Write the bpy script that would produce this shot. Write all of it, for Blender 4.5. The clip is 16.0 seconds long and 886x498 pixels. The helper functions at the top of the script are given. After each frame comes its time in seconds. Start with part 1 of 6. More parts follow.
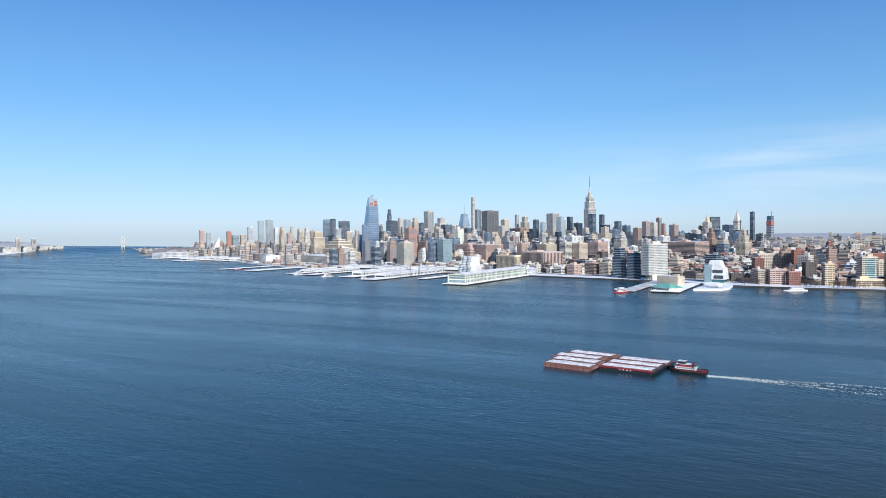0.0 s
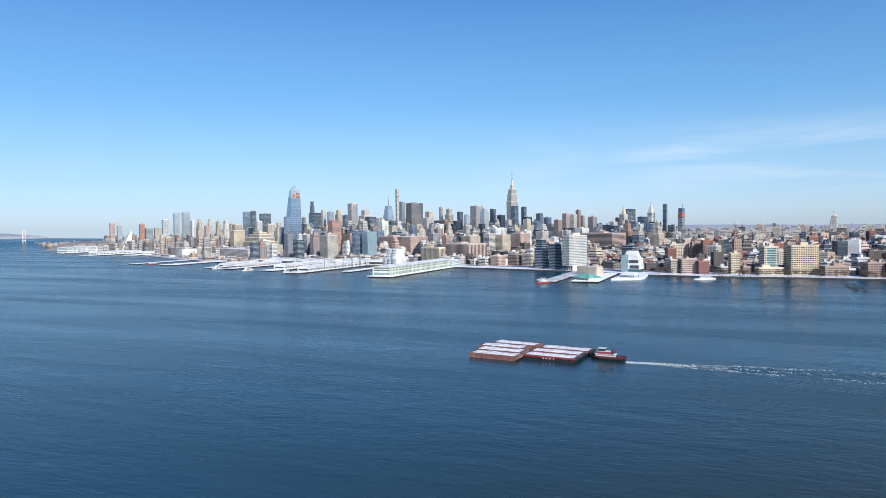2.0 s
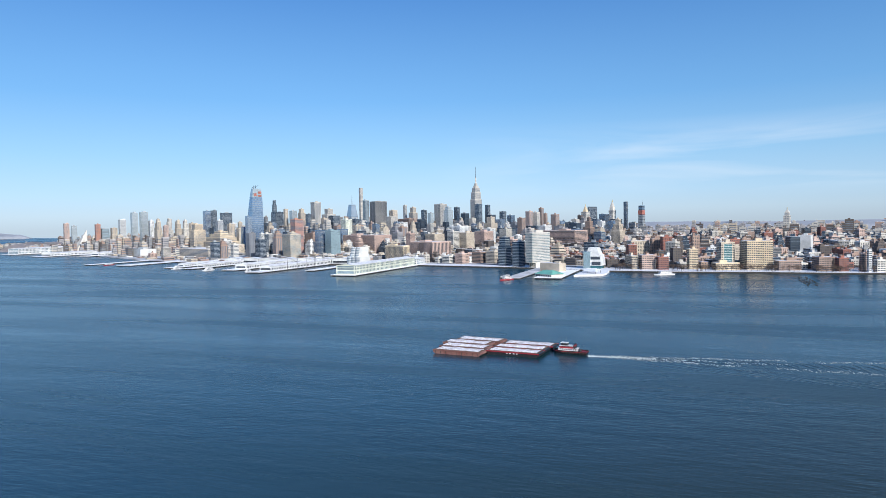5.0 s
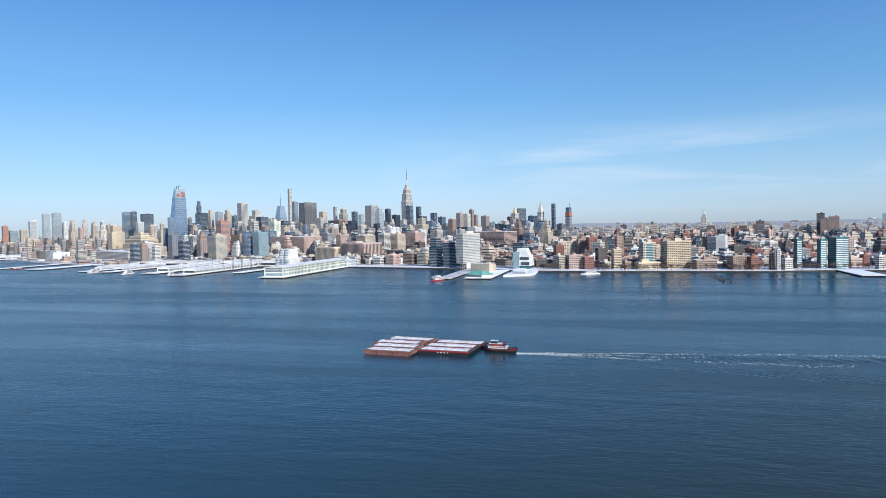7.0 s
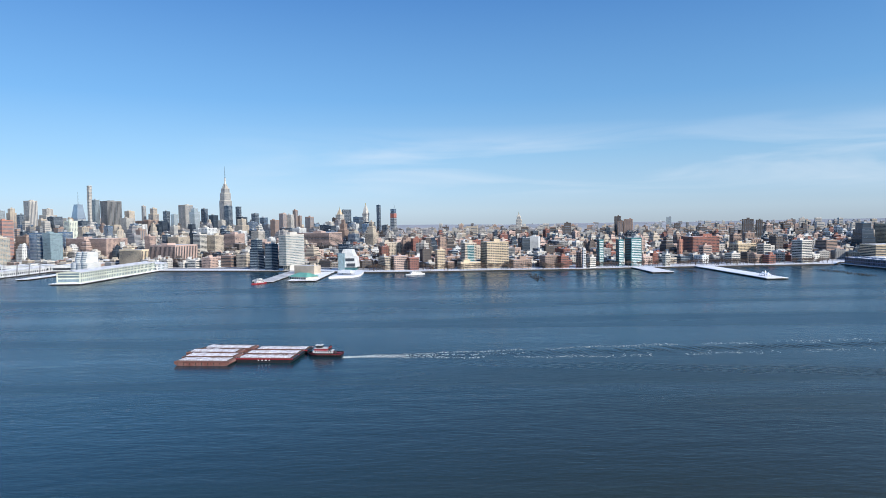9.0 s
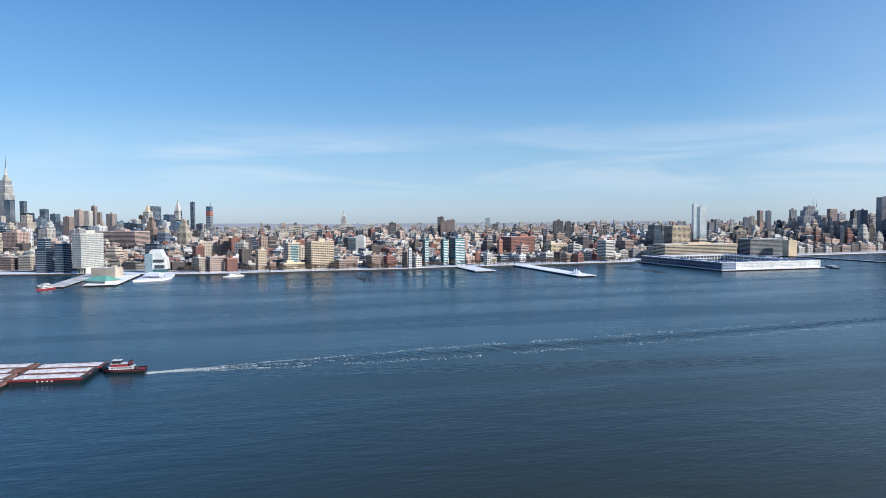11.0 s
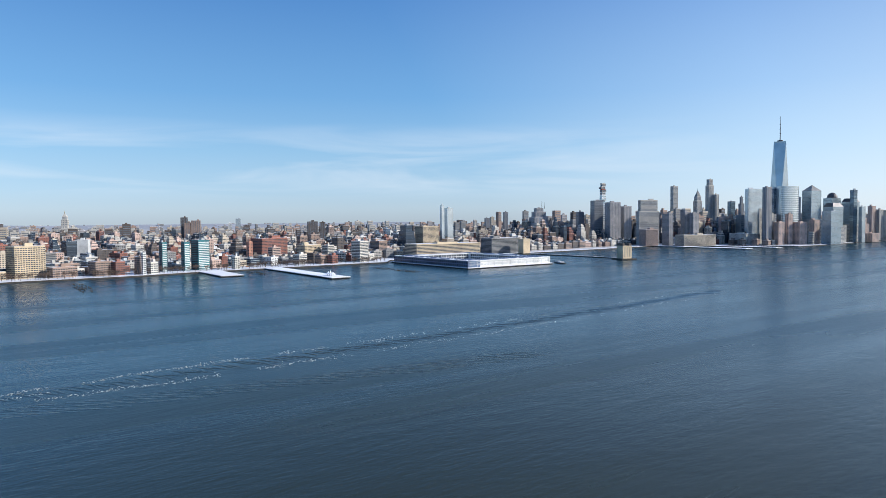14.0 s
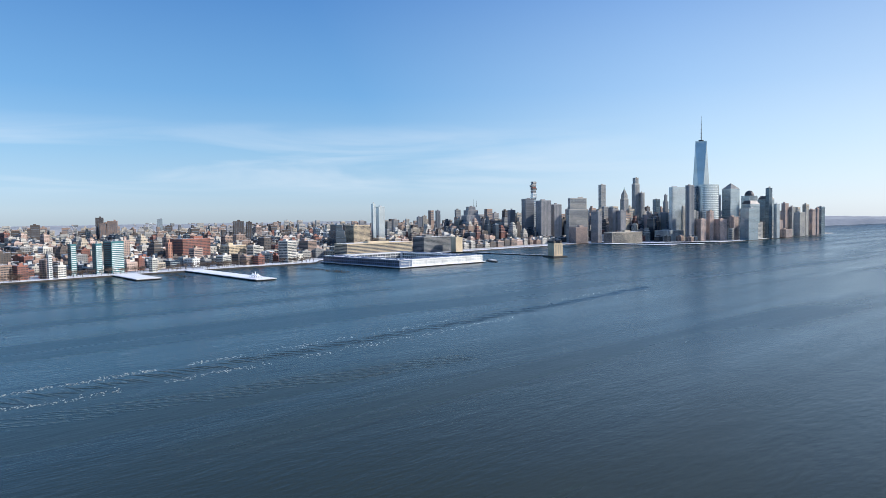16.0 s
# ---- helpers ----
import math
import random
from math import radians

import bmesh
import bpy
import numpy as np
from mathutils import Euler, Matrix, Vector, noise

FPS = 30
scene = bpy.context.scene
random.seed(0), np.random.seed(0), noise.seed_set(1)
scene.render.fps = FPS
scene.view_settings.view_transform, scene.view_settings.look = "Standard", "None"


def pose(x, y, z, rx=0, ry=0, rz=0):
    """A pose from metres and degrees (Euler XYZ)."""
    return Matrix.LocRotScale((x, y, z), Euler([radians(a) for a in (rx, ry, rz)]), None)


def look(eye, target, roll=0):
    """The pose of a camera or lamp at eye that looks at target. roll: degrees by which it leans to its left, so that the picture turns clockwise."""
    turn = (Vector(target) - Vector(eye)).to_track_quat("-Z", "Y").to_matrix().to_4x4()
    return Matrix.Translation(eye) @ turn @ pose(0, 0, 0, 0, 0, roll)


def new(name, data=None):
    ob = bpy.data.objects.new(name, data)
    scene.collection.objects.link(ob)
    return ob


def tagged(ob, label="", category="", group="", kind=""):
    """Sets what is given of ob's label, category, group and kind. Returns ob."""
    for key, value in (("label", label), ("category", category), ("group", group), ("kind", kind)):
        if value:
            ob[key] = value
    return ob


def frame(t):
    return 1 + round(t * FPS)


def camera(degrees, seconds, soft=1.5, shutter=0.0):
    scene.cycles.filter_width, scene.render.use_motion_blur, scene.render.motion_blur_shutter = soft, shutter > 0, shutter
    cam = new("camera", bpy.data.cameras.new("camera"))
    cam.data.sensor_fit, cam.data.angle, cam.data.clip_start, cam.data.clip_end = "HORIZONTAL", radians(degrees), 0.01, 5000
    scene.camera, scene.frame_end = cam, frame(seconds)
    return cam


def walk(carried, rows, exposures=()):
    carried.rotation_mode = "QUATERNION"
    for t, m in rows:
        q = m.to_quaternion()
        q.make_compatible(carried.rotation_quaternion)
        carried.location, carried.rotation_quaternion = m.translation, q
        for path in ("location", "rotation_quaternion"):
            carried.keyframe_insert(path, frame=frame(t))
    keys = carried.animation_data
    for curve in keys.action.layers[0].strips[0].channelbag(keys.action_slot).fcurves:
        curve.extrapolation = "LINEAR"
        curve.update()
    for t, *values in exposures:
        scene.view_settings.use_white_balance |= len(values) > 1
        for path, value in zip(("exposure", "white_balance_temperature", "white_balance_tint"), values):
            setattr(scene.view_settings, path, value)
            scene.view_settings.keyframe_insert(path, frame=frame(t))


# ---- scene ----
cam = camera(67.33, 16.0, soft=0.75)
# seconds, east, north, height, yaw, pitch, roll
ROWS = [
    (0.0, -361.71, 125.83, 110.48, -59.788, -1.217, -0.560),
    (0.5, -361.44, 126.38, 110.43, -61.121, -1.385, -0.687),
    (1.0, -361.19, 126.89, 110.38, -63.351, -1.613, -0.629),
    (1.5, -360.93, 127.33, 110.32, -65.046, -1.806, -0.670),
    (2.0, -360.64, 127.65, 110.26, -66.288, -1.957, -0.732),
    (2.5, -360.35, 127.80, 110.20, -66.887, -2.024, -0.806),
    (3.0, -360.14, 127.77, 110.09, -67.438, -2.100, -0.853),
    (3.5, -360.06, 127.59, 109.87, -68.016, -2.117, -0.935),
    (4.0, -360.12, 127.36, 109.51, -68.598, -2.133, -0.986),
    (6.3, -360.93, 126.20, 107.17, -71.784, -2.056, -1.073),
    (6.5, -360.84, 126.15, 106.99, -72.553, -2.050, -1.075),
    (7.0, -360.19, 126.17, 106.64, -75.260, -2.068, -1.088),
    (7.5, -358.86, 126.35, 106.36, -78.912, -2.095, -1.006),
    (8.0, -356.46, 126.81, 106.13, -82.676, -2.140, -0.956),
    (8.5, -352.90, 127.44, 105.90, -86.459, -2.169, -0.900),
    (9.0, -348.15, 128.00, 105.63, -90.224, -2.205, -0.901),
    (9.2, -345.76, 128.12, 105.53, -91.690, -2.274, -0.973),
    (11.3, -315.84, 127.88, 104.65, -107.493, -2.327, -0.427),
    (11.5, -313.11, 127.39, 104.57, -108.944, -2.294, -0.504),
    (12.0, -306.64, 124.90, 104.40, -112.563, -2.279, -0.375),
    (12.5, -300.60, 121.01, 104.25, -116.160, -2.302, -0.420),
    (13.0, -294.89, 115.84, 104.11, -119.710, -2.345, -0.429),
    (13.5, -289.32, 109.95, 103.95, -123.156, -2.406, -0.476),
    (14.0, -283.82, 103.97, 103.72, -126.057, -2.458, -0.469),
    (14.5, -278.53, 98.23, 103.43, -128.334, -2.494, -0.481),
    (15.0, -273.52, 93.01, 103.06, -130.020, -2.553, -0.534),
    (15.5, -268.77, 88.33, 102.63, -131.209, -2.612, -0.740),
    (16.0, -264.13, 83.87, 102.19, -131.812, -2.597, -0.795),
]
walk(cam, [(t, pose(x, y, z, 90 + pitch, 0, yaw) @ pose(0, 0, 0, 0, 0, roll)) for t, x, y, z, yaw, pitch, roll in ROWS],
     exposures=((0.0, 0.12, 6350, 10), (4.0, 0.10, 6350, 10), (7.0, 0.07, 6350, 10), (9.0, 0.06, 6450, 10), (12.5, 0.08, 6500, 10), (16.0, 0.13, 6550, 10)))

# ---- light ----
SUN_BEARING, SUN_HEIGHT = 224.0, 28.0
world = bpy.data.worlds.new("world")
scene.world = world
world.use_nodes = True
wn, wl = world.node_tree.nodes, world.node_tree.links
wn.clear()
w_out, w_bg, w_sky = wn.new("ShaderNodeOutputWorld"), wn.new("ShaderNodeBackground"), wn.new("ShaderNodeTexSky")
w_sky.sky_type, w_sky.sun_disc = "NISHITA", False
w_sky.sun_elevation, w_sky.sun_rotation = radians(SUN_HEIGHT), radians(SUN_BEARING)
w_sky.altitude, w_sky.air_density, w_sky.dust_density, w_sky.ozone_density = 100, 1.0, 0.6, 2.5
w_bg.inputs["Strength"].default_value = 0.12
# the clear winter gradient: pale at the horizon, deep blue above, paler towards the sun
def w_node(kind, **inputs):
    n = wn.new(kind)
    for k, v in inputs.items():
        n.inputs[k].default_value = v
    return n


w_co, w_sep = wn.new("ShaderNodeTexCoord"), wn.new("ShaderNodeSeparateXYZ")
wl.new(w_co.outputs["Generated"], w_sep.inputs["Vector"])
w_grad = wn.new("ShaderNodeValToRGB")
STOPS = ((0.0, (0.50, 0.63, 0.76)), (0.018, (0.53, 0.71, 0.88)), (0.045, (0.47, 0.72, 0.97)), (0.10, (0.33, 0.63, 0.96)), (0.18, (0.18, 0.47, 0.89)), (0.33, (0.08, 0.28, 0.71)), (0.6, (0.07, 0.24, 0.62)), (1.0, (0.06, 0.20, 0.55)))
for p, c in STOPS[1:-1]:
    w_grad.color_ramp.elements.new(p)
for e, (p, c) in zip(w_grad.color_ramp.elements, STOPS):
    e.position, e.color = p, (*c, 1)
wl.new(w_sep.outputs["Z"], w_grad.inputs["Fac"])
sb = radians(SUN_BEARING)
w_dot = wn.new("ShaderNodeVectorMath")
w_dot.operation = "DOT_PRODUCT"
w_dot.inputs[1].default_value = (math.sin(sb) * math.cos(radians(SUN_HEIGHT)), math.cos(sb) * math.cos(radians(SUN_HEIGHT)), math.sin(radians(SUN_HEIGHT)))
wl.new(w_co.outputs["Generated"], w_dot.inputs[0])
w_glare = wn.new("ShaderNodeMapRange")
w_glare.inputs["From Min"].default_value, w_glare.inputs["From Max"].default_value = -0.05, 0.95
w_glare.inputs["To Max"].default_value = 1.0
wl.new(w_dot.outputs["Value"], w_glare.inputs["Value"])
w_sun = wn.new("ShaderNodeMix")
w_sun.data_type = "RGBA"
w_sun.inputs[7].default_value = (0.92, 0.97, 1.02, 1)
w_low = w_node("ShaderNodeMapRange", **{"From Min": 0.02, "From Max": 0.36, "To Min": 1.0, "To Max": 0.16})
w_haze = wn.new("ShaderNodeMath")
w_haze.operation = "MULTIPLY"
wl.new(w_sep.outputs["Z"], w_low.inputs["Value"])
wl.new(w_glare.outputs["Result"], w_haze.inputs[0])
wl.new(w_low.outputs["Result"], w_haze.inputs[1])
wl.new(w_haze.outputs["Value"], w_sun.inputs[0])
# a clear sky is deepest at right angles to the sun
w_off, w_sq, w_arc, w_deep = wn.new("ShaderNodeMath"), wn.new("ShaderNodeMath"), w_node("ShaderNodeMapRange", **{"From Max": 0.31, "To Min": 0.83, "To Max": 1.0}), wn.new("ShaderNodeVectorMath")
w_off.operation, w_sq.operation, w_deep.operation = "ADD", "MULTIPLY", "SCALE"
w_off.inputs[1].default_value = 0.2
wl.new(w_dot.outputs["Value"], w_off.inputs[0])
wl.new(w_off.outputs["Value"], w_sq.inputs[0])
wl.new(w_off.outputs["Value"], w_sq.inputs[1])
wl.new(w_sq.outputs["Value"], w_arc.inputs["Value"])
wl.new(w_grad.outputs["Color"], w_deep.inputs[0])
wl.new(w_arc.outputs["Result"], w_deep.inputs["Scale"])
wl.new(w_deep.outputs["Vector"], w_sun.inputs[6])
# thin cirrus streaks low in the eastern sky
w_map, w_noise = wn.new("ShaderNodeMapping"), wn.new("ShaderNodeTexNoise")
w_map.inputs["Scale"].default_value = (1.7, 1.7, 15.0)
w_map.inputs["Rotation"].default_value = (radians(4), radians(-3), 0)
w_noise.inputs["Scale"].default_value, w_noise.inputs["Detail"].default_value = 1.7, 9.0
w_noise.inputs["Roughness"].default_value, w_noise.inputs["Distortion"].default_value = 0.5, 0.6
w_ramp = w_node("ShaderNodeMapRange", **{"From Min": 0.40, "From Max": 0.70, "To Max": 0.78})
w_band = wn.new("ShaderNodeValToRGB")
for p, v in zip((0.03, 0.062, 0.105, 0.145), (0, 1, 0.8, 0)):
    e = w_band.color_ramp.elements.new(p)
    e.color = (v, v, v, 1)
w_band.color_ramp.elements[0].color = w_band.color_ramp.elements[-1].color = (0, 0, 0, 1)
w_east = wn.new("ShaderNodeVectorMath")
w_east.operation = "DOT_PRODUCT"
w_east.inputs[1].default_value = (math.sin(radians(112)), math.cos(radians(112)), 0)
w_side = w_node("ShaderNodeMapRange", **{"From Min": 0.72, "From Max": 0.93})
w_mul, w_mul2, w_mix = wn.new("ShaderNodeMath"), wn.new("ShaderNodeMath"), wn.new("ShaderNodeMix")
w_mul.operation = w_mul2.operation = "MULTIPLY"
w_mix.data_type = "RGBA"
w_mix.inputs[7].default_value = (0.72, 0.82, 0.95, 1)
wl.new(w_co.outputs["Generated"], w_map.inputs["Vector"])
wl.new(w_co.outputs["Generated"], w_east.inputs[0])
wl.new(w_east.outputs["Value"], w_side.inputs["Value"])
wl.new(w_map.outputs["Vector"], w_noise.inputs["Vector"])
wl.new(w_noise.outputs["Fac"], w_ramp.inputs["Value"])
wl.new(w_sep.outputs["Z"], w_band.inputs["Fac"])
wl.new(w_ramp.outputs["Result"], w_mul.inputs[0])
wl.new(w_band.outputs["Color"], w_mul.inputs[1])
wl.new(w_mul.outputs["Value"], w_mul2.inputs[0])
wl.new(w_side.outputs["Result"], w_mul2.inputs[1])
wl.new(w_mul2.outputs["Value"], w_mix.inputs[0])
wl.new(w_sun.outputs[2], w_mix.inputs[6])
# part atmosphere model, part gradient
w_bg.inputs["Strength"].default_value = 0.12
w_bg2, w_share = wn.new("ShaderNodeBackground"), wn.new("ShaderNodeMixShader")
w_share.inputs[0].default_value = 0.85
wl.new(w_sky.outputs["Color"], w_bg.inputs["Color"])
wl.new(w_mix.outputs[2], w_bg2.inputs["Color"])
wl.new(w_bg.outputs["Background"], w_share.inputs[1])
wl.new(w_bg2.outputs["Background"], w_share.inputs[2])
wl.new(w_share.outputs["Shader"], w_out.inputs["Surface"])

sun = new("sun", bpy.data.lights.new("sun", "SUN"))
sun.data.energy, sun.data.angle, sun.data.color = 5.0, radians(0.5), (1.0, 0.95, 0.87)
sun.matrix_world = look((0, 0, 3000), (-math.sin(sb) * 3000, -math.cos(sb) * 3000, 3000 - 3000 * math.tan(radians(SUN_HEIGHT))))
scene.view_settings.exposure = 0.0


# ---- materials ----
def material(name, colour, rough=0.8, metal=0.0, vary=0.25, scale=0.05, fine=1.2, bump=0.0, stain=None, per_thing=0.12, island=0.0, spec=0.5):
    """A surface with colour drifting at two scales, per-thing shift and fine relief."""
    m = bpy.data.materials.new(name)
    m.use_nodes = True
    n, l = m.node_tree.nodes, m.node_tree.links
    b = n["Principled BSDF"]
    b.inputs["Roughness"].default_value, b.inputs["Metallic"].default_value = rough, metal
    b.inputs["Specular IOR Level"].default_value = spec
    co = n.new("ShaderNodeTexCoord")
    big, small = n.new("ShaderNodeTexNoise"), n.new("ShaderNodeTexNoise")
    big.inputs["Scale"].default_value, small.inputs["Scale"].default_value = scale, fine
    big.inputs["Detail"].default_value = small.inputs["Detail"].default_value = 4
    info = n.new("ShaderNodeObjectInfo")
    l.new(co.outputs["Object"], big.inputs["Vector"])
    l.new(co.outputs["Object"], small.inputs["Vector"])
    mix = n.new("ShaderNodeMix")
    mix.data_type = "RGBA"
    other = stain or tuple(c * (1 - vary * 1.6) for c in colour)
    mix.inputs[6].default_value, mix.inputs[7].default_value = (*colour, 1), (*other, 1)
    add = n.new("ShaderNodeMath")
    add.operation = "MULTIPLY_ADD"
    l.new(small.outputs["Fac"], add.inputs[0])
    add.inputs[1].default_value = 0.6
    l.new(big.outputs["Fac"], add.inputs[2])
    rng = n.new("ShaderNodeMapRange")
    rng.inputs["From Min"].default_value, rng.inputs["From Max"].default_value = 0.55, 1.05
    l.new(add.outputs["Value"], rng.inputs["Value"])
    l.new(rng.outputs["Result"], mix.inputs[0])
    hsv = n.new("ShaderNodeHueSaturation")
    shift = n.new("ShaderNodeMapRange")
    shift.inputs["To Min"].default_value, shift.inputs["To Max"].default_value = 1 - per_thing, 1 + per_thing
    if island:
        geo = n.new("ShaderNodeNewGeometry")
        l.new(geo.outputs["Random Per Island"], shift.inputs["Value"])
        shift.inputs["To Min"].default_value, shift.inputs["To Max"].default_value = 1 - island, 1 + island
    else:
        l.new(info.outputs["Random"], shift.inputs["Value"])
    l.new(shift.outputs["Result"], hsv.inputs["Value"])
    l.new(mix.outputs[2], hsv.inputs["Color"])
    l.new(hsv.outputs["Color"], b.inputs["Base Color"])
    if bump:
        bu = n.new("ShaderNodeBump")
        bu.inputs["Strength"].default_value = bump
        l.new(small.outputs["Fac"], bu.inputs["Height"])
        l.new(bu.outputs["Normal"], b.inputs["Normal"])
    return m


WALL = {
    "red": material("red_brick", (0.29, 0.115, 0.085)),
    "brown": material("brown_brick", (0.36, 0.255, 0.205)),
    "dark": material("dark_brick", (0.117, 0.096, 0.087)),
    "pink": material("pink_brick", (0.55, 0.40, 0.34)),
    "orange": material("orange_brick", (0.50, 0.24, 0.17)),
    "beige": material("beige_brick", (0.56, 0.48, 0.38)),
    "yellow": material("yellow_brick", (0.72, 0.58, 0.40)),
    "pale": material("pale_concrete", (0.66, 0.63, 0.57)),
    "grey": material("grey_concrete", (0.261, 0.261, 0.261)),
    "stone": material("grey_limestone", (0.54, 0.51, 0.46)),
    "white": material("white_panel", (0.76, 0.77, 0.76), 0.5),
    "green": material("pale_green_panel", (0.76, 0.79, 0.66), 0.6),
    "blue_glass": material("blue_glass", (0.30, 0.42, 0.58), 0.18, 0.75, 0.2, 0.02),
    "pale_glass": material("pale_glass", (0.58, 0.66, 0.70), 0.2, 0.6, 0.2, 0.02),
    "teal_glass": material("teal_glass", (0.06, 0.20, 0.23), 0.2, 0.15, 0.3, 0.05),
    "mosaic": material("mosaic_glass", (0.34, 0.47, 0.52), 0.25, 0.2, 0.3, 0.3),
    # both slate tones are lightened, with distance haze put into the colour
    "slate": material("haze_lightened_slate", (0.35, 0.335, 0.34), 0.6),
    "slate_dark": material("haze_lightened_dark_slate", (0.19, 0.195, 0.215), 0.5),
    "dark_glass": material("dark_glass", (0.085, 0.13, 0.19), 0.2, 0.6, 0.3, 0.02),
}
M_WINDOW = material("window_glass", (0.07, 0.085, 0.105), 0.2, 0.1, 0.3, 0.3, island=0.5)
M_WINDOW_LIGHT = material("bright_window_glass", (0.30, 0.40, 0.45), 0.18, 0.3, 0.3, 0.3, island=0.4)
# panes for distant towers: colour lightened to paint in the distance haze
M_WINDOW_FAR = material("haze_paled_window_glass", (0.24, 0.27, 0.31), 0.25, 0.2, 0.3, 0.3, island=0.25)
M_MULLION = material("mullion_metal", (0.45, 0.48, 0.5), 0.45, 0.3)
M_SLAB = material("white_floor_slab", (0.75, 0.77, 0.76), 0.5)
M_SNOW = material("roof_snow", (0.90, 0.91, 0.93), 0.7, 0, 0.1, 0.09, 0.8, stain=(0.45, 0.43, 0.42))
M_LOAD = material("snowy_load", (0.93, 0.93, 0.95), 0.8, 0, 0.1, 0.22, 0.9, stain=(0.46, 0.37, 0.34))
M_TAR = material("roof_tar", (0.16, 0.155, 0.15), 0.9, 0, 0.3, 0.06, 0.6, stain=(0.6, 0.6, 0.62), per_thing=0.5)
M_TANK = material("tank_wood", (0.16, 0.10, 0.07), 0.85)
M_STEEL = material("dark_steel", (0.10, 0.10, 0.11), 0.5, 0.6)
M_RUST = material("rusty_hull", (0.165, 0.055, 0.044), 0.8, 0.1, 0.4, 0.15, 0.9, stain=(0.25, 0.135, 0.115))
M_REDPAINT = material("red_paint", (0.34, 0.03, 0.04), 0.45)
M_WHITEPAINT = material("white_paint", (0.8, 0.8, 0.8), 0.4)
M_BLACKPAINT = material("black_paint", (0.02, 0.02, 0.024), 0.4)
M_COPPER = material("green_copper", (0.16, 0.42, 0.34), 0.6)
M_GOLD = material("gilded_roof", (0.75, 0.50, 0.15), 0.35, 0.8)
M_STONEWALL = material("seawall_stone", (0.07, 0.063, 0.056), 0.9, 0, 0.4, 0.1)
M_CITY = material("city_ground", (0.20, 0.19, 0.185), 0.95, 0, 0.3, 0.02, 0.15, stain=(0.62, 0.62, 0.64))
M_SNOWGROUND = material("snow_field", (0.84, 0.85, 0.88), 0.8, 0, 0.1, 0.05, 0.4, stain=(0.74, 0.74, 0.75), bump=0.3)
M_ASPHALT = material("asphalt", (0.06, 0.06, 0.062), 0.9)
M_BARK = material("bark", (0.13, 0.095, 0.075), 0.95)
M_FOAM = material("foam", (0.50, 0.56, 0.58), 0.7, island=0.25)
M_HILL = material("far_hills", (0.22, 0.24, 0.27), 1.0, 0, 0.3, 0.004, 0.03, stain=(0.36, 0.37, 0.40))
M_DECK = material("pier_deck", (0.30, 0.28, 0.26), 0.9, 0, 0.3, 0.05, 0.5, stain=(0.75, 0.75, 0.78))
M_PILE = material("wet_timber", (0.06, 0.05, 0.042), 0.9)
# painted shade of the square pier's north wing; also the parked cars' colour
M_NAVY = material("navy_shade_and_car_paint", (0.10, 0.16, 0.28), 0.6)
M_ORANGE = material("orange_netting", (0.40, 0.15, 0.12), 0.8)
M_AWNING = material("canvas", (0.8, 0.82, 0.85), 0.7)


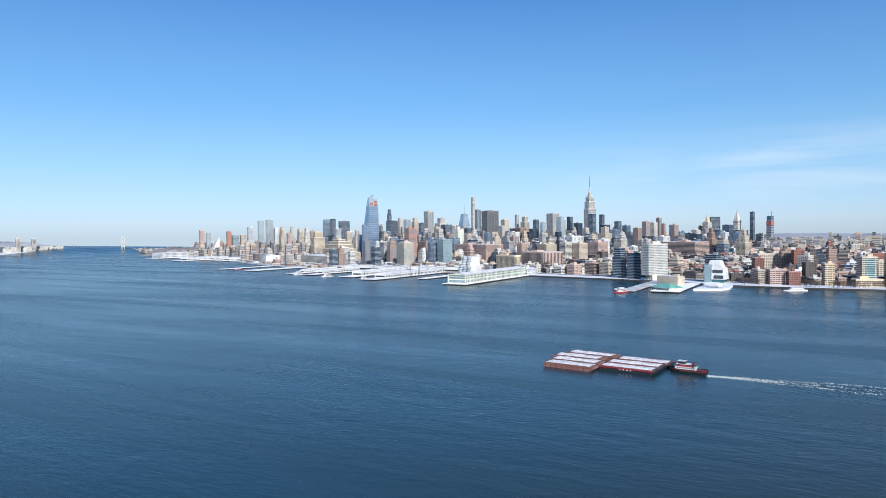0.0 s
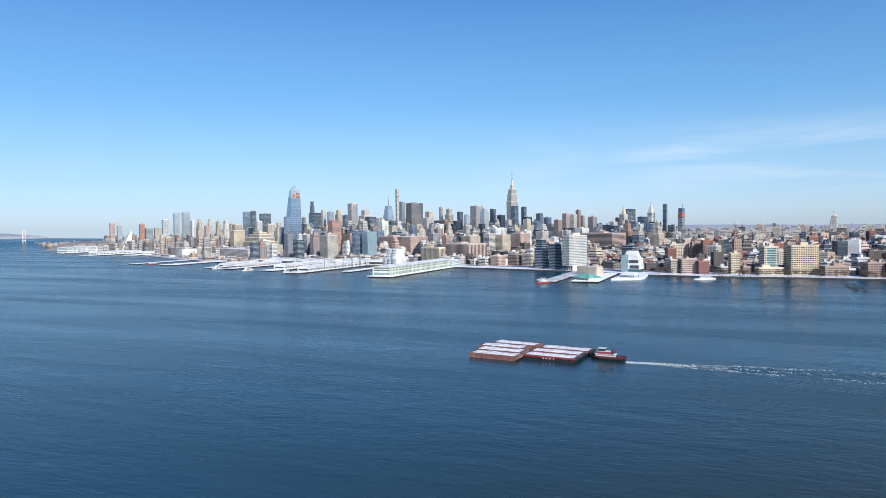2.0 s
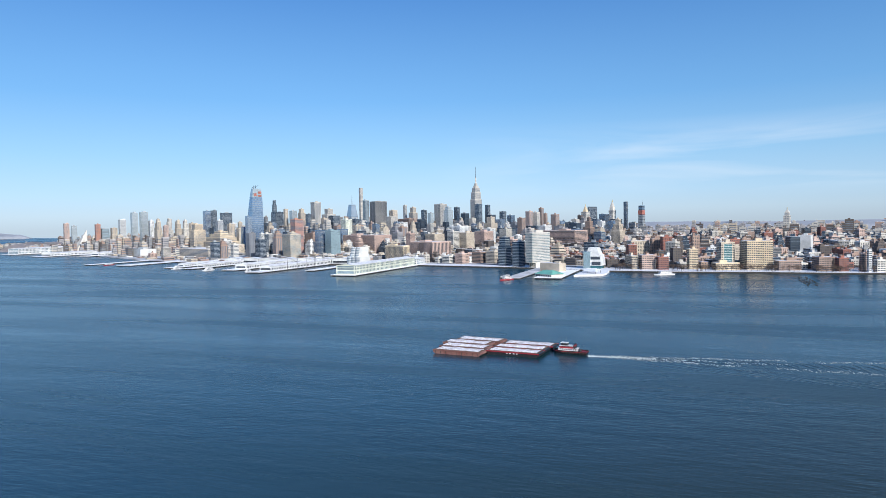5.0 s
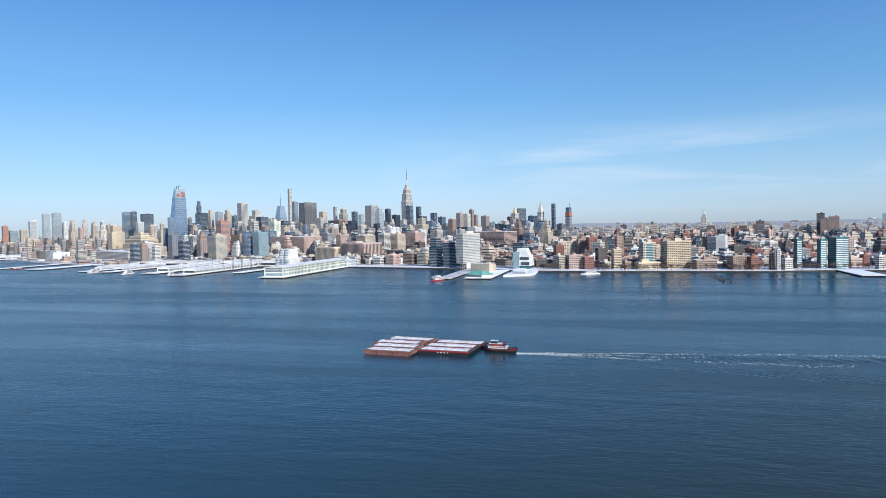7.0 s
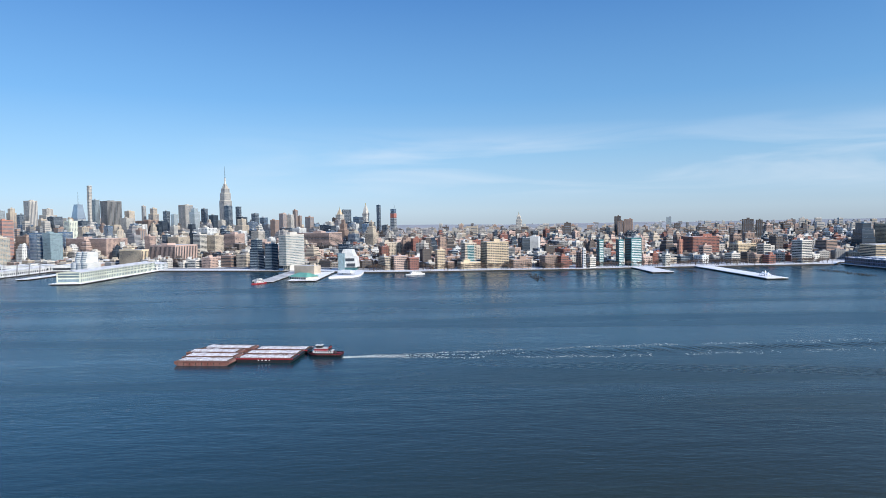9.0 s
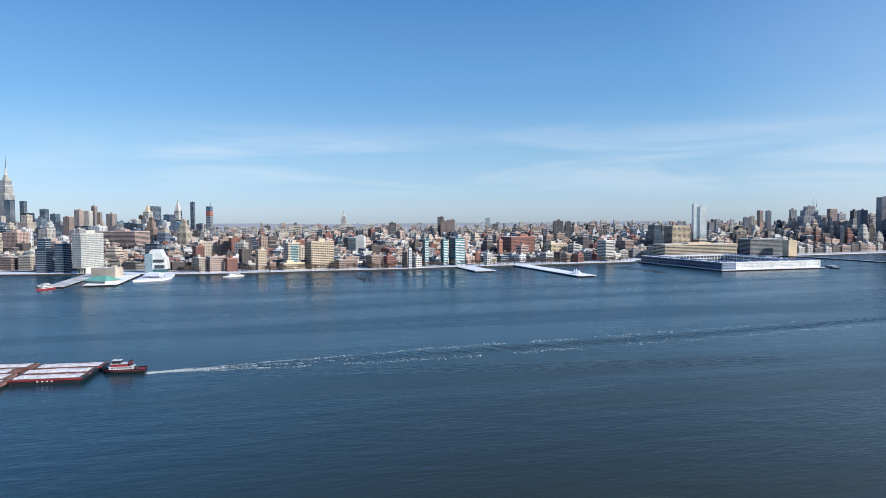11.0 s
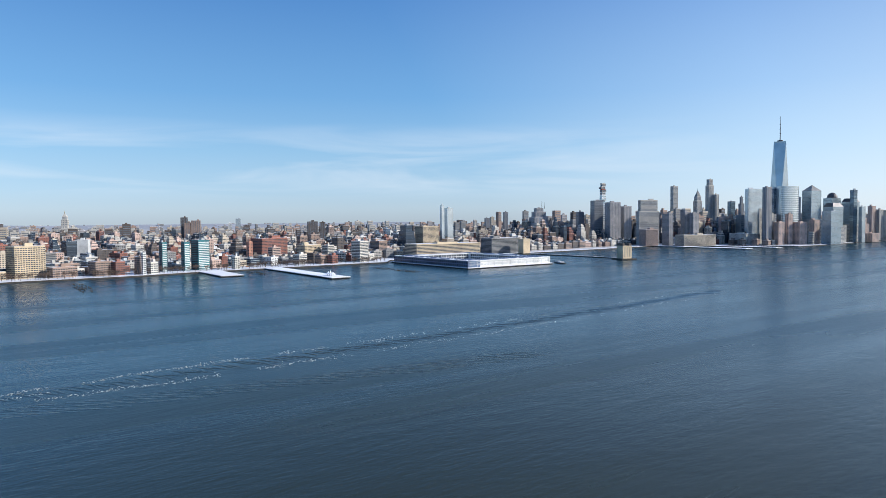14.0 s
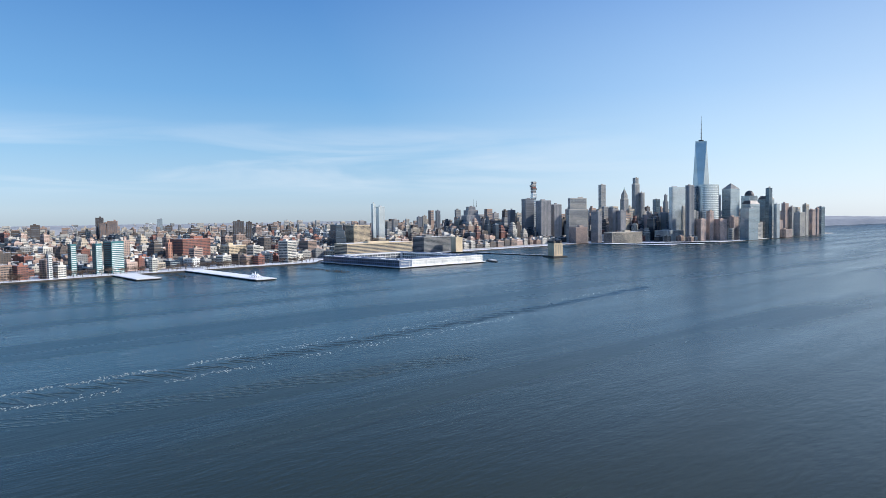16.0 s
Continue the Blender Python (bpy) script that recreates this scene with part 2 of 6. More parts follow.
def water_material():
    m = bpy.data.materials.new("river_water")
    m.use_nodes = True
    n, l = m.node_tree.nodes, m.node_tree.links
    b = n["Principled BSDF"]
    b.inputs["IOR"].default_value = 1.33
    b.inputs["Specular IOR Level"].default_value = 0.5
    co = n.new("ShaderNodeTexCoord")
    stretch = n.new("ShaderNodeMapping")
    stretch.inputs["Rotation"].default_value = (0, 0, radians(20))
    stretch.inputs["Scale"].default_value = (1.0, 0.32, 1.0)
    l.new(co.outputs["Object"], stretch.inputs["Vector"])
    heights = []
    slick = n.new("ShaderNodeMapping")
    slick.inputs["Rotation"].default_value = (0, 0, radians(-4))
    slick.inputs["Scale"].default_value = (2.6, 0.30, 1.0)
    l.new(co.outputs["Object"], slick.inputs["Vector"])
    for size, detail in ((0.35, 5), (0.06, 3), (0.0045, 5)):
        t = n.new("ShaderNodeTexNoise")
        t.inputs["Scale"].default_value, t.inputs["Detail"].default_value = size, detail
        t.inputs["Distortion"].default_value = 0.4
        l.new((slick if size < 0.01 else stretch).outputs["Vector"], t.inputs["Vector"])
        heights.append(t)
    a = n.new("ShaderNodeMath")
    a.operation = "MULTIPLY_ADD"
    a.inputs[1].default_value = 2.0
    l.new(heights[1].outputs["Fac"], a.inputs[0])
    l.new(heights[0].outputs["Fac"], a.inputs[2])
    bu = n.new("ShaderNodeBump")
    bu.inputs["Strength"].default_value, bu.inputs["Distance"].default_value = 0.27, 0.7
    l.new(a.outputs["Value"], bu.inputs["Height"])
    l.new(bu.outputs["Normal"], b.inputs["Normal"])
    # calm and ruffled patches
    r = n.new("ShaderNodeMapRange")
    r.inputs["From Min"].default_value, r.inputs["From Max"].default_value = 0.35, 0.68
    r.inputs["To Min"].default_value, r.inputs["To Max"].default_value = 0.30, 0.20
    l.new(heights[2].outputs["Fac"], r.inputs["Value"])
    l.new(r.outputs["Result"], b.inputs["Roughness"])
    mix = n.new("ShaderNodeMix")
    mix.data_type = "RGBA"
    mix.inputs[6].default_value, mix.inputs[7].default_value = (0.008, 0.029, 0.040, 1), (0.015, 0.046, 0.061, 1)
    l.new(heights[2].outputs["Fac"], mix.inputs[0])
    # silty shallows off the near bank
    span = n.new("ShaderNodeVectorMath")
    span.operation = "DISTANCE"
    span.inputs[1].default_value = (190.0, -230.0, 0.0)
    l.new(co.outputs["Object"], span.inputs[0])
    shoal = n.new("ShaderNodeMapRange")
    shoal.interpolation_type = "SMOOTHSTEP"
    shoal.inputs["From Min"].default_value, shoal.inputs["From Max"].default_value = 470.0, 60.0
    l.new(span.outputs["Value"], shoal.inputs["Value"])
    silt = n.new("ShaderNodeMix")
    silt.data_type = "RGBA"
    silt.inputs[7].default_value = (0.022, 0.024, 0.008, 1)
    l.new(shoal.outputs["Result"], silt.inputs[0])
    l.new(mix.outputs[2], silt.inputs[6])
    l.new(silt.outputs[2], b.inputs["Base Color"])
    return m


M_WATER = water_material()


# ---- mesh helpers ----
class Shape:
    """Gathers faces for one mesh."""

    def __init__(self):
        self.v, self.f = [], []

    def face(self, *pts):
        k = len(self.v)
        self.v += [tuple(p) for p in pts]
        self.f.append(tuple(range(k, k + len(pts))))

    def prism(self, ring, z0, z1, ring2=None, top=True, bottom=False):
        ring2 = ring2 or ring
        k, n = len(self.v), len(ring)
        self.v += [(x, y, z0) for x, y in ring] + [(x, y, z1) for x, y in ring2]
        self.f += [(k + i, k + (i + 1) % n, k + n + (i + 1) % n, k + n + i) for i in range(n)]
        if top:
            self.f.append(tuple(range(k + n, k + 2 * n)))
        if bottom:
            self.f.append(tuple(range(k + n - 1, k - 1, -1)))

    def box(self, x0, x1, y0, y1, z0, z1, top=True, bottom=False):
        self.prism([(x0, y0), (x1, y0), (x1, y1), (x0, y1)], z0, z1, None, top, bottom)

    def tube(self, x, y, z0, z1, r0, r1=None, n=8, cap=True):
        r1 = r0 if r1 is None else r1
        ring = [(x + r0 * math.cos(2 * math.pi * i / n), y + r0 * math.sin(2 * math.pi * i / n)) for i in range(n)]
        up = [(x + r1 * math.cos(2 * math.pi * i / n), y + r1 * math.sin(2 * math.pi * i / n)) for i in range(n)]
        self.prism(ring, z0, z1, up, cap)

    def rod(self, a, b, r0, r1=None, n=5):
        a, b = Vector(a), Vector(b)
        q = (b - a).to_track_quat("Z", "Y")
        r1 = r0 if r1 is None else r1
        k = len(self.v)
        for p, r in ((a, r0), (b, r1)):
            self.v += [tuple(p + q @ Vector((r * math.cos(2 * math.pi * i / n), r * math.sin(2 * math.pi * i / n), 0))) for i in range(n)]
        self.f += [(k + i, k + (i + 1) % n, k + n + (i + 1) % n, k + n + i) for i in range(n)]
        self.f.append(tuple(range(k + n, k + 2 * n)))

    def mesh(self, name, *mats):
        me = bpy.data.meshes.new(name)
        me.from_pydata(self.v, [], self.f)
        for m in mats:
            me.materials.append(m)
        me.update()
        return me


def part(name, shape, mat, parent, label="", kind=""):
    me = shape.mesh(name, mat) if isinstance(shape, Shape) else shape
    ob = new(name, me)
    ob.parent = parent
    return tagged(ob, label, kind=kind)


def thing(name, label, category, x=0, y=0, z=0, turn=0, group="", kind=""):
    ob = new(name)
    ob.matrix_world = pose(x, y, z, 0, 0, turn)
    return tagged(ob, label, category, group, kind)


def solid(name, shape, mat, label, category, x=0, y=0, z=0, turn=0, group="", kind=""):
    ob = new(name, shape.mesh(name, mat))
    ob.matrix_world = pose(x, y, z, 0, 0, turn)
    return tagged(ob, label, category, group, kind)


# ---- river, land and distance ----
LAND_Z = 2.5
sea = Shape()
rings = [0, 300, 800, 1600, 2600, 3600, 4300, 4800, 5000, 5350, 6300]
lifts = [0, 0, 0, 0, 0, 0, 0, 5, 14, 42, 78]
N = 72
for r0, r1, h0, h1 in zip(rings, rings[1:], lifts, lifts[1:]):
    for i in range(N):
        a, b = 2 * math.pi * i / N, 2 * math.pi * (i + 1) / N
        q = [(r0 * math.cos(a), r0 * math.sin(a), h0), (r1 * math.cos(a), r1 * math.sin(a), h1), (r1 * math.cos(b), r1 * math.sin(b), h1), (r0 * math.cos(b), r0 * math.sin(b), h0)]
        sea.face(*(q if r0 else q[1:] + q[:1])) if r0 else sea.face(q[0], q[1], q[2])
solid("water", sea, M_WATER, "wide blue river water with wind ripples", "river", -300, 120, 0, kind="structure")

SHORE = [(950, -3700), (955, -3264), (935, -3020), (895, -2800), (870, -2440), (880, -2300), (1255, -2200), (1271, -2037), (1231, -1719), (1205, -1300), (1178, -790),
         (1120, -748), (1112, -469), (1108, -300), (1085, -140), (1092, 0), (1085, 190), (1100, 300), (1180, 480), (1228, 699), (1262, 840),
         (1275, 1100), (1290, 1480), (1330, 1660), (1430, 1900), (1790, 2540), (2050, 3260), (2500, 4300), (3000, 5200)]
def shore_at(y):
    for (ax, ay), (bx, by) in zip(SHORE, SHORE[1:]):
        if ay <= y <= by:
            return ax + (bx - ax) * (y - ay) / (by - ay)
    return 1000


INLAND = [(5200, 4200), (5300, 1000), (4900, -1500), (4000, -3400), (2600, -4600), (1500, -4300)]
land = Shape()
land.prism(SHORE[::-1] + INLAND[::-1], -4, LAND_Z)
solid("ground", land, M_CITY, "snowy paved city ground behind the seawall", "ground", kind="structure")


def strip(name, pts, width, z0, z1, mat, label, category):
    """A band that runs along the shore, width metres inland."""
    s = Shape()
    for (ax, ay), (bx, by) in zip(pts, pts[1:]):
        s.prism([(ax + 0.6, ay), (ax + width, ay), (bx + width, by), (bx + 0.6, by)], z0, z1)
    return solid(name, s, mat, label, category, kind="structure")


strip("seawall", SHORE[1:25], -1.5, -3, LAND_Z + 0.3, M_STONEWALL, "dark wet stone seawall along the river", "seawall")
strip("esplanade", SHORE[10:21], 68, LAND_Z, LAND_Z + 0.4, M_SNOWGROUND, "snow-covered riverside park and walkway", "pavement")
strip("esplanade_south", SHORE[2:11], 30, LAND_Z, LAND_Z + 0.4, M_SNOWGROUND, "snow-covered riverside walkway by the towers", "pavement")


def hills(name, x0, y0, x1, y1, low, high, deep, seed, label):
    rng = random.Random(seed)
    s, n = Shape(), 60
    tops = []
    for i in range(n + 1):
        k = i / n
        h = low + (high - low) * (0.5 + 0.5 * noise.noise((k * 5 + seed, seed * 1.7, 0))) + rng.uniform(-2, 2)
        tops.append((x0 + (x1 - x0) * k, y0 + (y1 - y0) * k, h * min(1, 6 * k + 0.2, 6 * (1 - k) + 0.2)))
    dx, dy = y0 - y1, x1 - x0
    d = math.hypot(dx, dy)
    dx, dy = dx / d * deep, dy / d * deep
    for a, b in zip(tops, tops[1:]):
        for s0, s1, f0, f1 in ((0, 0.4, 0.0, 0.75), (0.4, 1, 0.75, 1.0)):
            s.face((a[0] + dx * s0, a[1] + dy * s0, a[2] * f0), (b[0] + dx * s0, b[1] + dy * s0, b[2] * f0), (b[0] + dx * s1, b[1] + dy * s1, b[2] * f1), (a[0] + dx * s1, a[1] + dy * s1, a[2] * f1))
    return solid(name, s, M_HILL, label, "hills", kind="structure")

# ---- buildings ----
FOOTPRINTS = []  # x, y, half depth, half length, turn: keeps the street fabric clear


def face_rects(style, length, z0, z1, storey, bay):
    """The window openings of one facade, storey by storey: lists of (a, b, z0, z1) along its length."""
    rows = []
    if style == "strips":
        n = max(2, int(length / bay))
        return [[(-length / 2 + (i + 0.28) * length / n, -length / 2 + (i + 0.80) * length / n, z0 + 2, z1 - 3) for i in range(n)]]
    n = max(1, int((z1 - z0 - 1.5) / storey))
    step = (z1 - z0 - 1.5) / n
    for k in range(n):
        b = z0 + k * step
        if style in ("bands", "glass"):
            lo, hi = (0.30, 0.82) if style == "bands" else (0.10, 0.86)
            rows.append([(-length / 2 + 0.8, length / 2 - 0.8, b + lo * step, b + hi * step)])
        else:
            m = max(1, int(length / bay))
            lo, hi = (0.24, 0.76) if style == "punched" else (0.12, 0.88)
            rows.append([(-length / 2 + (i + lo) * length / m, -length / 2 + (i + hi) * length / m, b + 0.28 * step, b + 0.80 * step) for i in range(m)])
    return rows


def facade(shape, side, d, w, rects, out=0.14):
    """Adds panes to a shape: side W, S, N or E of a box d deep (x) and w long (y)."""
    for a, b, z0, z1 in rects:
        if side == "W":
            x = -d / 2 - out
            shape.face((x, b, z0), (x, a, z0), (x, a, z1), (x, b, z1))
        elif side == "E":
            x = d / 2 + out
            shape.face((x, a, z0), (x, b, z0), (x, b, z1), (x, a, z1))
        elif side == "S":
            y = -w / 2 - out
            shape.face((a, y, z0), (b, y, z0), (b, y, z1), (a, y, z1))
        else:
            y = w / 2 + out
            shape.face((b, y, z0), (a, y, z0), (a, y, z1), (b, y, z1))


def water_tank(parent, x, y, z, rng):
    s = Shape()
    for dx in (-1.3, 1.3):
        for dy in (-1.3, 1.3):
            s.rod((x + dx, y + dy, z), (x + dx, y + dy, z + 3), 0.15, n=4)
    part("tank_stand", s, M_STEEL, parent, "steel tank stand", "stuff")
    s = Shape()
    s.tube(x, y, z + 3, z + 7, 2.2, n=9)
    s.tube(x, y, z + 7, z + 8.6, 2.4, 0.1, n=9)
    part("water_tank", s, M_TANK, parent, "dark wooden rooftop water tank")


def building(label, x, y, w, d, h, turn, wall, style="punched", tiers=((1.0, 1.0),), storey=3.6, bay=4.2, roof="snow", top="bulkhead", light=False,
             base=LAND_Z, name="building", category="building", group="", legs=0.0):
    """One building: walls with parapet, roof, windows and roof gear. tiers: (share of the height, share of the plan)."""
    FOOTPRINTS.append((x, y, d / 2, w / 2, turn))
    rng = random.Random(int(x * 7 + y * 13 + h))
    ob = thing(name, label, category, x, y, base, turn, group)
    # light="far" picks the panes with haze in their colour
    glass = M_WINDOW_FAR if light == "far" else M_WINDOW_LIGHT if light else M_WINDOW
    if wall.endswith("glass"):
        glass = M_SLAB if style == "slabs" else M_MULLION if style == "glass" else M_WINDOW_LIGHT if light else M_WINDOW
    z0, panes, dim = legs, Shape(), Shape()
    for i, (share, plan) in enumerate(tiers):
        z1 = h * share
        tw, td = w * plan, d * plan
        s = Shape()
        s.box(-td / 2, td / 2, -tw / 2, tw / 2, z0, z1, top=False, bottom=legs > 0)
        # parapet with an inner face
        s.box(td / 2 - 0.5, -td / 2 + 0.5, -tw / 2 + 0.5, tw / 2 - 0.5, z1 - 1.2, z1, top=False)
        k = len(s.v)
        s.v += [(-td / 2, -tw / 2, z1), (td / 2, -tw / 2, z1), (td / 2, tw / 2, z1), (-td / 2, tw / 2, z1),
                (-td / 2 + 0.5, -tw / 2 + 0.5, z1), (td / 2 - 0.5, -tw / 2 + 0.5, z1), (td / 2 - 0.5, tw / 2 - 0.5, z1), (-td / 2 + 0.5, tw / 2 - 0.5, z1)]
        s.f += [(k + j, k + (j + 1) % 4, k + 4 + (j + 1) % 4, k + 4 + j) for j in range(4)]
        part("wall", s, WALL[wall], ob)
        s = Shape()
        s.box(-td / 2 + 0.5, td / 2 - 0.5, -tw / 2 + 0.5, tw / 2 - 0.5, z1 - 1.1, z1 - 0.12)
        part("roof", s, M_SNOW if roof == "snow" else M_TAR, ob, "snow-covered flat roof" if roof == "snow" else "dark flat roof with snow patches")
        for side, length in (("W", tw), ("S", td), ("N", td), ("E", tw)):
            if style == "blank" or side == "E":
                continue
            lines = (style == "slabs" and side == "W") or (wall.endswith("glass") and style == "glass")
            rows = face_rects("bands" if lines or style == "slabs" else style, length, z0 + 1, z1 - 1, storey, bay)
            if lines:
                rows = [[(a, b, c - (0.9 if style == "slabs" else 0.25), c + 0.7) for a, b, c, e in r] for r in rows]
            for r in rows:
                facade(panes if lines or style != "slabs" else dim, side, td, tw, r)
        z0 = z1
    # slab-fronted towers: dark panes paint shade onto the side faces
    if dim.f:
        part("side_window_grid", dim, M_WINDOW, ob, kind="stuff")
    if panes.f:
        part("window_grid", panes, glass, ob, kind="stuff")
    tw, td = w * tiers[-1][1], d * tiers[-1][1]
    if top == "bulkhead" and min(tw, td) > 9:
        s = Shape()
        bx, by = rng.uniform(-0.2, 0.2) * td, rng.uniform(-0.25, 0.25) * tw
        bw, bd, bh = tw * rng.uniform(0.18, 0.4), td * rng.uniform(0.2, 0.4), rng.uniform(3, 6)
        s.box(bx - bd / 2, bx + bd / 2, by - bw / 2, by + bw / 2, h - 0.9, h + bh)
        part("bulkhead", s, WALL[wall] if not wall.endswith("glass") else M_MULLION, ob)
        if rng.random() < 0.45 and h < 90 and not wall.endswith("glass"):
            water_tank(ob, -bx * 0.8, -by * 0.9 + tw * 0.1, h - 0.9, rng)
    if legs:
        for ly in np.linspace(-w * 0.42, w * 0.42, 4):
            s = Shape()
            s.box(-d * 0.3, d * 0.3, ly - 1.2, ly + 1.2, 0, legs)
            part("leg", s, WALL["pale"], ob, "concrete leg")
    return ob

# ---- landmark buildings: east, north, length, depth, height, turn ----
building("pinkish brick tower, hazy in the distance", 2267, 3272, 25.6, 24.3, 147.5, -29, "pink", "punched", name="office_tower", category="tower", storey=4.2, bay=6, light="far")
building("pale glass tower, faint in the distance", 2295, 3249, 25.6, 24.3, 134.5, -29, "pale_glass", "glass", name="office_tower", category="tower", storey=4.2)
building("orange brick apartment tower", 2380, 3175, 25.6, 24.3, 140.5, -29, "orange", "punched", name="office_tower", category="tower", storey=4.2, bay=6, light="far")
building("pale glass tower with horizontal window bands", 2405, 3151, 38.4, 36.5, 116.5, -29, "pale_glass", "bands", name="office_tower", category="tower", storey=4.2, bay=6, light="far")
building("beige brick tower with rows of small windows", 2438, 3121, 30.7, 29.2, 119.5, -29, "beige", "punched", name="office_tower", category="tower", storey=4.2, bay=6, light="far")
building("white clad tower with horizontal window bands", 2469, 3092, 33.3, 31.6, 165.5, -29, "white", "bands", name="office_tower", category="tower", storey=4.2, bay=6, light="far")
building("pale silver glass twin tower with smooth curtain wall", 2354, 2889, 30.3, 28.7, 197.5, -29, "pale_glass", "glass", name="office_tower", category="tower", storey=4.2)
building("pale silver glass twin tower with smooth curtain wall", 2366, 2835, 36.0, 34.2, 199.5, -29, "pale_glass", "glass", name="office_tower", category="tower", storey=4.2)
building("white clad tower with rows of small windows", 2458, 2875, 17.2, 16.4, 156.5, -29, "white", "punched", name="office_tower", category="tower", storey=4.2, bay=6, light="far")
building("beige brick tower stepping in towards its top", 2384, 2758, 30.9, 29.3, 160.5, -29, "beige", "punched", name="office_tower", category="tower", storey=4.2, bay=6, light="far", tiers=((0.72, 1.0), (0.88, 0.8), (1.0, 0.5)))
building("grey limestone tower stepping in towards its top", 2479, 2776, 21.8, 20.8, 164.5, -29, "stone", "punched", name="office_tower", category="tower", storey=4.2, bay=6, light="far", tiers=((0.72, 1.0), (0.88, 0.8), (1.0, 0.5)))
building("beige brick tower stepping in towards its top", 2331, 2577, 27.3, 25.9, 151.5, -29, "beige", "punched", name="office_tower", category="tower", storey=4.2, bay=6, light="far", tiers=((0.72, 1.0), (0.88, 0.8), (1.0, 0.5)))
building("pale concrete tower stepping in towards its top", 2340, 2538, 27.2, 25.8, 151.5, -29, "pale", "punched", name="office_tower", category="tower", storey=4.2, bay=6, light="far", tiers=((0.72, 1.0), (0.88, 0.8), (1.0, 0.5)))
building("white clad tower with horizontal window bands", 2254, 2179, 27.0, 25.7, 129.5, -29, "white", "bands", name="office_tower", category="tower", storey=4.2, bay=6, light="far")
building("tan brick block with plain upper walls", 2022, 2189, 53.2, 50.5, 126.5, -29, "yellow", "bands", name="city_building", category="building", storey=4.2, bay=6, light="far", tiers=((0.8, 1.0), (1.0, 0.7)))
building("long tan terraced block with snowy setbacks", 1993, 2038, 184.2, 84.2, 92.5, -29, "yellow", "bands", name="city_building", category="building", storey=4.2, bay=6, light="far", tiers=((0.55, 1.0), (0.75, 0.85), (0.9, 0.65), (1.0, 0.4)))
building("long low tan industrial block with snowy roof", 1725, 1894, 307.5, 97.4, 30.5, -29, "beige", "bands", name="city_building", category="building", storey=4.2, bay=6, light="far")
building("long low white hall with dark flat roof", 1741, 2234, 184.1, 58.3, 29.5, -29, "white", "blank", name="city_building", category="building", roof="tar")
building("low pinkish brick block with small windows", 1539, 1977, 24.9, 23.6, 20.5, -29, "pink", "punched", name="city_building", category="building")
building("low grey block with horizontal window bands", 1516, 1894, 27.4, 26.0, 41.5, -29, "stone", "bands", name="city_building", category="building")
building("white apartment slab with dark glass side", 1836, 1715, 15.2, 14.5, 83.5, -29, "white", "punched", name="city_building", category="building")
building("dark glass slab beside the white apartments", 1842, 1697, 13.5, 12.8, 78.5, -29, "dark_glass", "glass", name="city_building", category="building")
building("tall beige apartment slab with close window grid", 1619, 1435, 58.0, 40.7, 87.5, -29, "beige", "grid", name="city_building", category="building", tiers=((0.93, 1.0), (1.0, 0.45)), light=True)
building("brown brick block with rows of small windows", 1849, 1489, 62.3, 39.5, 82.5, -29, "brown", "punched", name="city_building", category="building")
building("mosaic pale blue glass apartment block", 1664, 1298, 39.5, 37.5, 92.5, -29, "mosaic", "grid", name="city_building", category="building", light=True)
building("narrow orange brick block behind the piers", 1824, 1755, 15.3, 14.6, 53.5, -29, "orange", "punched", name="city_building", category="building")
building("low beige block with rows of small windows", 1906, 1882, 43.4, 33.7, 39.5, -29, "beige", "punched", name="city_building", category="building")
building("white stepped block with horizontal window bands", 1892, 1932, 39.7, 30.8, 58.5, -29, "white", "bands", name="city_building", category="building")
building("pale concrete tower with rows of small square windows", 2507, 2924, 25.0, 22.5, 153.7, -29, "pale", "punched", name="office_tower", category="tower", storey=4.2, bay=6, light="far")
building("beige brick tower with rows of small square windows", 2318, 2691, 30.8, 27.7, 147.0, -29, "beige", "punched", name="office_tower", category="tower", storey=4.2, bay=6, light="far", tiers=((0.7,1.0),(1.0,0.6)))
building("grey limestone tower with rows of small square windows", 2793, 3057, 20.9, 18.8, 167.0, -29, "stone", "punched", name="office_tower", category="tower", storey=4.2, bay=6, light="far", tiers=((0.6,1.4),(1.0,0.8)))
building("beige brick tower with rows of small square windows", 2747, 2961, 23.3, 20.9, 151.4, -29, "beige", "punched", name="office_tower", category="tower", storey=4.2, bay=6, light="far")
building("pinkish brick tower with rows of small square windows", 2626, 2798, 27.6, 24.9, 152.4, -29, "pink", "punched", name="office_tower", category="tower", storey=4.2, bay=6, light="far", tiers=((0.7,1.0),(1.0,0.6)))
building("pinkish brick tower with rows of small square windows", 2266, 2596, 22.5, 20.2, 124.8, -29, "pink", "punched", name="office_tower", category="tower", storey=4.2, bay=6, light="far")
building("beige brick tower with rows of small square windows", 2352, 2506, 29.8, 26.8, 135.7, -29, "beige", "punched", name="office_tower", category="tower", storey=4.2, bay=6, light="far")
building("blue glass tower with a smooth curtain wall", 2245, 2323, 30.4, 27.4, 190.4, -29, "blue_glass", "glass", name="office_tower", category="tower", storey=4.2, bay=6)
building("dark glass tower with a smooth curtain wall", 2326, 2350, 26.3, 23.7, 195.1, -29, "dark_glass", "glass", name="office_tower", category="tower", storey=4.2, bay=6)
building("dark glass tower with a smooth curtain wall", 2231, 2199, 22.0, 50.6, 179.3, -29, "dark_glass", "glass", name="office_tower", category="tower", storey=4.2, bay=6)
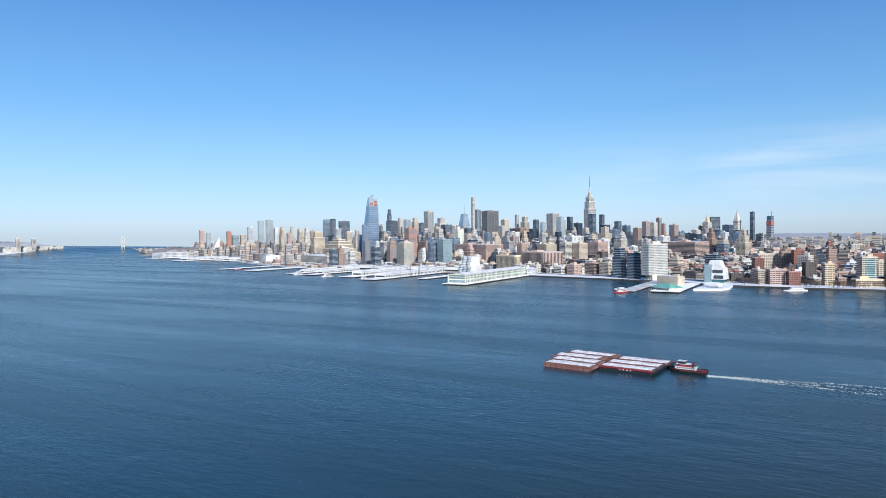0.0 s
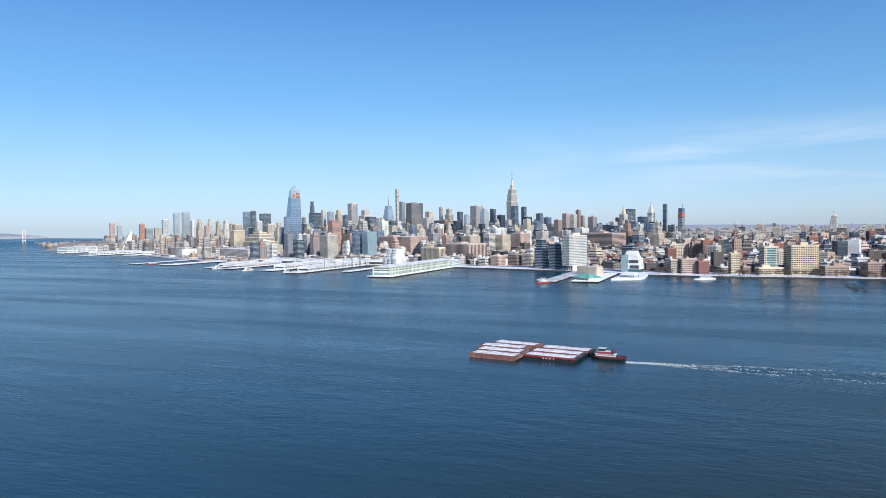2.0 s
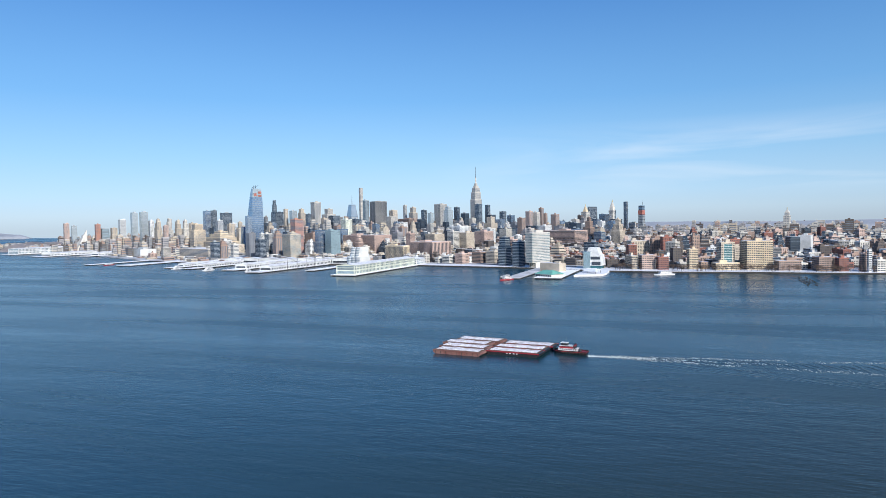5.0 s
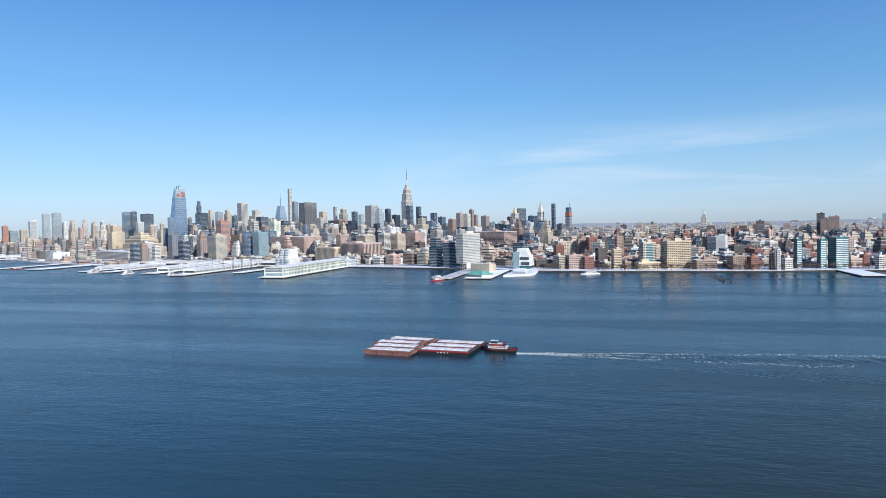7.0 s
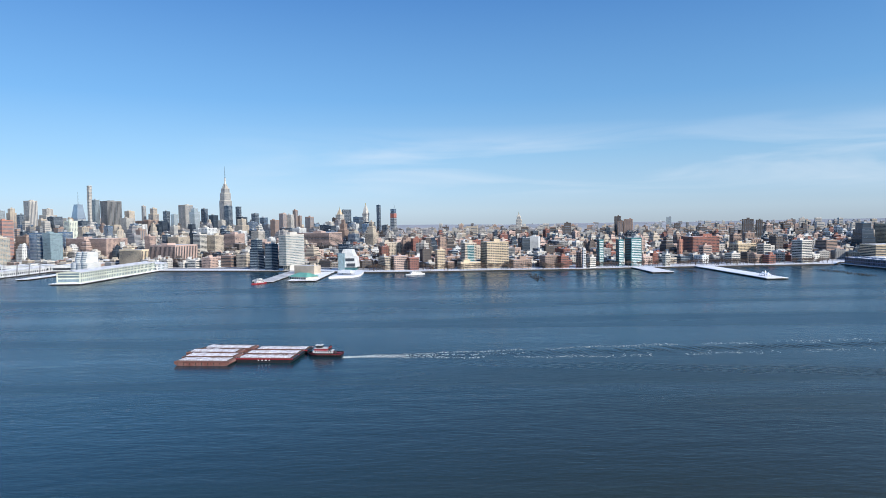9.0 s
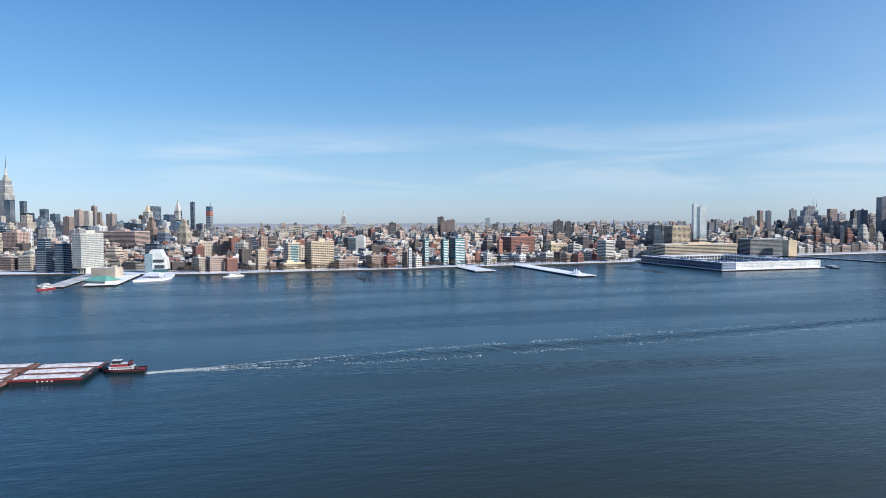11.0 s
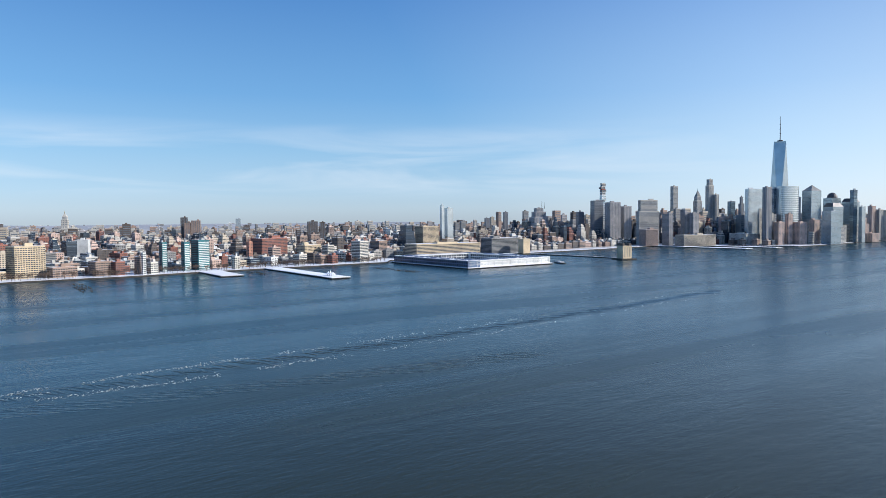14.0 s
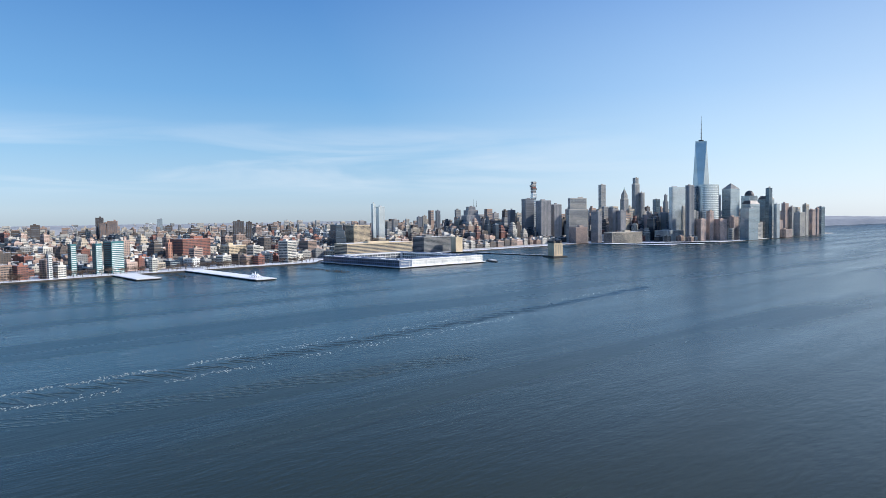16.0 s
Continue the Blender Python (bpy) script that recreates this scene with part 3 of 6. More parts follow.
building("white clad tower with horizontal window bands", 2048, 2089, 25.5, 23.0, 141.3, -29, "white", "bands", name="office_tower", category="tower", storey=4.2, bay=6, light="far")
building("beige brick tower with rows of small square windows", 2023, 1960, 26.6, 24.0, 131.9, -29, "beige", "punched", name="office_tower", category="tower", storey=4.2, bay=6, light="far", tiers=((0.8,1.0),(1.0,0.6)))
building("blue glass tower with a smooth curtain wall", 1955, 1865, 21.6, 19.5, 155.1, -29, "blue_glass", "glass", name="office_tower", category="tower", storey=4.2, bay=6)
building("dark glass tower with a smooth curtain wall", 3340, 2698, 24.3, 21.9, 282.7, -29, "dark_glass", "glass", name="office_tower", category="tower", storey=4.2, bay=6, tiers=((0.9,1.0),(1.0,0.7)))
building("dark glass tower with a smooth curtain wall", 2699, 2236, 52.4, 47.2, 189.0, -29, "dark_glass", "glass", name="office_tower", category="tower", storey=4.2, bay=6)
building("beige brick tower with rows of small square windows", 2965, 2359, 21.5, 19.4, 212.1, -29, "beige", "punched", name="office_tower", category="tower", storey=4.2, bay=6, light="far")
building("pale glass tower with a smooth curtain wall", 2908, 2272, 34.0, 30.6, 199.2, -29, "pale_glass", "glass", name="office_tower", category="tower", storey=4.2, bay=6)
building("beige brick tower with rows of small square windows", 2680, 2070, 31.3, 28.2, 201.0, -29, "beige", "punched", name="office_tower", category="tower", storey=4.2, bay=6, light="far", tiers=((0.9,1.0),(1.0,0.7)))
building("dark glass tower with a smooth curtain wall", 2610, 1987, 21.0, 18.9, 171.4, -29, "dark_glass", "glass", name="office_tower", category="tower", storey=4.2, bay=6)
building("tower wrapped in orange construction netting", 1745, 1494, 36.9, 33.2, 134.6, -29, "orange", "bands", name="office_tower", category="tower", storey=4.2, bay=6, light="far")
building("grey limestone tower with tall vertical window strips", 2650, 1964, 42.6, 37.7, 233.4, -29, "stone", "strips", name="office_tower", category="tower", storey=4.2, bay=6, light="far")
building("grey limestone tower with rows of small square windows", 2935, 2055, 60.3, 54.3, 204.8, -29, "stone", "punched", name="office_tower", category="tower", storey=4.2, bay=6, light="far", tiers=((0.85,1.0),(1.0,0.6)))
building("dark glass tower with a smooth curtain wall", 2773, 1928, 47.5, 42.7, 162.8, -29, "dark_glass", "glass", name="office_tower", category="tower", storey=4.2, bay=6)
building("beige brick tower with rows of small square windows", 2482, 1815, 24.0, 21.6, 147.4, -29, "beige", "punched", name="office_tower", category="tower", storey=4.2, bay=6, light="far")
building("pale glass tower with tall vertical window strips", 3606, 2164, 31.8, 28.6, 275.3, -29, "pale_glass", "strips", name="office_tower", category="tower", storey=4.2, bay=6)
building("dark grey slab tower with thin vertical lines", 2864, 1709, 53.5, 75.0, 234.9, -29, "grey", "strips", name="office_tower", category="tower", storey=4.2, bay=6)
building("beige brick tower with rows of small square windows", 3006, 1687, 35.5, 31.9, 189.0, -29, "beige", "punched", name="office_tower", category="tower", storey=4.2, bay=6, light="far")
building("brown brick tower with tall vertical window strips", 2849, 1531, 92.4, 58.8, 138.9, -29, "brown", "strips", name="office_tower", category="tower", storey=4.2, bay=6)
building("grey limestone tower with tall vertical window strips", 3577, 1868, 19.1, 17.2, 233.9, -29, "stone", "strips", name="office_tower", category="tower", storey=4.2, bay=6, light="far")
building("beige brick tower with tall vertical window strips", 3513, 1784, 42.4, 38.2, 216.1, -29, "beige", "strips", name="office_tower", category="tower", storey=4.2, bay=6, light="far", tiers=((0.85,1.0),(1.0,0.7)))
building("dark glass tower with a smooth curtain wall", 3349, 1643, 27.6, 24.8, 193.3, -29, "dark_glass", "glass", name="office_tower", category="tower", storey=4.2, bay=6)
building("pale glass tower with a smooth curtain wall", 3271, 1569, 26.8, 24.1, 174.3, -29, "pale_glass", "glass", name="office_tower", category="tower", storey=4.2, bay=6)
building("grey limestone tower with tall vertical window strips", 3583, 1625, 59.9, 53.9, 234.9, -29, "stone", "strips", name="office_tower", category="tower", storey=4.2, bay=6, light="far")
building("pale glass tower with a smooth curtain wall", 3030, 1370, 37.7, 34.0, 198.1, -29, "pale_glass", "glass", name="office_tower", category="tower", storey=4.2, bay=6, tiers=((0.92,1.0),(1.0,0.7)))
building("dark glass tower with a smooth curtain wall", 3609, 1524, 28.3, 25.5, 212.3, -29, "dark_glass", "glass", name="office_tower", category="tower", storey=4.2, bay=6)
building("dark glass tower with horizontal window bands", 3344, 1382, 38.0, 34.2, 168.5, -29, "dark_glass", "bands", name="office_tower", category="tower", storey=4.2, bay=6)
building("dark glass tower with a smooth curtain wall", 2794, 1124, 27.8, 25.1, 202.0, -29, "dark_glass", "glass", name="office_tower", category="tower", storey=4.2, bay=6)
building("dark glass tower with a smooth curtain wall", 3764, 1369, 25.7, 23.1, 225.9, -29, "dark_glass", "glass", name="office_tower", category="tower", storey=4.2, bay=6)
building("dark glass tower with horizontal window bands", 3391, 1237, 41.9, 37.7, 156.8, -29, "dark_glass", "bands", name="office_tower", category="tower", storey=4.2, bay=6)
building("dark glass tower with a smooth curtain wall", 3310, 1142, 29.2, 26.3, 173.4, -29, "dark_glass", "glass", name="office_tower", category="tower", storey=4.2, bay=6)
building("blue glass tower with horizontal window bands", 3226, 1073, 32.6, 29.3, 149.8, -29, "blue_glass", "bands", name="office_tower", category="tower", storey=4.2, bay=6)
building("brown brick tower with rows of small square windows", 2559, 849, 27.9, 25.1, 129.1, -29, "brown", "punched", name="office_tower", category="tower", storey=4.2, bay=6, light="far")
building("pinkish brick tower with tall vertical window strips", 2859, 884, 26.7, 24.0, 162.8, -29, "pink", "strips", name="office_tower", category="tower", storey=4.2, bay=6, light="far")
building("grey limestone tower with rows of small square windows", 2867, 849, 26.5, 23.8, 156.9, -29, "stone", "punched", name="office_tower", category="tower", storey=4.2, bay=6, light="far")
building("brown brick tower with tall vertical window strips", 3065, 868, 20.0, 18.0, 182.1, -29, "brown", "strips", name="office_tower", category="tower", storey=4.2, bay=6, light="far")
building("brown brick tower with rows of small square windows", 3069, 847, 15.9, 14.3, 153.6, -29, "brown", "punched", name="office_tower", category="tower", storey=4.2, bay=6, light="far")
building("brown brick tower with tall vertical window strips", 2789, 742, 30.7, 27.6, 143.9, -29, "brown", "strips", name="office_tower", category="tower", storey=4.2, bay=6, light="far")
building("dark brown brick tower with rows of small square windows", 3201, 688, 21.8, 19.6, 140.8, -29, "dark", "punched", name="office_tower", category="tower", storey=4.2, bay=6)
building("dark glass tower with a smooth curtain wall", 3285, 636, 6.7, 75.0, 186.6, -29, "dark_glass", "glass", name="office_tower", category="tower", storey=4.2, bay=6)
building("blue glass tower with horizontal window bands", 3124, 555, 37.5, 33.8, 143.6, -29, "blue_glass", "bands", name="office_tower", category="tower", storey=4.2, bay=6)
building("pale concrete tower with rows of small square windows", 2904, 666, 31.0, 27.9, 120.0, -29, "pale", "punched", name="office_tower", category="tower", storey=4.2, bay=6, light="far")
building("slender dark glass residential tower", 3189, 453, 16.8, 15.1, 205.6, -29, "dark_glass", "glass", name="office_tower", category="tower", storey=4.2, bay=6)
building("beige brick tower with rows of small square windows", 2529, 983, 44.8, 40.3, 135.7, -29, "beige", "punched", name="office_tower", category="tower", storey=4.2, bay=6, light="far", tiers=((0.8,1.0),(1.0,0.6)))
building("grey limestone tower with rows of small square windows", 2783, 1153, 26.0, 23.4, 134.0, -29, "stone", "punched", name="office_tower", category="tower", storey=4.2, bay=6, light="far")
building("grey limestone tower with rows of small square windows", 2641, 1529, 42.2, 38.0, 149.7, -29, "stone", "punched", name="office_tower", category="tower", storey=4.2, bay=6, light="far")
building("pale green panelled tower with rows of small square windows", 2013, 1434, 33.6, 30.3, 132.5, -29, "green", "punched", name="office_tower", category="tower", storey=4.2, bay=6, light="far")
building("beige brick tower with rows of small square windows", 1941, 1352, 25.5, 22.9, 109.2, -29, "beige", "punched", name="office_tower", category="tower", storey=4.2, bay=6, light="far")
building("long pinkish brick apartment row with many windows", 1824, 1248, 207.8, 75.0, 72.6, -29, "pink", "punched", name="city_building", category="building")
building("pinkish brick block with rows of small square windows", 1756, 1044, 24.8, 22.3, 78.1, -29, "pink", "punched", name="city_building", category="building")
building("pale concrete block with horizontal window bands", 1624, 839, 28.4, 25.6, 83.2, -29, "pale", "bands", name="city_building", category="building")
building("yellow-tan warehouse with tall window strips", 1442, 952, 93.0, 22.0, 46.5, -29, "yellow", "strips", name="city_building", category="building")
building("pinkish brick factory with close window grid", 1496, 866, 103.0, 74.0, 56.0, -29, "pink", "strips", name="city_building", category="building", storey=5.0, bay=5.0)
building("pinkish brick block with rows of small square windows", 1345, 715, 30, 27, 27.0, -29, "pink", "punched", name="city_building", category="building")
building("brown brick block with horizontal window bands", 1370, 672, 36, 28, 30.0, -29, "brown", "bands", name="city_building", category="building")
building("beige brick block with a close grid of windows", 1350, 628, 34, 25, 33.0, -29, "beige", "grid", name="city_building", category="building")
building("dark glass block with a smooth curtain wall", 1247, 568, 24.5, 22.1, 71.1, -29, "dark_glass", "glass", name="city_building", category="building", tiers=((0.7,1.0),(1.0,0.8)))
building("dark glass block with a smooth curtain wall", 1216, 525, 22.7, 20.4, 61.2, -29, "dark_glass", "glass", name="city_building", category="building")
building("pale concrete hotel slab raised on legs", 1201, 474, 21.6, 63.2, 83.0, -29, "pale", "grid", name="city_building", category="building", legs=12.0, light=True, bay=3.6)
building("very long brick office block with window bands", 1886, 532, 134.6, 67.3, 78.9, -29, "pink", "bands", name="city_building", category="building")
building("brown brick tower with rows of small square windows", 2120, 486, 23.2, 20.8, 122.4, -29, "brown", "punched", name="office_tower", category="tower", tiers=((0.7,1.3),(0.88,0.9),(1.0,0.5)))
building("beige brick tower with rows of small square windows", 1985, 368, 27.3, 24.6, 113.0, -29, "beige", "punched", name="office_tower", category="tower", tiers=((0.65,1.3),(0.85,0.9),(1.0,0.5)))
building("low tan depot with plain walls at the pier", 1073, 413, 54.0, 21.6, 18.2, -29, "beige", "blank", name="city_building", category="building")
building("beige brick block with rows of small square windows", 1640, 801, 38.4, 34.5, 79.4, -29, "beige", "punched", name="city_building", category="building")
building("pinkish brick block with rows of small square windows", 1756, 778, 46.2, 41.6, 81.2, -29, "pink", "punched", name="city_building", category="building")
building("beige brick block with rows of small square windows", 1796, 969, 50.2, 45.1, 73.6, -29, "beige", "punched", name="city_building", category="building")
building("grey limestone block with rows of small square windows", 1868, 734, 32.6, 29.3, 87.1, -29, "stone", "punched", name="city_building", category="building")
building("brown brick block with rows of small square windows", 1542, 224, 19.3, 17.3, 65.0, -29, "brown", "punched", name="city_building", category="building")
building("grey limestone block with rows of small square windows", 1346, 174, 25.3, 22.8, 54.3, -29, "stone", "punched", name="city_building", category="building")
building("beige brick block with a close grid of windows", 1173, 256, 13.2, 52.0, 29.9, 20, "beige", "grid", name="city_building", category="building")
building("pinkish brick block with a close grid of windows", 1157, 222, 29.3, 26.4, 31.8, 20, "pink", "grid", name="city_building", category="building")
building("red brick block with a close grid of windows", 1147, 190, 21.7, 19.5, 27.9, 20, "red", "grid", name="city_building", category="building")
building("beige brick block with rows of small square windows", 1460, 264, 47.9, 43.1, 54.6, 20, "beige", "punched", name="city_building", category="building")
building("brown brick block with rows of small square windows", 1436, 220, 21.0, 18.9, 60.4, 20, "brown", "punched", name="city_building", category="building")
building("red brick block with rows of small square windows", 1408, 191, 24.2, 21.7, 65.2, 20, "red", "punched", name="city_building", category="building")
building("yellow-tan brick block with a close grid of windows", 1167, 129, 18.5, 16.7, 43.8, 20, "yellow", "grid", name="city_building", category="building")
building("brown brick block with rows of small square windows", 1437, 123, 18.2, 16.3, 66.4, 20, "brown", "punched", name="city_building", category="building")
building("yellow-tan brick block with a close grid of windows", 1156, 64, 49.0, 24.5, 15.5, 20, "yellow", "grid", name="city_building", category="building")
teal = building("apartment tower with teal glass front and pale frame", 1179, 63, 28.5, 25.6, 57.9, 20, "beige", "grid", name="city_building", category="building")
front = Shape()
front.box(-25.6 / 2 - 0.6, -25.6 / 2 - 0.2, -8.5, 8.5, 16, 53)
part("glass_front", front, WALL["teal_glass"], teal, "teal glass front panel")
ribs = Shape()
for z in np.arange(19, 52, 3.6):
    ribs.box(-25.6 / 2 - 0.8, -25.6 / 2 - 0.6, -8.5, 8.5, z, z + 0.6)
part("floor_ribs", ribs, M_SLAB, teal, kind="stuff")
building("yellow-tan brick loft with full grid of windows", 1174, 4, 53.5, 35.0, 60.5, 20, "yellow", "grid", name="city_building", category="building")
building("brown brick block with a close grid of windows", 1151, -52, 45.0, 22.5, 20.2, 20, "brown", "grid", name="city_building", category="building")
building("brown brick block with a close grid of windows", 1142, -114, 29.4, 26.5, 28.5, 20, "brown", "grid", name="city_building", category="building")
building("red brick block with a close grid of windows", 1133, -145, 18.8, 16.9, 27.0, 20, "red", "grid", name="city_building", category="building")
building("brown brick block with a close grid of windows", 1123, -179, 9.2, 8.3, 35.6, 20, "brown", "grid", name="city_building", category="building")
building("white clad block with horizontal window bands", 1110, -187, 6.4, 6.0, 43.4, 20, "white", "bands", name="city_building", category="building")
building("pale concrete block with a close grid of windows", 1119, -205, 15.6, 14.0, 24.2, 20, "pale", "grid", name="city_building", category="building")
building("slim glass tower with white floor slabs", 1172, -238, 11.3, 10.2, 61.0, 20, "teal_glass", "slabs", name="city_building", category="building", light=True)
building("slim glass tower with white floor slabs", 1162, -280, 13.0, 11.7, 60.6, 20, "teal_glass", "slabs", name="city_building", category="building", light=True)
building("wider teal glass tower with thin floor slabs", 1168, -312, 27.5, 25.4, 64.2, 20, "teal_glass", "slabs", name="city_building", category="building", light=True)
building("orange brick block with rows of small square windows", 1311, -471, 10.9, 9.8, 54.0, 20, "orange", "punched", name="city_building", category="building")
building("huge red brick warehouse with arched window grid", 1369, -544, 84.7, 44.1, 59.8, 20, "red", "grid", name="city_building", category="building")
building("yellow-tan brick block with a close grid of windows", 1267, -608, 56.1, 28.1, 43.6, 20, "yellow", "grid", name="city_building", category="building")
building("pale concrete block with horizontal window bands", 1240, -647, 22.6, 20.3, 42.2, 20, "pale", "bands", name="city_building", category="building")
building("pale modern apartment slab with dark balcony bands", 1180, -705, 31.5, 28.4, 52.3, 20, "pale", "bands", name="city_building", category="building")
building("brown brick block with a close grid of windows", 1176, -597, 21.8, 19.6, 21.7, 20, "brown", "grid", name="city_building", category="building")
building("red brick block with a close grid of windows", 1163, -621, 19.7, 17.8, 20.6, 20, "red", "grid", name="city_building", category="building")
building("pale concrete block with horizontal window bands", 1197, -552, 25.0, 22.5, 24.1, 20, "pale", "bands", name="city_building", category="building")
building("brown brick block with horizontal window bands", 1391, -884, 37.4, 33.6, 44.3, 20, "brown", "bands", name="city_building", category="building")
building("pale concrete block with a close grid of windows", 1133, -376, 12.4, 11.2, 28.3, 20, "pale", "grid", name="city_building", category="building")
building("red brick block with rows of small square windows", 1217, -376, 14.2, 12.7, 25.8, 20, "red", "punched", name="city_building", category="building")
building("brown brick tower with rows of small square windows", 2553, -660, 24.4, 22.0, 100.0, -20, "brown", "punched", name="office_tower", category="tower", storey=4.2, bay=6, light="far")
building("dark brown brick tower with rows of small square windows", 2605, -661, 27.0, 24.3, 122.7, -20, "dark", "punched", name="office_tower", category="tower", storey=4.2, bay=6, light="far")
building("brown brick tower with rows of small square windows", 2547, -692, 35.6, 32.0, 109.3, -20, "brown", "punched", name="office_tower", category="tower", storey=4.2, bay=6, light="far")
building("dark brown brick tower with rows of small square windows", 2110, -1011, 37.1, 33.4, 101.4, -20, "dark", "punched", name="office_tower", category="tower", storey=4.2, bay=6, light="far")
building("dark brown brick tower with rows of small square windows", 2090, -1044, 20.7, 18.6, 98.7, -20, "dark", "punched", name="office_tower", category="tower", storey=4.2, bay=6, light="far")
building("pale glass tower with a smooth curtain wall", 3629, -1241, 28.3, 25.5, 121.3, -20, "pale_glass", "glass", name="office_tower", category="tower", storey=4.2, bay=6, light="far")
building("white clad tower with horizontal window bands", 3643, -1195, 22.0, 19.8, 95.1, -20, "white", "bands", name="office_tower", category="tower", storey=4.2, bay=6, light="far")
building("white clad block with plain walls", 1640, -153, 30.1, 27.1, 59.6, -20, "white", "blank", name="city_building", category="building")
building("pinkish brick block with rows of small square windows", 1842, -144, 25.1, 22.6, 66.9, -20, "pink", "punched", name="city_building", category="building", tiers=((0.7,1.2),(1.0,0.8)))
building("dark glass office block stepping back in terraces", 1487, -1042, 35.9, 52.0, 86.4, -2, "dark_glass", "bands", name="city_building", category="building", tiers=((0.55,1.0),(0.8,0.85),(1.0,0.65)))
building("yellow-tan brick block with a close grid of windows", 1480, -1116, 60.6, 49.7, 83.6, -2, "yellow", "grid", name="city_building", category="building")
building("very long tan rail terminal with window bands", 1228, -997, 213.7, 64.1, 37.8, -2, "yellow", "bands", name="city_building", category="building")
building("pale glass tower with a smooth curtain wall", 1667, -1314, 12.0, 10.8, 156.4, -2, "pale_glass", "glass", name="office_tower", category="tower")
building("pale glass tower with a smooth curtain wall", 1673, -1347, 25.7, 23.1, 146.5, -2, "pale_glass", "glass", name="office_tower", category="tower", tiers=((1.0,1.0),))
building("grey concrete block with horizontal window bands", 1268, -1244, 108.8, 54.4, 46.9, -2, "grey", "bands", name="city_building", category="building")
building("yellow-tan brick block with plain walls", 1198, -1279, 26.4, 23.7, 44.4, -2, "yellow", "blank", name="city_building", category="building")
building("dark slate tower with tall vertical window strips", 1990, -1904, 18.2, 16.4, 137.1, -20, "slate_dark", "strips", name="office_tower", category="tower", storey=4.2, bay=6, light="far")
building("dark slate tower with rows of small square windows", 1968, -1777, 19.7, 17.8, 110.0, -20, "slate_dark", "punched", name="office_tower", category="tower", storey=4.2, bay=6, light="far")
building("beige brick tower with rows of small square windows", 1991, -1825, 16.0, 14.4, 114.8, -20, "beige", "punched", name="office_tower", category="tower", storey=4.2, bay=6, light="far")
building("grey limestone tower with rows of small square windows", 2080, -1799, 22.6, 20.3, 100.9, -20, "stone", "punched", name="office_tower", category="tower", storey=4.2, bay=6, light="far", tiers=((0.7,1.2),(1.0,0.7)))
building("beige brick block with rows of small square windows", 1600, -1445, 36.0, 32.4, 65.7, -20, "beige", "punched", name="city_building", category="building")
building("massive stepped slate grey telephone tower", 1813, -1939, 64.7, 58.2, 150.7, -20, "slate", "strips", name="office_tower", category="tower", storey=4.2, bay=6, light="far", tiers=((0.55,1.2),(0.75,1.0),(0.9,0.75),(1.0,0.5)))
building("dark slate tower with horizontal window bands", 1692, -2068, 26.1, 23.5, 133.7, -20, "slate_dark", "bands", name="office_tower", category="tower", storey=4.2, bay=6, light="far")
building("dark slate tower with horizontal window bands", 1610, -2080, 39.9, 35.9, 179.9, -20, "slate_dark", "bands", name="office_tower", category="tower", storey=4.2, bay=6, light="far")
building("slate grey tower with rows of small square windows", 1529, -2086, 47.5, 42.8, 170.3, -20, "slate", "punched", name="office_tower", category="tower", storey=4.2, bay=6, light="far")
building("slate grey tower with rows of small square windows", 1518, -2155, 35.5, 32.0, 154.0, -20, "slate", "punched", name="office_tower", category="tower", storey=4.2, bay=6, light="far")
building("pale granite office tower with stepped top", 1341, -2066, 88.6, 20.3, 173.6, -20, "stone", "bands", name="office_tower", category="tower", storey=4.2, bay=6, light="far", tiers=((0.75,1.0),(1.0,0.85)))
building("pinkish brick block with a close grid of windows", 1275, -1983, 51.8, 46.6, 62.0, -20, "pink", "grid", name="city_building", category="building")
building("slate grey tower with rows of small square windows", 1247, -2060, 17.9, 44.6, 120.7, -20, "slate", "punched", name="office_tower", category="tower", storey=4.2, bay=6, light="far")
building("tall rippled steel residential tower", 1791, -2883, 28.1, 25.2, 267.6, -20, "stone", "bands", name="office_tower", category="tower", storey=4.2, bay=6, light="far")
building("slate grey tower with rows of small square windows", 1214, -2127, 28.4, 25.5, 126.7, -20, "slate", "punched", name="office_tower", category="tower", storey=4.2, bay=6, light="far")
building("slate grey tower with rows of small square windows", 1184, -2134, 24.9, 22.4, 121.8, -20, "slate", "punched", name="office_tower", category="tower", storey=4.2, bay=6, light="far")
building("long tan school block with white flat roof", 1148, -2088, 134.5, 53.8, 41.4, -20, "beige", "bands", name="city_building", category="building")
building("grey limestone tower with tall vertical window strips", 1437, -2637, 26.1, 23.5, 276.1, -20, "stone", "strips", name="office_tower", category="tower", storey=4.2, bay=6, light="far", tiers=((0.9,1.0),(1.0,0.75)))
building("grey limestone tower with tall vertical window strips", 1411, -2649, 16.7, 15.0, 207.9, -20, "stone", "strips", name="office_tower", category="tower", storey=4.2, bay=6, light="far")
building("dark glass tower with horizontal window bands", 1257, -2510, 22.3, 20.1, 170.7, -20, "dark_glass", "bands", name="office_tower", category="tower", storey=4.2, bay=6, light="far")
building("dark slate tower with tall vertical window strips", 1273, -2615, 17.6, 15.8, 192.1, -20, "slate_dark", "strips", name="office_tower", category="tower", storey=4.2, bay=6, light="far", tiers=((0.85,1.0),(1.0,0.6)))
building("pale glass tower with a smooth curtain wall", 1088, -2378, 64.6, 19.4, 213.0, -20, "pale_glass", "glass", name="office_tower", category="tower", storey=4.2, bay=6, light="far")
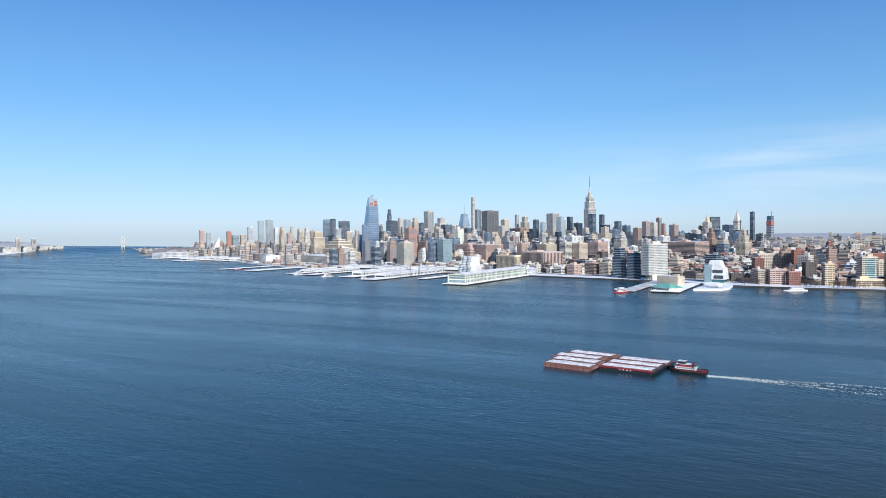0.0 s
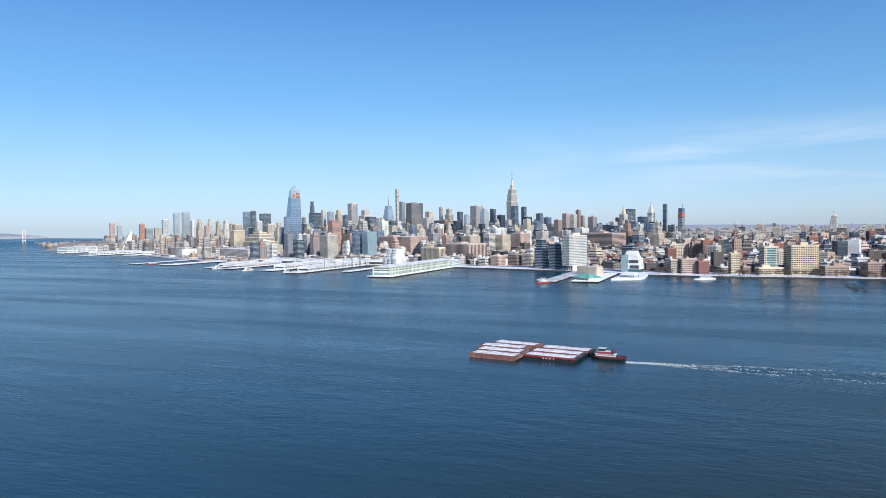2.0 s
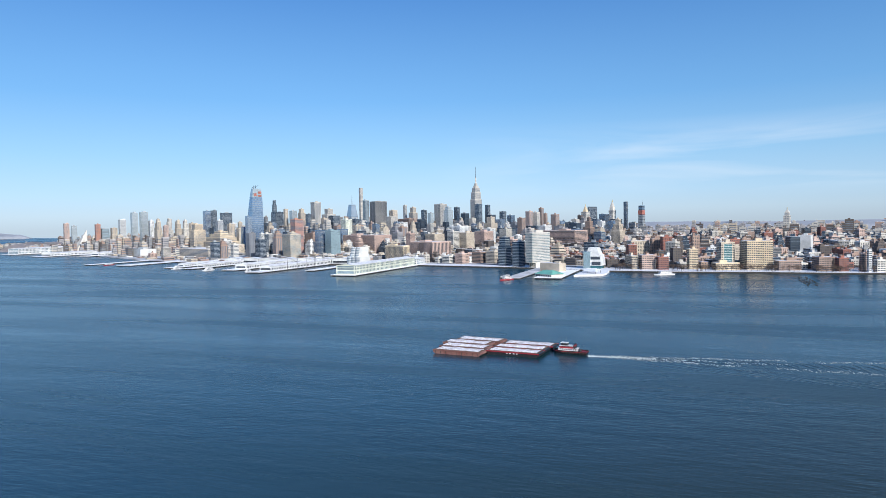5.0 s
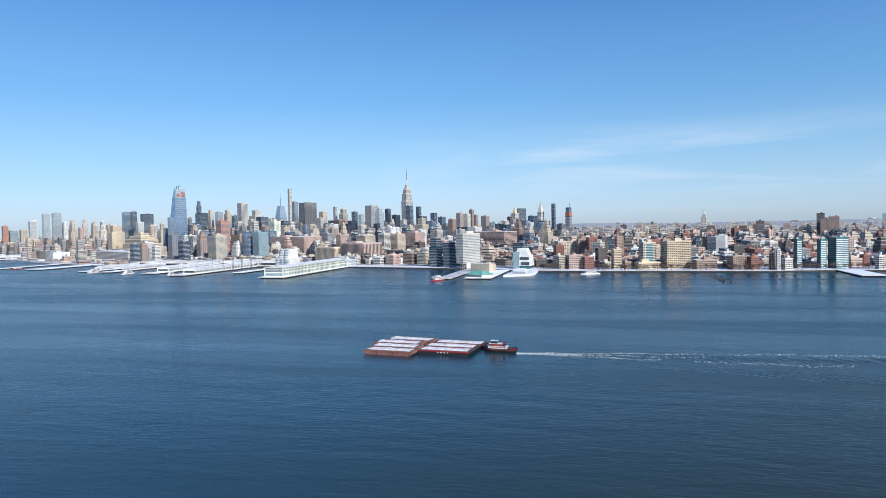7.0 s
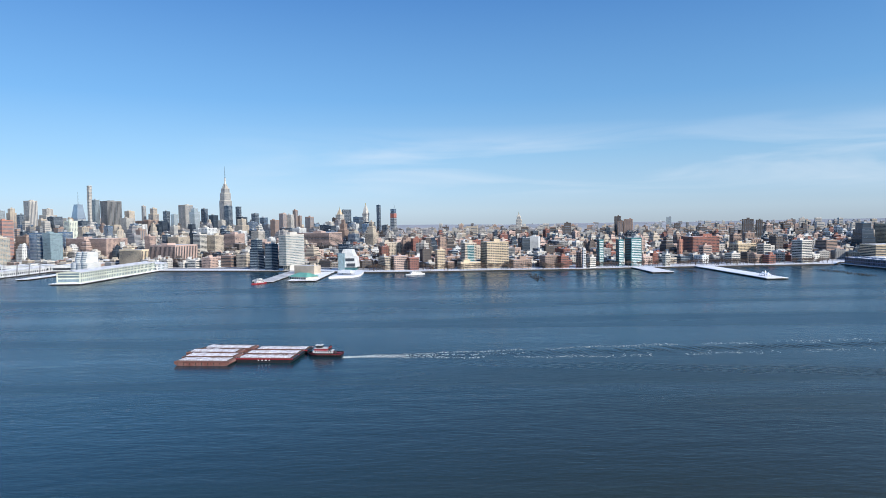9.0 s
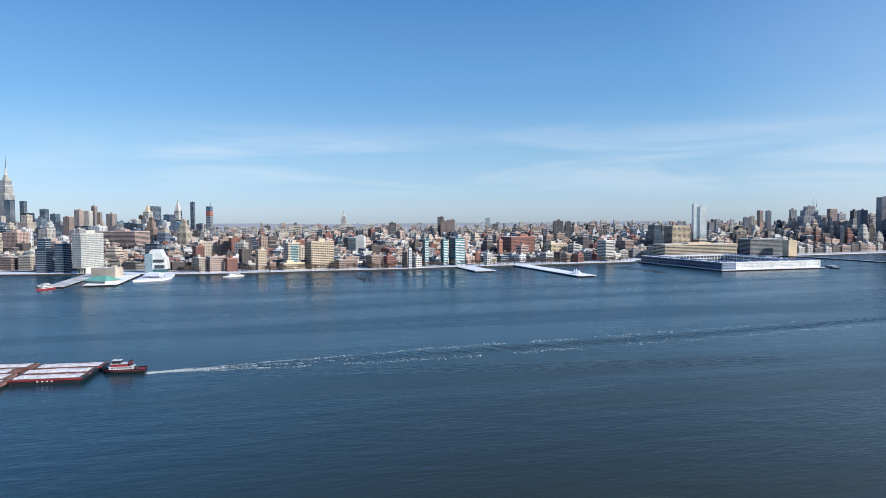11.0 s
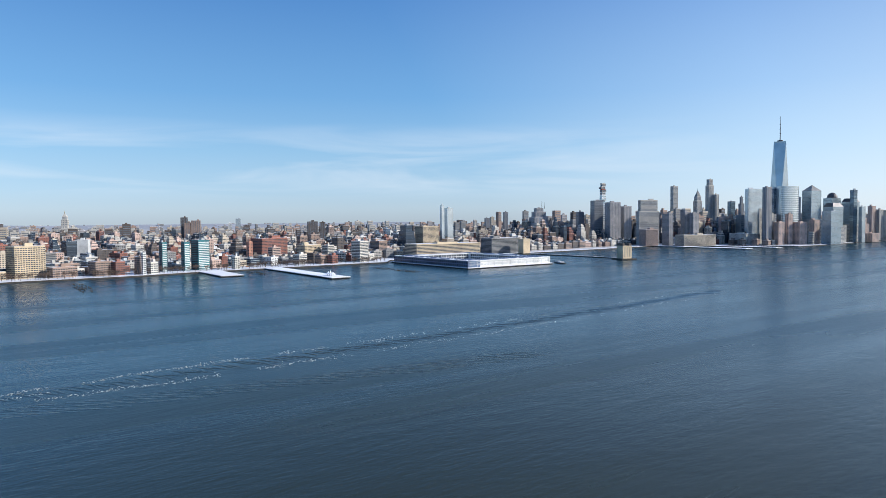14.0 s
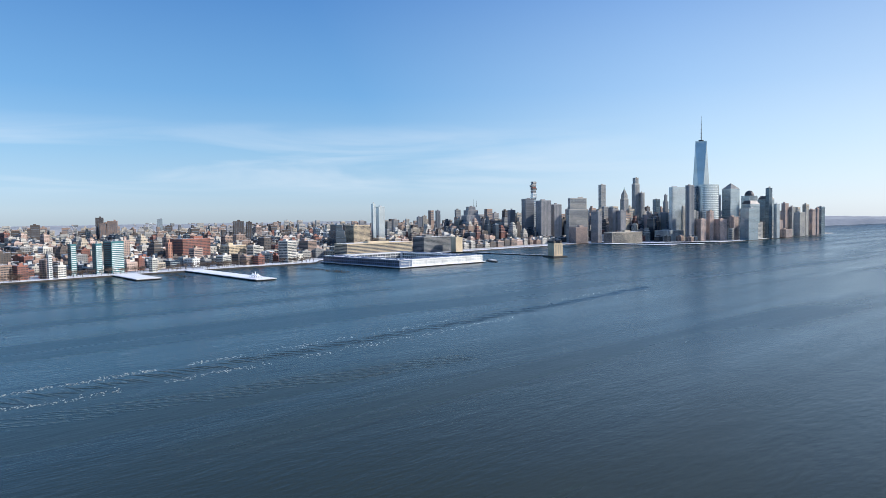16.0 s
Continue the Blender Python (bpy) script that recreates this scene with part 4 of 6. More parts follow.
building("slate grey tower with tall vertical window strips", 1023, -2356, 24.3, 21.9, 216.5, -20, "slate", "strips", name="office_tower", category="tower", storey=4.2, bay=6, light="far")
building("dark glass tower with a smooth curtain wall", 1069, -2497, 14.4, 12.9, 215.2, -20, "dark_glass", "glass", name="office_tower", category="tower", storey=4.2, bay=6, light="far")
building("slate grey tower with tall vertical window strips", 1017, -2579, 14.3, 12.9, 182.4, -20, "slate", "strips", name="office_tower", category="tower", storey=4.2, bay=6, light="far")
building("pale glass tower with a close grid of windows", 877, -2545, 47.6, 42.8, 124.0, -20, "pale_glass", "grid", name="office_tower", category="tower", storey=4.2, bay=6, light="far")
building("dark glass tower with horizontal window bands", 904, -2795, 19.0, 17.1, 209.5, -20, "dark_glass", "bands", name="office_tower", category="tower", storey=4.2, bay=6, light="far")
building("pale glass tower with a smooth curtain wall", 876, -2805, 17.3, 15.6, 142.9, -20, "pale_glass", "glass", name="office_tower", category="tower", storey=4.2, bay=6, light="far")
building("grey limestone block with rows of small square windows", 1109, -2353, 81.5, 73.4, 42.0, -18, "stone", "punched", name="city_building", category="building", storey=4.2, bay=6, light="far")
building("grey limestone tower with rows of small square windows", 1078, -2407, 28.3, 25.5, 137.2, -18, "stone", "punched", name="office_tower", category="tower", storey=4.2, bay=6, light="far")
building("grey limestone tower with rows of small square windows", 1033, -2394, 21.6, 19.5, 120.7, -18, "stone", "punched", name="office_tower", category="tower", storey=4.2, bay=6, light="far")
building("pinkish brick block with rows of small square windows", 996, -2393, 27.4, 24.6, 84.9, -18, "pink", "punched", name="city_building", category="building", storey=4.2, bay=6, light="far")
building("pinkish brick tower with rows of small square windows", 984, -2441, 19.9, 17.9, 115.3, -18, "pink", "punched", name="office_tower", category="tower", storey=4.2, bay=6, light="far")
building("pinkish brick block with rows of small square windows", 957, -2472, 36.5, 32.8, 83.8, -18, "pink", "punched", name="city_building", category="building", storey=4.2, bay=6, light="far")
building("pinkish brick block with rows of small square windows", 941, -2553, 26.1, 23.5, 91.8, -18, "pink", "punched", name="city_building", category="building", storey=4.2, bay=6, light="far")
building("white clad block with rows of small square windows", 911, -2574, 18.3, 16.5, 62.1, -18, "white", "punched", name="city_building", category="building", storey=4.2, bay=6, light="far")
building("grey limestone block with rows of small square windows", 922, -2709, 40.9, 36.8, 69.4, -18, "stone", "punched", name="city_building", category="building", storey=4.2, bay=6, light="far")
building("pinkish brick block with rows of small square windows", 887, -2927, 38.9, 35.0, 34.8, -18, "pink", "punched", name="city_building", category="building", storey=4.2, bay=6, light="far")
building("grey limestone tower with rows of small square windows", 905, -3131, 33.9, 30.5, 106.9, -18, "stone", "punched", name="office_tower", category="tower", storey=4.2, bay=6, light="far")
building("pinkish brick tower with rows of small square windows", 977, -3154, 22.7, 20.4, 149.7, -18, "pink", "punched", name="office_tower", category="tower", storey=4.2, bay=6, light="far")
building("grey limestone tower with rows of small square windows", 958, -3183, 22.7, 20.4, 133.7, -18, "stone", "punched", name="office_tower", category="tower", storey=4.2, bay=6, light="far")
building("grey limestone tower with rows of small square windows", 915, -3229, 19.1, 17.2, 119.8, -18, "stone", "punched", name="office_tower", category="tower", storey=4.2, bay=6, light="far")
building("pinkish brick tower with rows of small square windows", 906, -3286, 22.7, 20.4, 119.6, -18, "pink", "punched", name="office_tower", category="tower", storey=4.2, bay=6, light="far")
building("pinkish brick tower with rows of small square windows", 918, -3385, 12.5, 11.3, 127.8, -18, "pink", "punched", name="office_tower", category="tower", storey=4.2, bay=6, light="far")
building("dark glass tower with horizontal window bands", 917, -3431, 25.2, 22.7, 133.3, -18, "dark_glass", "bands", name="office_tower", category="tower", storey=4.2, bay=6, light="far")
building("pinkish brick block with rows of small square windows", 925, -2959, 21.5, 19.4, 73.4, -18, "pink", "punched", name="city_building", category="building", storey=4.2, bay=6, light="far")
building("pinkish brick tower with rows of small square windows", 1215, -2388, 33.0, 29.7, 105.6, -18, "pink", "punched", name="office_tower", category="tower", storey=4.2, bay=6, light="far")
building("grey limestone tower with rows of small square windows", 1224, -2503, 42.2, 38.0, 109.8, -18, "stone", "punched", name="office_tower", category="tower", storey=4.2, bay=6, light="far")
building("pinkish brick tower with rows of small square windows", 1546, -2756, 23.6, 21.2, 129.9, -18, "pink", "punched", name="office_tower", category="tower", storey=4.2, bay=6, light="far")

# ---- special towers ----
def ring_box(w, d, turn=0.0):
    c, s = math.cos(radians(turn)), math.sin(radians(turn))
    return [(c * i - s * j, s * i + c * j) for i, j in ((-d / 2, -w / 2), (d / 2, -w / 2), (d / 2, w / 2), (-d / 2, w / 2))]


def tier(ob, name, mat, w, d, z0, z1, style="strips", glass=None, w2=None, d2=None, storey=4.0, bay=4.0, label=""):
    """One straight or tapering storey block of a tower, with its windows."""
    s = Shape()
    s.prism(ring_box(w, d), z0, z1, ring_box(w2 or w, d2 or d))
    part(name, s, mat, ob, label)
    if style and not w2:
        p = Shape()
        for side, length in (("W", w), ("S", d), ("N", d)):
            for r in face_rects(style, length, z0, z1, storey, bay):
                facade(p, side, d, w, r)
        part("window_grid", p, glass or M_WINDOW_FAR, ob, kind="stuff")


def spire(ob, name, z0, z1, r0, r1, mat, n=8, label="", x=0, y=0):
    s = Shape()
    s.tube(x, y, z0, z1, r0, r1, n)
    part(name, s, mat, ob, label)


def skyscraper(name, label, x, y, turn=-29):
    FOOTPRINTS.append((x, y, 35, 35, 0))
    return thing(name, label, "tower", x, y, LAND_Z, turn)


# stepped limestone tower with mooring mast
esb = skyscraper("art_deco_skyscraper", "tall stepped limestone skyscraper with slender antenna mast", 3400, 1330)
esb.scale = (0.88, 0.88, 1.0)
for w, d, z0, z1 in ((57, 129, 0, 26), (54, 100, 26, 85), (50, 82, 85, 115), (44, 64, 115, 250), (40, 54, 250, 292), (34, 42, 292, 318)):
    tier(esb, "shaft", WALL["stone"], w, d, z0, z1, "strips", bay=5.5)
for w, d, z0, z1 in ((24, 28, 318, 330), (15, 16, 330, 344)):
    tier(esb, "crown", WALL["stone"], w, d, z0, z1, None)
spire(esb, "mooring_mast", 344, 376, 5.5, 4.0, WALL["pale"], 10)
spire(esb, "mast_dome", 376, 388, 4.0, 1.2, M_STEEL, 10)
spire(esb, "antenna", 388, 443, 1.6, 0.5, M_STEEL, 6, "thin steel antenna")

# slanted blue glass tower under construction
hy = skyscraper("slanted_glass_tower", "slanted blue glass tower with unfinished orange top", 2018, 1878)
s = Shape()
s.prism([(-30, -26), (30, -26), (30, 56), (-30, 56)], 0, 236, [(-20, -24), (24, -24), (24, 4), (-20, 4)])
part("shaft", s, WALL["blue_glass"], hy)
s = Shape()
s.prism([(-20, -24), (24, -24), (24, 4), (-20, 4)], 236, 272, [(-17, -23), (20, -23), (20, -6), (-17, -6)])
part("crown", s, WALL["pale_glass"], hy)
s = Shape()
s.prism([(-44, 30), (8, 30), (8, 74), (-44, 74)], 0, 112, [(-38, 30), (6, 30), (6, 58), (-38, 58)])
part("lower_block", s, WALL["blue_glass"], hy)
s = Shape()
for z in range(8, 236, 8):
    k = z / 236
    x0, y0, y1, x1 = -30 + 10 * k, -26 + 2 * k, 56 - 52 * k, 30 - 6 * k
    s.face((x0 - 0.2, y1, z), (x0 - 0.2, y0, z), (x0 - 0.18, y0, z + 0.8), (x0 - 0.18, y1, z + 0.8))
    s.face((x0, y0 - 0.2, z), (x1, y0 - 0.2, z), (x1, y0 - 0.2, z + 0.8), (x0, y0 - 0.2, z + 0.8))
part("floor_lines", s, M_MULLION, hy, kind="stuff")
for x0, x1, z0, z1 in ((-14, -2, 240, 252), (4, 20, 238, 246), (6, 19, 250, 260)):
    s = Shape()
    s.box(x0, x1, -25.2, -21, z0, z1)
    part("netting", s, M_ORANGE, hy, "orange safety netting near the top")
for cx, cy in ((-8, -12), (8, 4)):
    s = Shape()
    s.rod((cx, cy, 270), (cx, cy, 284), 0.8)
    s.rod((cx - 12, cy - 6, 274), (cx + 16, cy + 8, 288), 0.5)
    part("crane", s, M_STEEL, hy, "steel construction crane")

# pencil tower
pen = skyscraper("pencil_tower", "very slender pale concrete square tower", 3806, 2304)
tier(pen, "shaft", WALL["stone"], 20, 20, 0, 372, "punched", storey=9, bay=5)

# crystalline tower with spire
cr = skyscraper("crystal_tower", "faceted blue glass tower with needle spire", 3425, 2170)
tier(cr, "shaft", WALL["blue_glass"], 56, 50, 0, 165, "glass", M_MULLION, storey=8)
tier(cr, "upper_shaft", WALL["pale_glass"], 56, 50, 165, 242, None, w2=34, d2=30)
spire(cr, "needle", 236, 314, 1.8, 0.4, M_STEEL, 6)

# clock tower
ml = skyscraper("campanile_tower", "white marble clock tower with pyramid roof and lantern", 3236, 526)
tier(ml, "shaft", WALL["pale"], 24, 26, 0, 150, "punched", storey=7, bay=6)
tier(ml, "loggia", WALL["stone"], 26, 28, 150, 165, "strips", bay=5)
tier(ml, "upper_shaft", WALL["pale"], 20, 22, 165, 178, None)
tier(ml, "pyramid_roof", WALL["pale"], 20, 22, 178, 206, None, w2=5, d2=5)
spire(ml, "lantern", 206, 214, 2.4, 2.0, M_GOLD)
spire(ml, "finial", 214, 222, 1.5, 0.2, M_GOLD)
s = Shape()
s.tube(0, 0, 0, 1.0, 4.0, n=16)
clock = part("clock_face", s, M_WHITEPAINT, ml, "round white clock face")
clock.matrix_basis = pose(-13.2, 0, 132, 0, -90, 0)

# gilded pyramid
ny = skyscraper("gilded_pyramid_tower", "grey limestone tower with gilded pyramid roof", 3250, 668)
tier(ny, "base", WALL["stone"], 58, 60, 0, 110, "punched", storey=7, bay=6)
tier(ny, "shaft", WALL["stone"], 32, 34, 110, 160, "punched", storey=7, bay=6)
tier(ny, "pyramid_roof", WALL["yellow"], 22, 22, 160, 192, None, w2=3, d2=3)
spire(ny, "lantern", 192, 202, 1.5, 0.3, M_GOLD)

# tower under construction with red top
ms = skyscraper("unfinished_tower", "slender unfinished tower with blue glass and red netting", 3192, 375)
tier(ms, "shaft", WALL["dark_glass"], 24, 24, 0, 138, "glass", M_MULLION, storey=8)
tier(ms, "netting", M_ORANGE, 24.5, 24.5, 138, 160, None)
tier(ms, "upper_frame", WALL["blue_glass"], 22, 22, 160, 184, "bands", M_WINDOW, storey=6)
s = Shape()
s.rod((3, -4, 184), (3, -4, 202), 0.9)
s.rod((-6, -10, 196), (16, 6, 210), 0.6)
part("crane", s, M_STEEL, ms, "steel construction crane")

# stepped tower with lantern
ce = skyscraper("lantern_tower", "pale limestone tower with colonnaded lantern top", 3108, -282, -20)
tier(ce, "base", WALL["stone"], 90, 80, 0, 78, "punched", storey=7, bay=6)
tier(ce, "shaft", WALL["stone"], 26, 26, 78, 118, "punched", storey=7, bay=6)
tier(ce, "colonnade", WALL["pale"], 18, 18, 118, 134, "strips", bay=4)
tier(ce, "roof", WALL["pale"], 16, 16, 134, 146, None, w2=5, d2=5)
spire(ce, "finial", 146, 158, 2.0, 0.5, M_GOLD)

# triangular pyramid apartment block
py = skyscraper("pyramid_apartment_block", "white sloping pyramid apartment block with one sharp peak", 2040, 2917, -29)
py.scale = (0.5, 0.8, 0.88)
s = Shape()
s.prism([(-50, -70), (50, -70), (50, 70), (-50, 70)], 0, 12, None, True)
k = len(s.v)
s.v += [(-50, -70, 12), (50, -70, 12), (50, 70, 12), (-50, 70, 12), (46, -60, 128)]
s.f += [(k, k + 1, k + 4), (k + 1, k + 2, k + 4), (k + 2, k + 3, k + 4), (k + 3, k, k + 4)]
part("wall", s, WALL["pale"], py)

# stacked tower under construction
le = skyscraper("stacked_tower", "slim glass tower of shifted boxes, top unfinished", 1615, -2125, -20)
tier(le, "shaft", WALL["blue_glass"], 21, 20, 0, 170, "glass", M_MULLION, storey=8)
rs = random.Random(2)
for i, z in enumerate(range(170, 254, 12)):
    s = Shape()
    ox, oy, q = rs.uniform(-2.5, 2.5), rs.uniform(-2.5, 2.5), rs.uniform(0.8, 1.02)
    s.box(-10 * q + ox, 10 * q + ox, -10.5 * q + oy, 10.5 * q + oy, z, z + 7)
    part("glass_box", s, WALL["pale_glass"] if i < 3 else WALL["grey"], le)
    s = Shape()
    s.box(-11 * q + ox, 11 * q + ox, -11.5 * q + oy, 11.5 * q + oy, z + 7, z + 8.2)
    s.box(-8, 8, -8.5, 8.5, z + 8.2, z + 12)
    part("balcony_slab", s, M_SLAB if i < 4 else M_ORANGE if i == 4 else WALL["pale"], le)

# gothic tower
wo = skyscraper("gothic_tower", "pale terracotta gothic tower with green pyramid crown", 1692, -2938, -20)
tier(wo, "base", WALL["stone"], 60, 50, 0, 120, "strips", bay=6)
tier(wo, "shaft", WALL["stone"], 30, 30, 120, 190, "strips", bay=5)
tier(wo, "upper_shaft", WALL["stone"], 24, 24, 190, 212, "strips", bay=5)
tier(wo, "pyramid_roof", WALL["grey"], 22, 22, 212, 240, None, w2=4, d2=4)
spire(wo, "pinnacle", 240, 254, 1.8, 0.3, M_COPPER)

# the tallest tower
tr = skyscraper("tapered_glass_tower", "tallest chamfered glass tower with ringed spire", 1097, -2590, -20)
tier(tr, "podium", WALL["pale_glass"], 60, 60, 0, 55, "glass", M_MULLION, storey=8)
s = Shape()
b = [(-30, -30), (30, -30), (30, 30), (-30, 30)]
t = [(0, -31), (31, 0), (0, 31), (-31, 0)]
s.v = [(x, y, 55) for x, y in b] + [(x, y, 400) for x, y in t]
for i in range(4):
    s.f += [(i, (i + 1) % 4, 4 + i), ((i + 1) % 4, 4 + (i + 1) % 4, 4 + i)]
part("shaft", s, WALL["pale_glass"], tr)
s = Shape()
s.prism(t, 400, 407)
part("parapet", s, WALL["pale_glass"], tr)
s = Shape()
s.tube(0, 0, 407, 413, 11, n=20)
part("ring", s, M_STEEL, tr, "round antenna ring")
spire(tr, "spire", 407, 512, 1.9, 0.5, M_STEEL, 8, "steel spire")
for z in (440, 458, 476):
    spire(tr, "spire_collar", z, z + 2.0, 2.7, 2.7, M_STEEL, 8)

# curved pale bank tower
go = skyscraper("curved_office_tower", "pale curved glass and steel office tower", 1042, -2534, -20)
go.scale = (1.05, 1.05, 1.03)
s = Shape()
arc = [(-18 - 12 * math.cos(a), 40 * math.sin(a)) for a in np.linspace(-math.pi / 2, math.pi / 2, 13)]
s.prism([(x, -y) for x, y in arc] + [(20, -38), (20, 38)][::1], 0, 217)
part("wall", s, WALL["pale_glass"], go)
s = Shape()
for z in range(6, 215, 7):
    s.prism([(x - 0.2, -y) for x, y in arc] + [(18, -38), (18, 38)], z, z + 1.0, None, False)
part("floor_banding", s, M_SLAB, go, kind="stuff")


def copper_tower(label, x, y, w, d, h, cap, up):
    ob = skyscraper("postmodern_office_tower", label, x, y, -20)
    ob.scale = (1.05, 1.05, 1.03)
    tier(ob, "lower_shaft", WALL["stone"], w * 1.12, d * 1.12, 0, h * 0.45, "grid", storey=5, bay=5)
    tier(ob, "shaft", WALL["pale_glass"], w, d, h * 0.45, h, "grid", M_WINDOW_LIGHT, storey=5, bay=5)
    s = Shape()
    if cap == "pyramid":
        s.prism(ring_box(w, d), h, h + up, ring_box(2, 2))
    elif cap == "dome":
        for i in range(6):
            a, b2 = i * math.pi / 12, (i + 1) * math.pi / 12
            s.tube(0, 0, h + up * math.sin(a), h + up * math.sin(b2), w * 0.42 * math.cos(a), w * 0.42 * math.cos(b2), 16)
    else:
        for i in range(3):
            s.prism(ring_box(w * (1 - 0.12 * i), d * (1 - 0.12 * i)), h + up * i / 3, h + up * (i + 1) / 3, ring_box(w * (0.92 - 0.12 * i), d * (0.92 - 0.12 * i)))
    part("roof_cap", s, M_STEEL if cap != "pyramid" else WALL["grey"], ob, f"dark copper {cap} roof")


copper_tower("granite and glass tower with copper pyramid roof", 989, -2629, 46, 44, 200, "pyramid", 22)
copper_tower("granite and glass tower with copper dome roof", 979, -2781, 44, 42, 174, "dome", 22)
copper_tower("granite and glass tower with copper stepped roof", 932, -2683, 48, 46, 138, "stepped", 14)
copper_tower("granite and glass tower with copper stepped cap", 932, -2835, 44, 42, 158, "stepped", 14)
cu = skyscraper("curved_glass_building", "low rounded pale glass block at the waterfront", 960, -2960, -20)
s = Shape()
s.tube(0, 0, 0, 78, 30, n=20)
part("wall", s, WALL["pale_glass"], cu)
s = Shape()
for z in range(4, 76, 5):
    s.tube(0, 0, z, z + 1.2, 30.2, n=20, cap=False)
part("floor_banding", s, M_SLAB, cu, kind="stuff")

# ---- ordinary midtown towers between the landmarks ----
mid = random.Random(31)
MID_KINDS = (("dark glass", "dark_glass", "glass"), ("blue glass", "blue_glass", "glass"), ("grey limestone", "stone", "punched"), ("beige brick", "beige", "punched"), ("pale concrete", "pale", "bands"),
             ("brown brick", "brown", "strips"), ("dark slate", "slate_dark", "strips"), ("white clad", "white", "punched"), ("slate grey", "slate", "bands"), ("dark glass", "dark_glass", "bands"))
placed = 0
while placed < 190:
    bearing, far = radians(mid.uniform(50, 84)), mid.uniform(2300, 3700)
    x, y = -360 + far * math.sin(bearing), 126 + far * math.cos(bearing)
    wide = mid.uniform(20, 42)
    if any(math.hypot(x - a, y - b) < max(hd, hw) + wide * 0.6 for a, b, hd, hw, turn in FOOTPRINTS):
        continue
    placed += 1
    words, hue, style = mid.choice(MID_KINDS)
    # rooftops rise further back, lower towards the south
    h = 58 + (far - 2300) * 0.042 + mid.uniform(-12, 34) * (1.0 if bearing < radians(74) else 0.55)
    stepped = mid.random() < 0.5 and not hue.endswith("glass")
    building(f"{words} midtown tower of about {round(h / 4)} storeys" + (", stepped top" if stepped else ""), x, y, wide, wide * mid.uniform(0.7, 1.2), h, -29, hue, style,
             ((0.75, 1.0), (0.9, 0.75), (1.0, 0.5)) if stepped else ((1.0, 1.0),), 4.2, 6, "snow" if mid.random() < 0.4 else "tar", light="far" if not hue.endswith("glass") else False,
             name="midtown_tower", category="tower", group="midtown towers")

# roof antennas of the stepped telephone tower
an = thing("roof_antenna", "twin steel radio masts on the stepped tower", "antenna", 1735, -1890, 150, -20)
for dx, hh in ((-6, 26), (7, 32)):
    s = Shape()
    s.rod((0, dx, 0), (0, dx, hh), 1.1, 0.3)
    part("mast", s, M_STEEL, an)

# sail-shaped glass office
ia = thing("sail_glass_office", "white fritted glass office of billowing sail shapes", "building", 1195, 952, LAND_Z, -29)
FOOTPRINTS.append((1195, 952, 35, 35, 0))
for oy, wl_, z0, z1, lean in ((-20, 22, 0, 26, 3), (0, 22, 0, 26, 3), (20, 22, 0, 26, 3), (-12, 20, 26, 50, 6), (10, 20, 26, 50, 6)):
    s = Shape()
    n = 8
    lo = [(-17 - 3 * math.sin(math.pi * i / n) + (0 if z0 == 0 else 4), oy + wl_ / 2 - wl_ * i / n) for i in range(n + 1)] + [(18, oy - wl_ / 2), (18, oy + wl_ / 2)]
    hi = [(x + lean, y * 0.97) for x, y in lo[:-2]] + [(18, oy * 0.97 - wl_ / 2), (18, oy * 0.97 + wl_ / 2)]
    s.prism(lo, z0, z1, hi)
    part("sail_bay", s, WALL["white"], ia)
    p = Shape()
    for z in np.arange(z0 + 3, z1 - 2, 4.2):
        k = (z - z0) / (z1 - z0)
        q = [(x + lean * k - 0.25, y * (1 - 0.03 * k)) for x, y in lo[:-2]]
        for a, b2 in zip(q, q[1:]):
            p.face((*a, z), (*b2, z), (*b2, z + 1.3), (*a, z + 1.3))
    part("window_band", p, M_WINDOW_LIGHT, ia, kind="stuff")

# angular museum
wh = thing("angular_museum", "angular pale steel museum with large glass corner", "museum", 1172, 336, LAND_Z, -8)
wh.scale = (0.74, 0.74, 0.88)
FOOTPRINTS.append((1175, 330, 40, 40, 0))
s = Shape()
s.prism([(-20, -26), (24, -26), (24, 26), (-20, 26)], 8, 36, [(-16, -22), (24, -22), (24, 26), (-18, 26)])
part("lower_body", s, WALL["white"], wh)
s = Shape()
s.prism([(-14, -16), (22, -18), (22, 24), (-14, 24)], 36, 54, [(-8, -8), (20, -10), (20, 18), (-8, 18)])
part("upper_body", s, WALL["white"], wh)
s = Shape()
s.box(-22, 22, 10, 30, 0, 44)
part("blue_wing", s, WALL["mosaic"], wh)
s = Shape()
s.box(-21.5, -12, -22, 4, 10, 18)
s.box(-19.5, -12, -20, 8, 24, 31)
part("glass_front", s, M_WINDOW, wh, "dark glazed gallery front")
s = Shape()
s.box(-17, 22, -22, 22, 0, 8)
part("lobby", s, WALL["teal_glass"], wh)

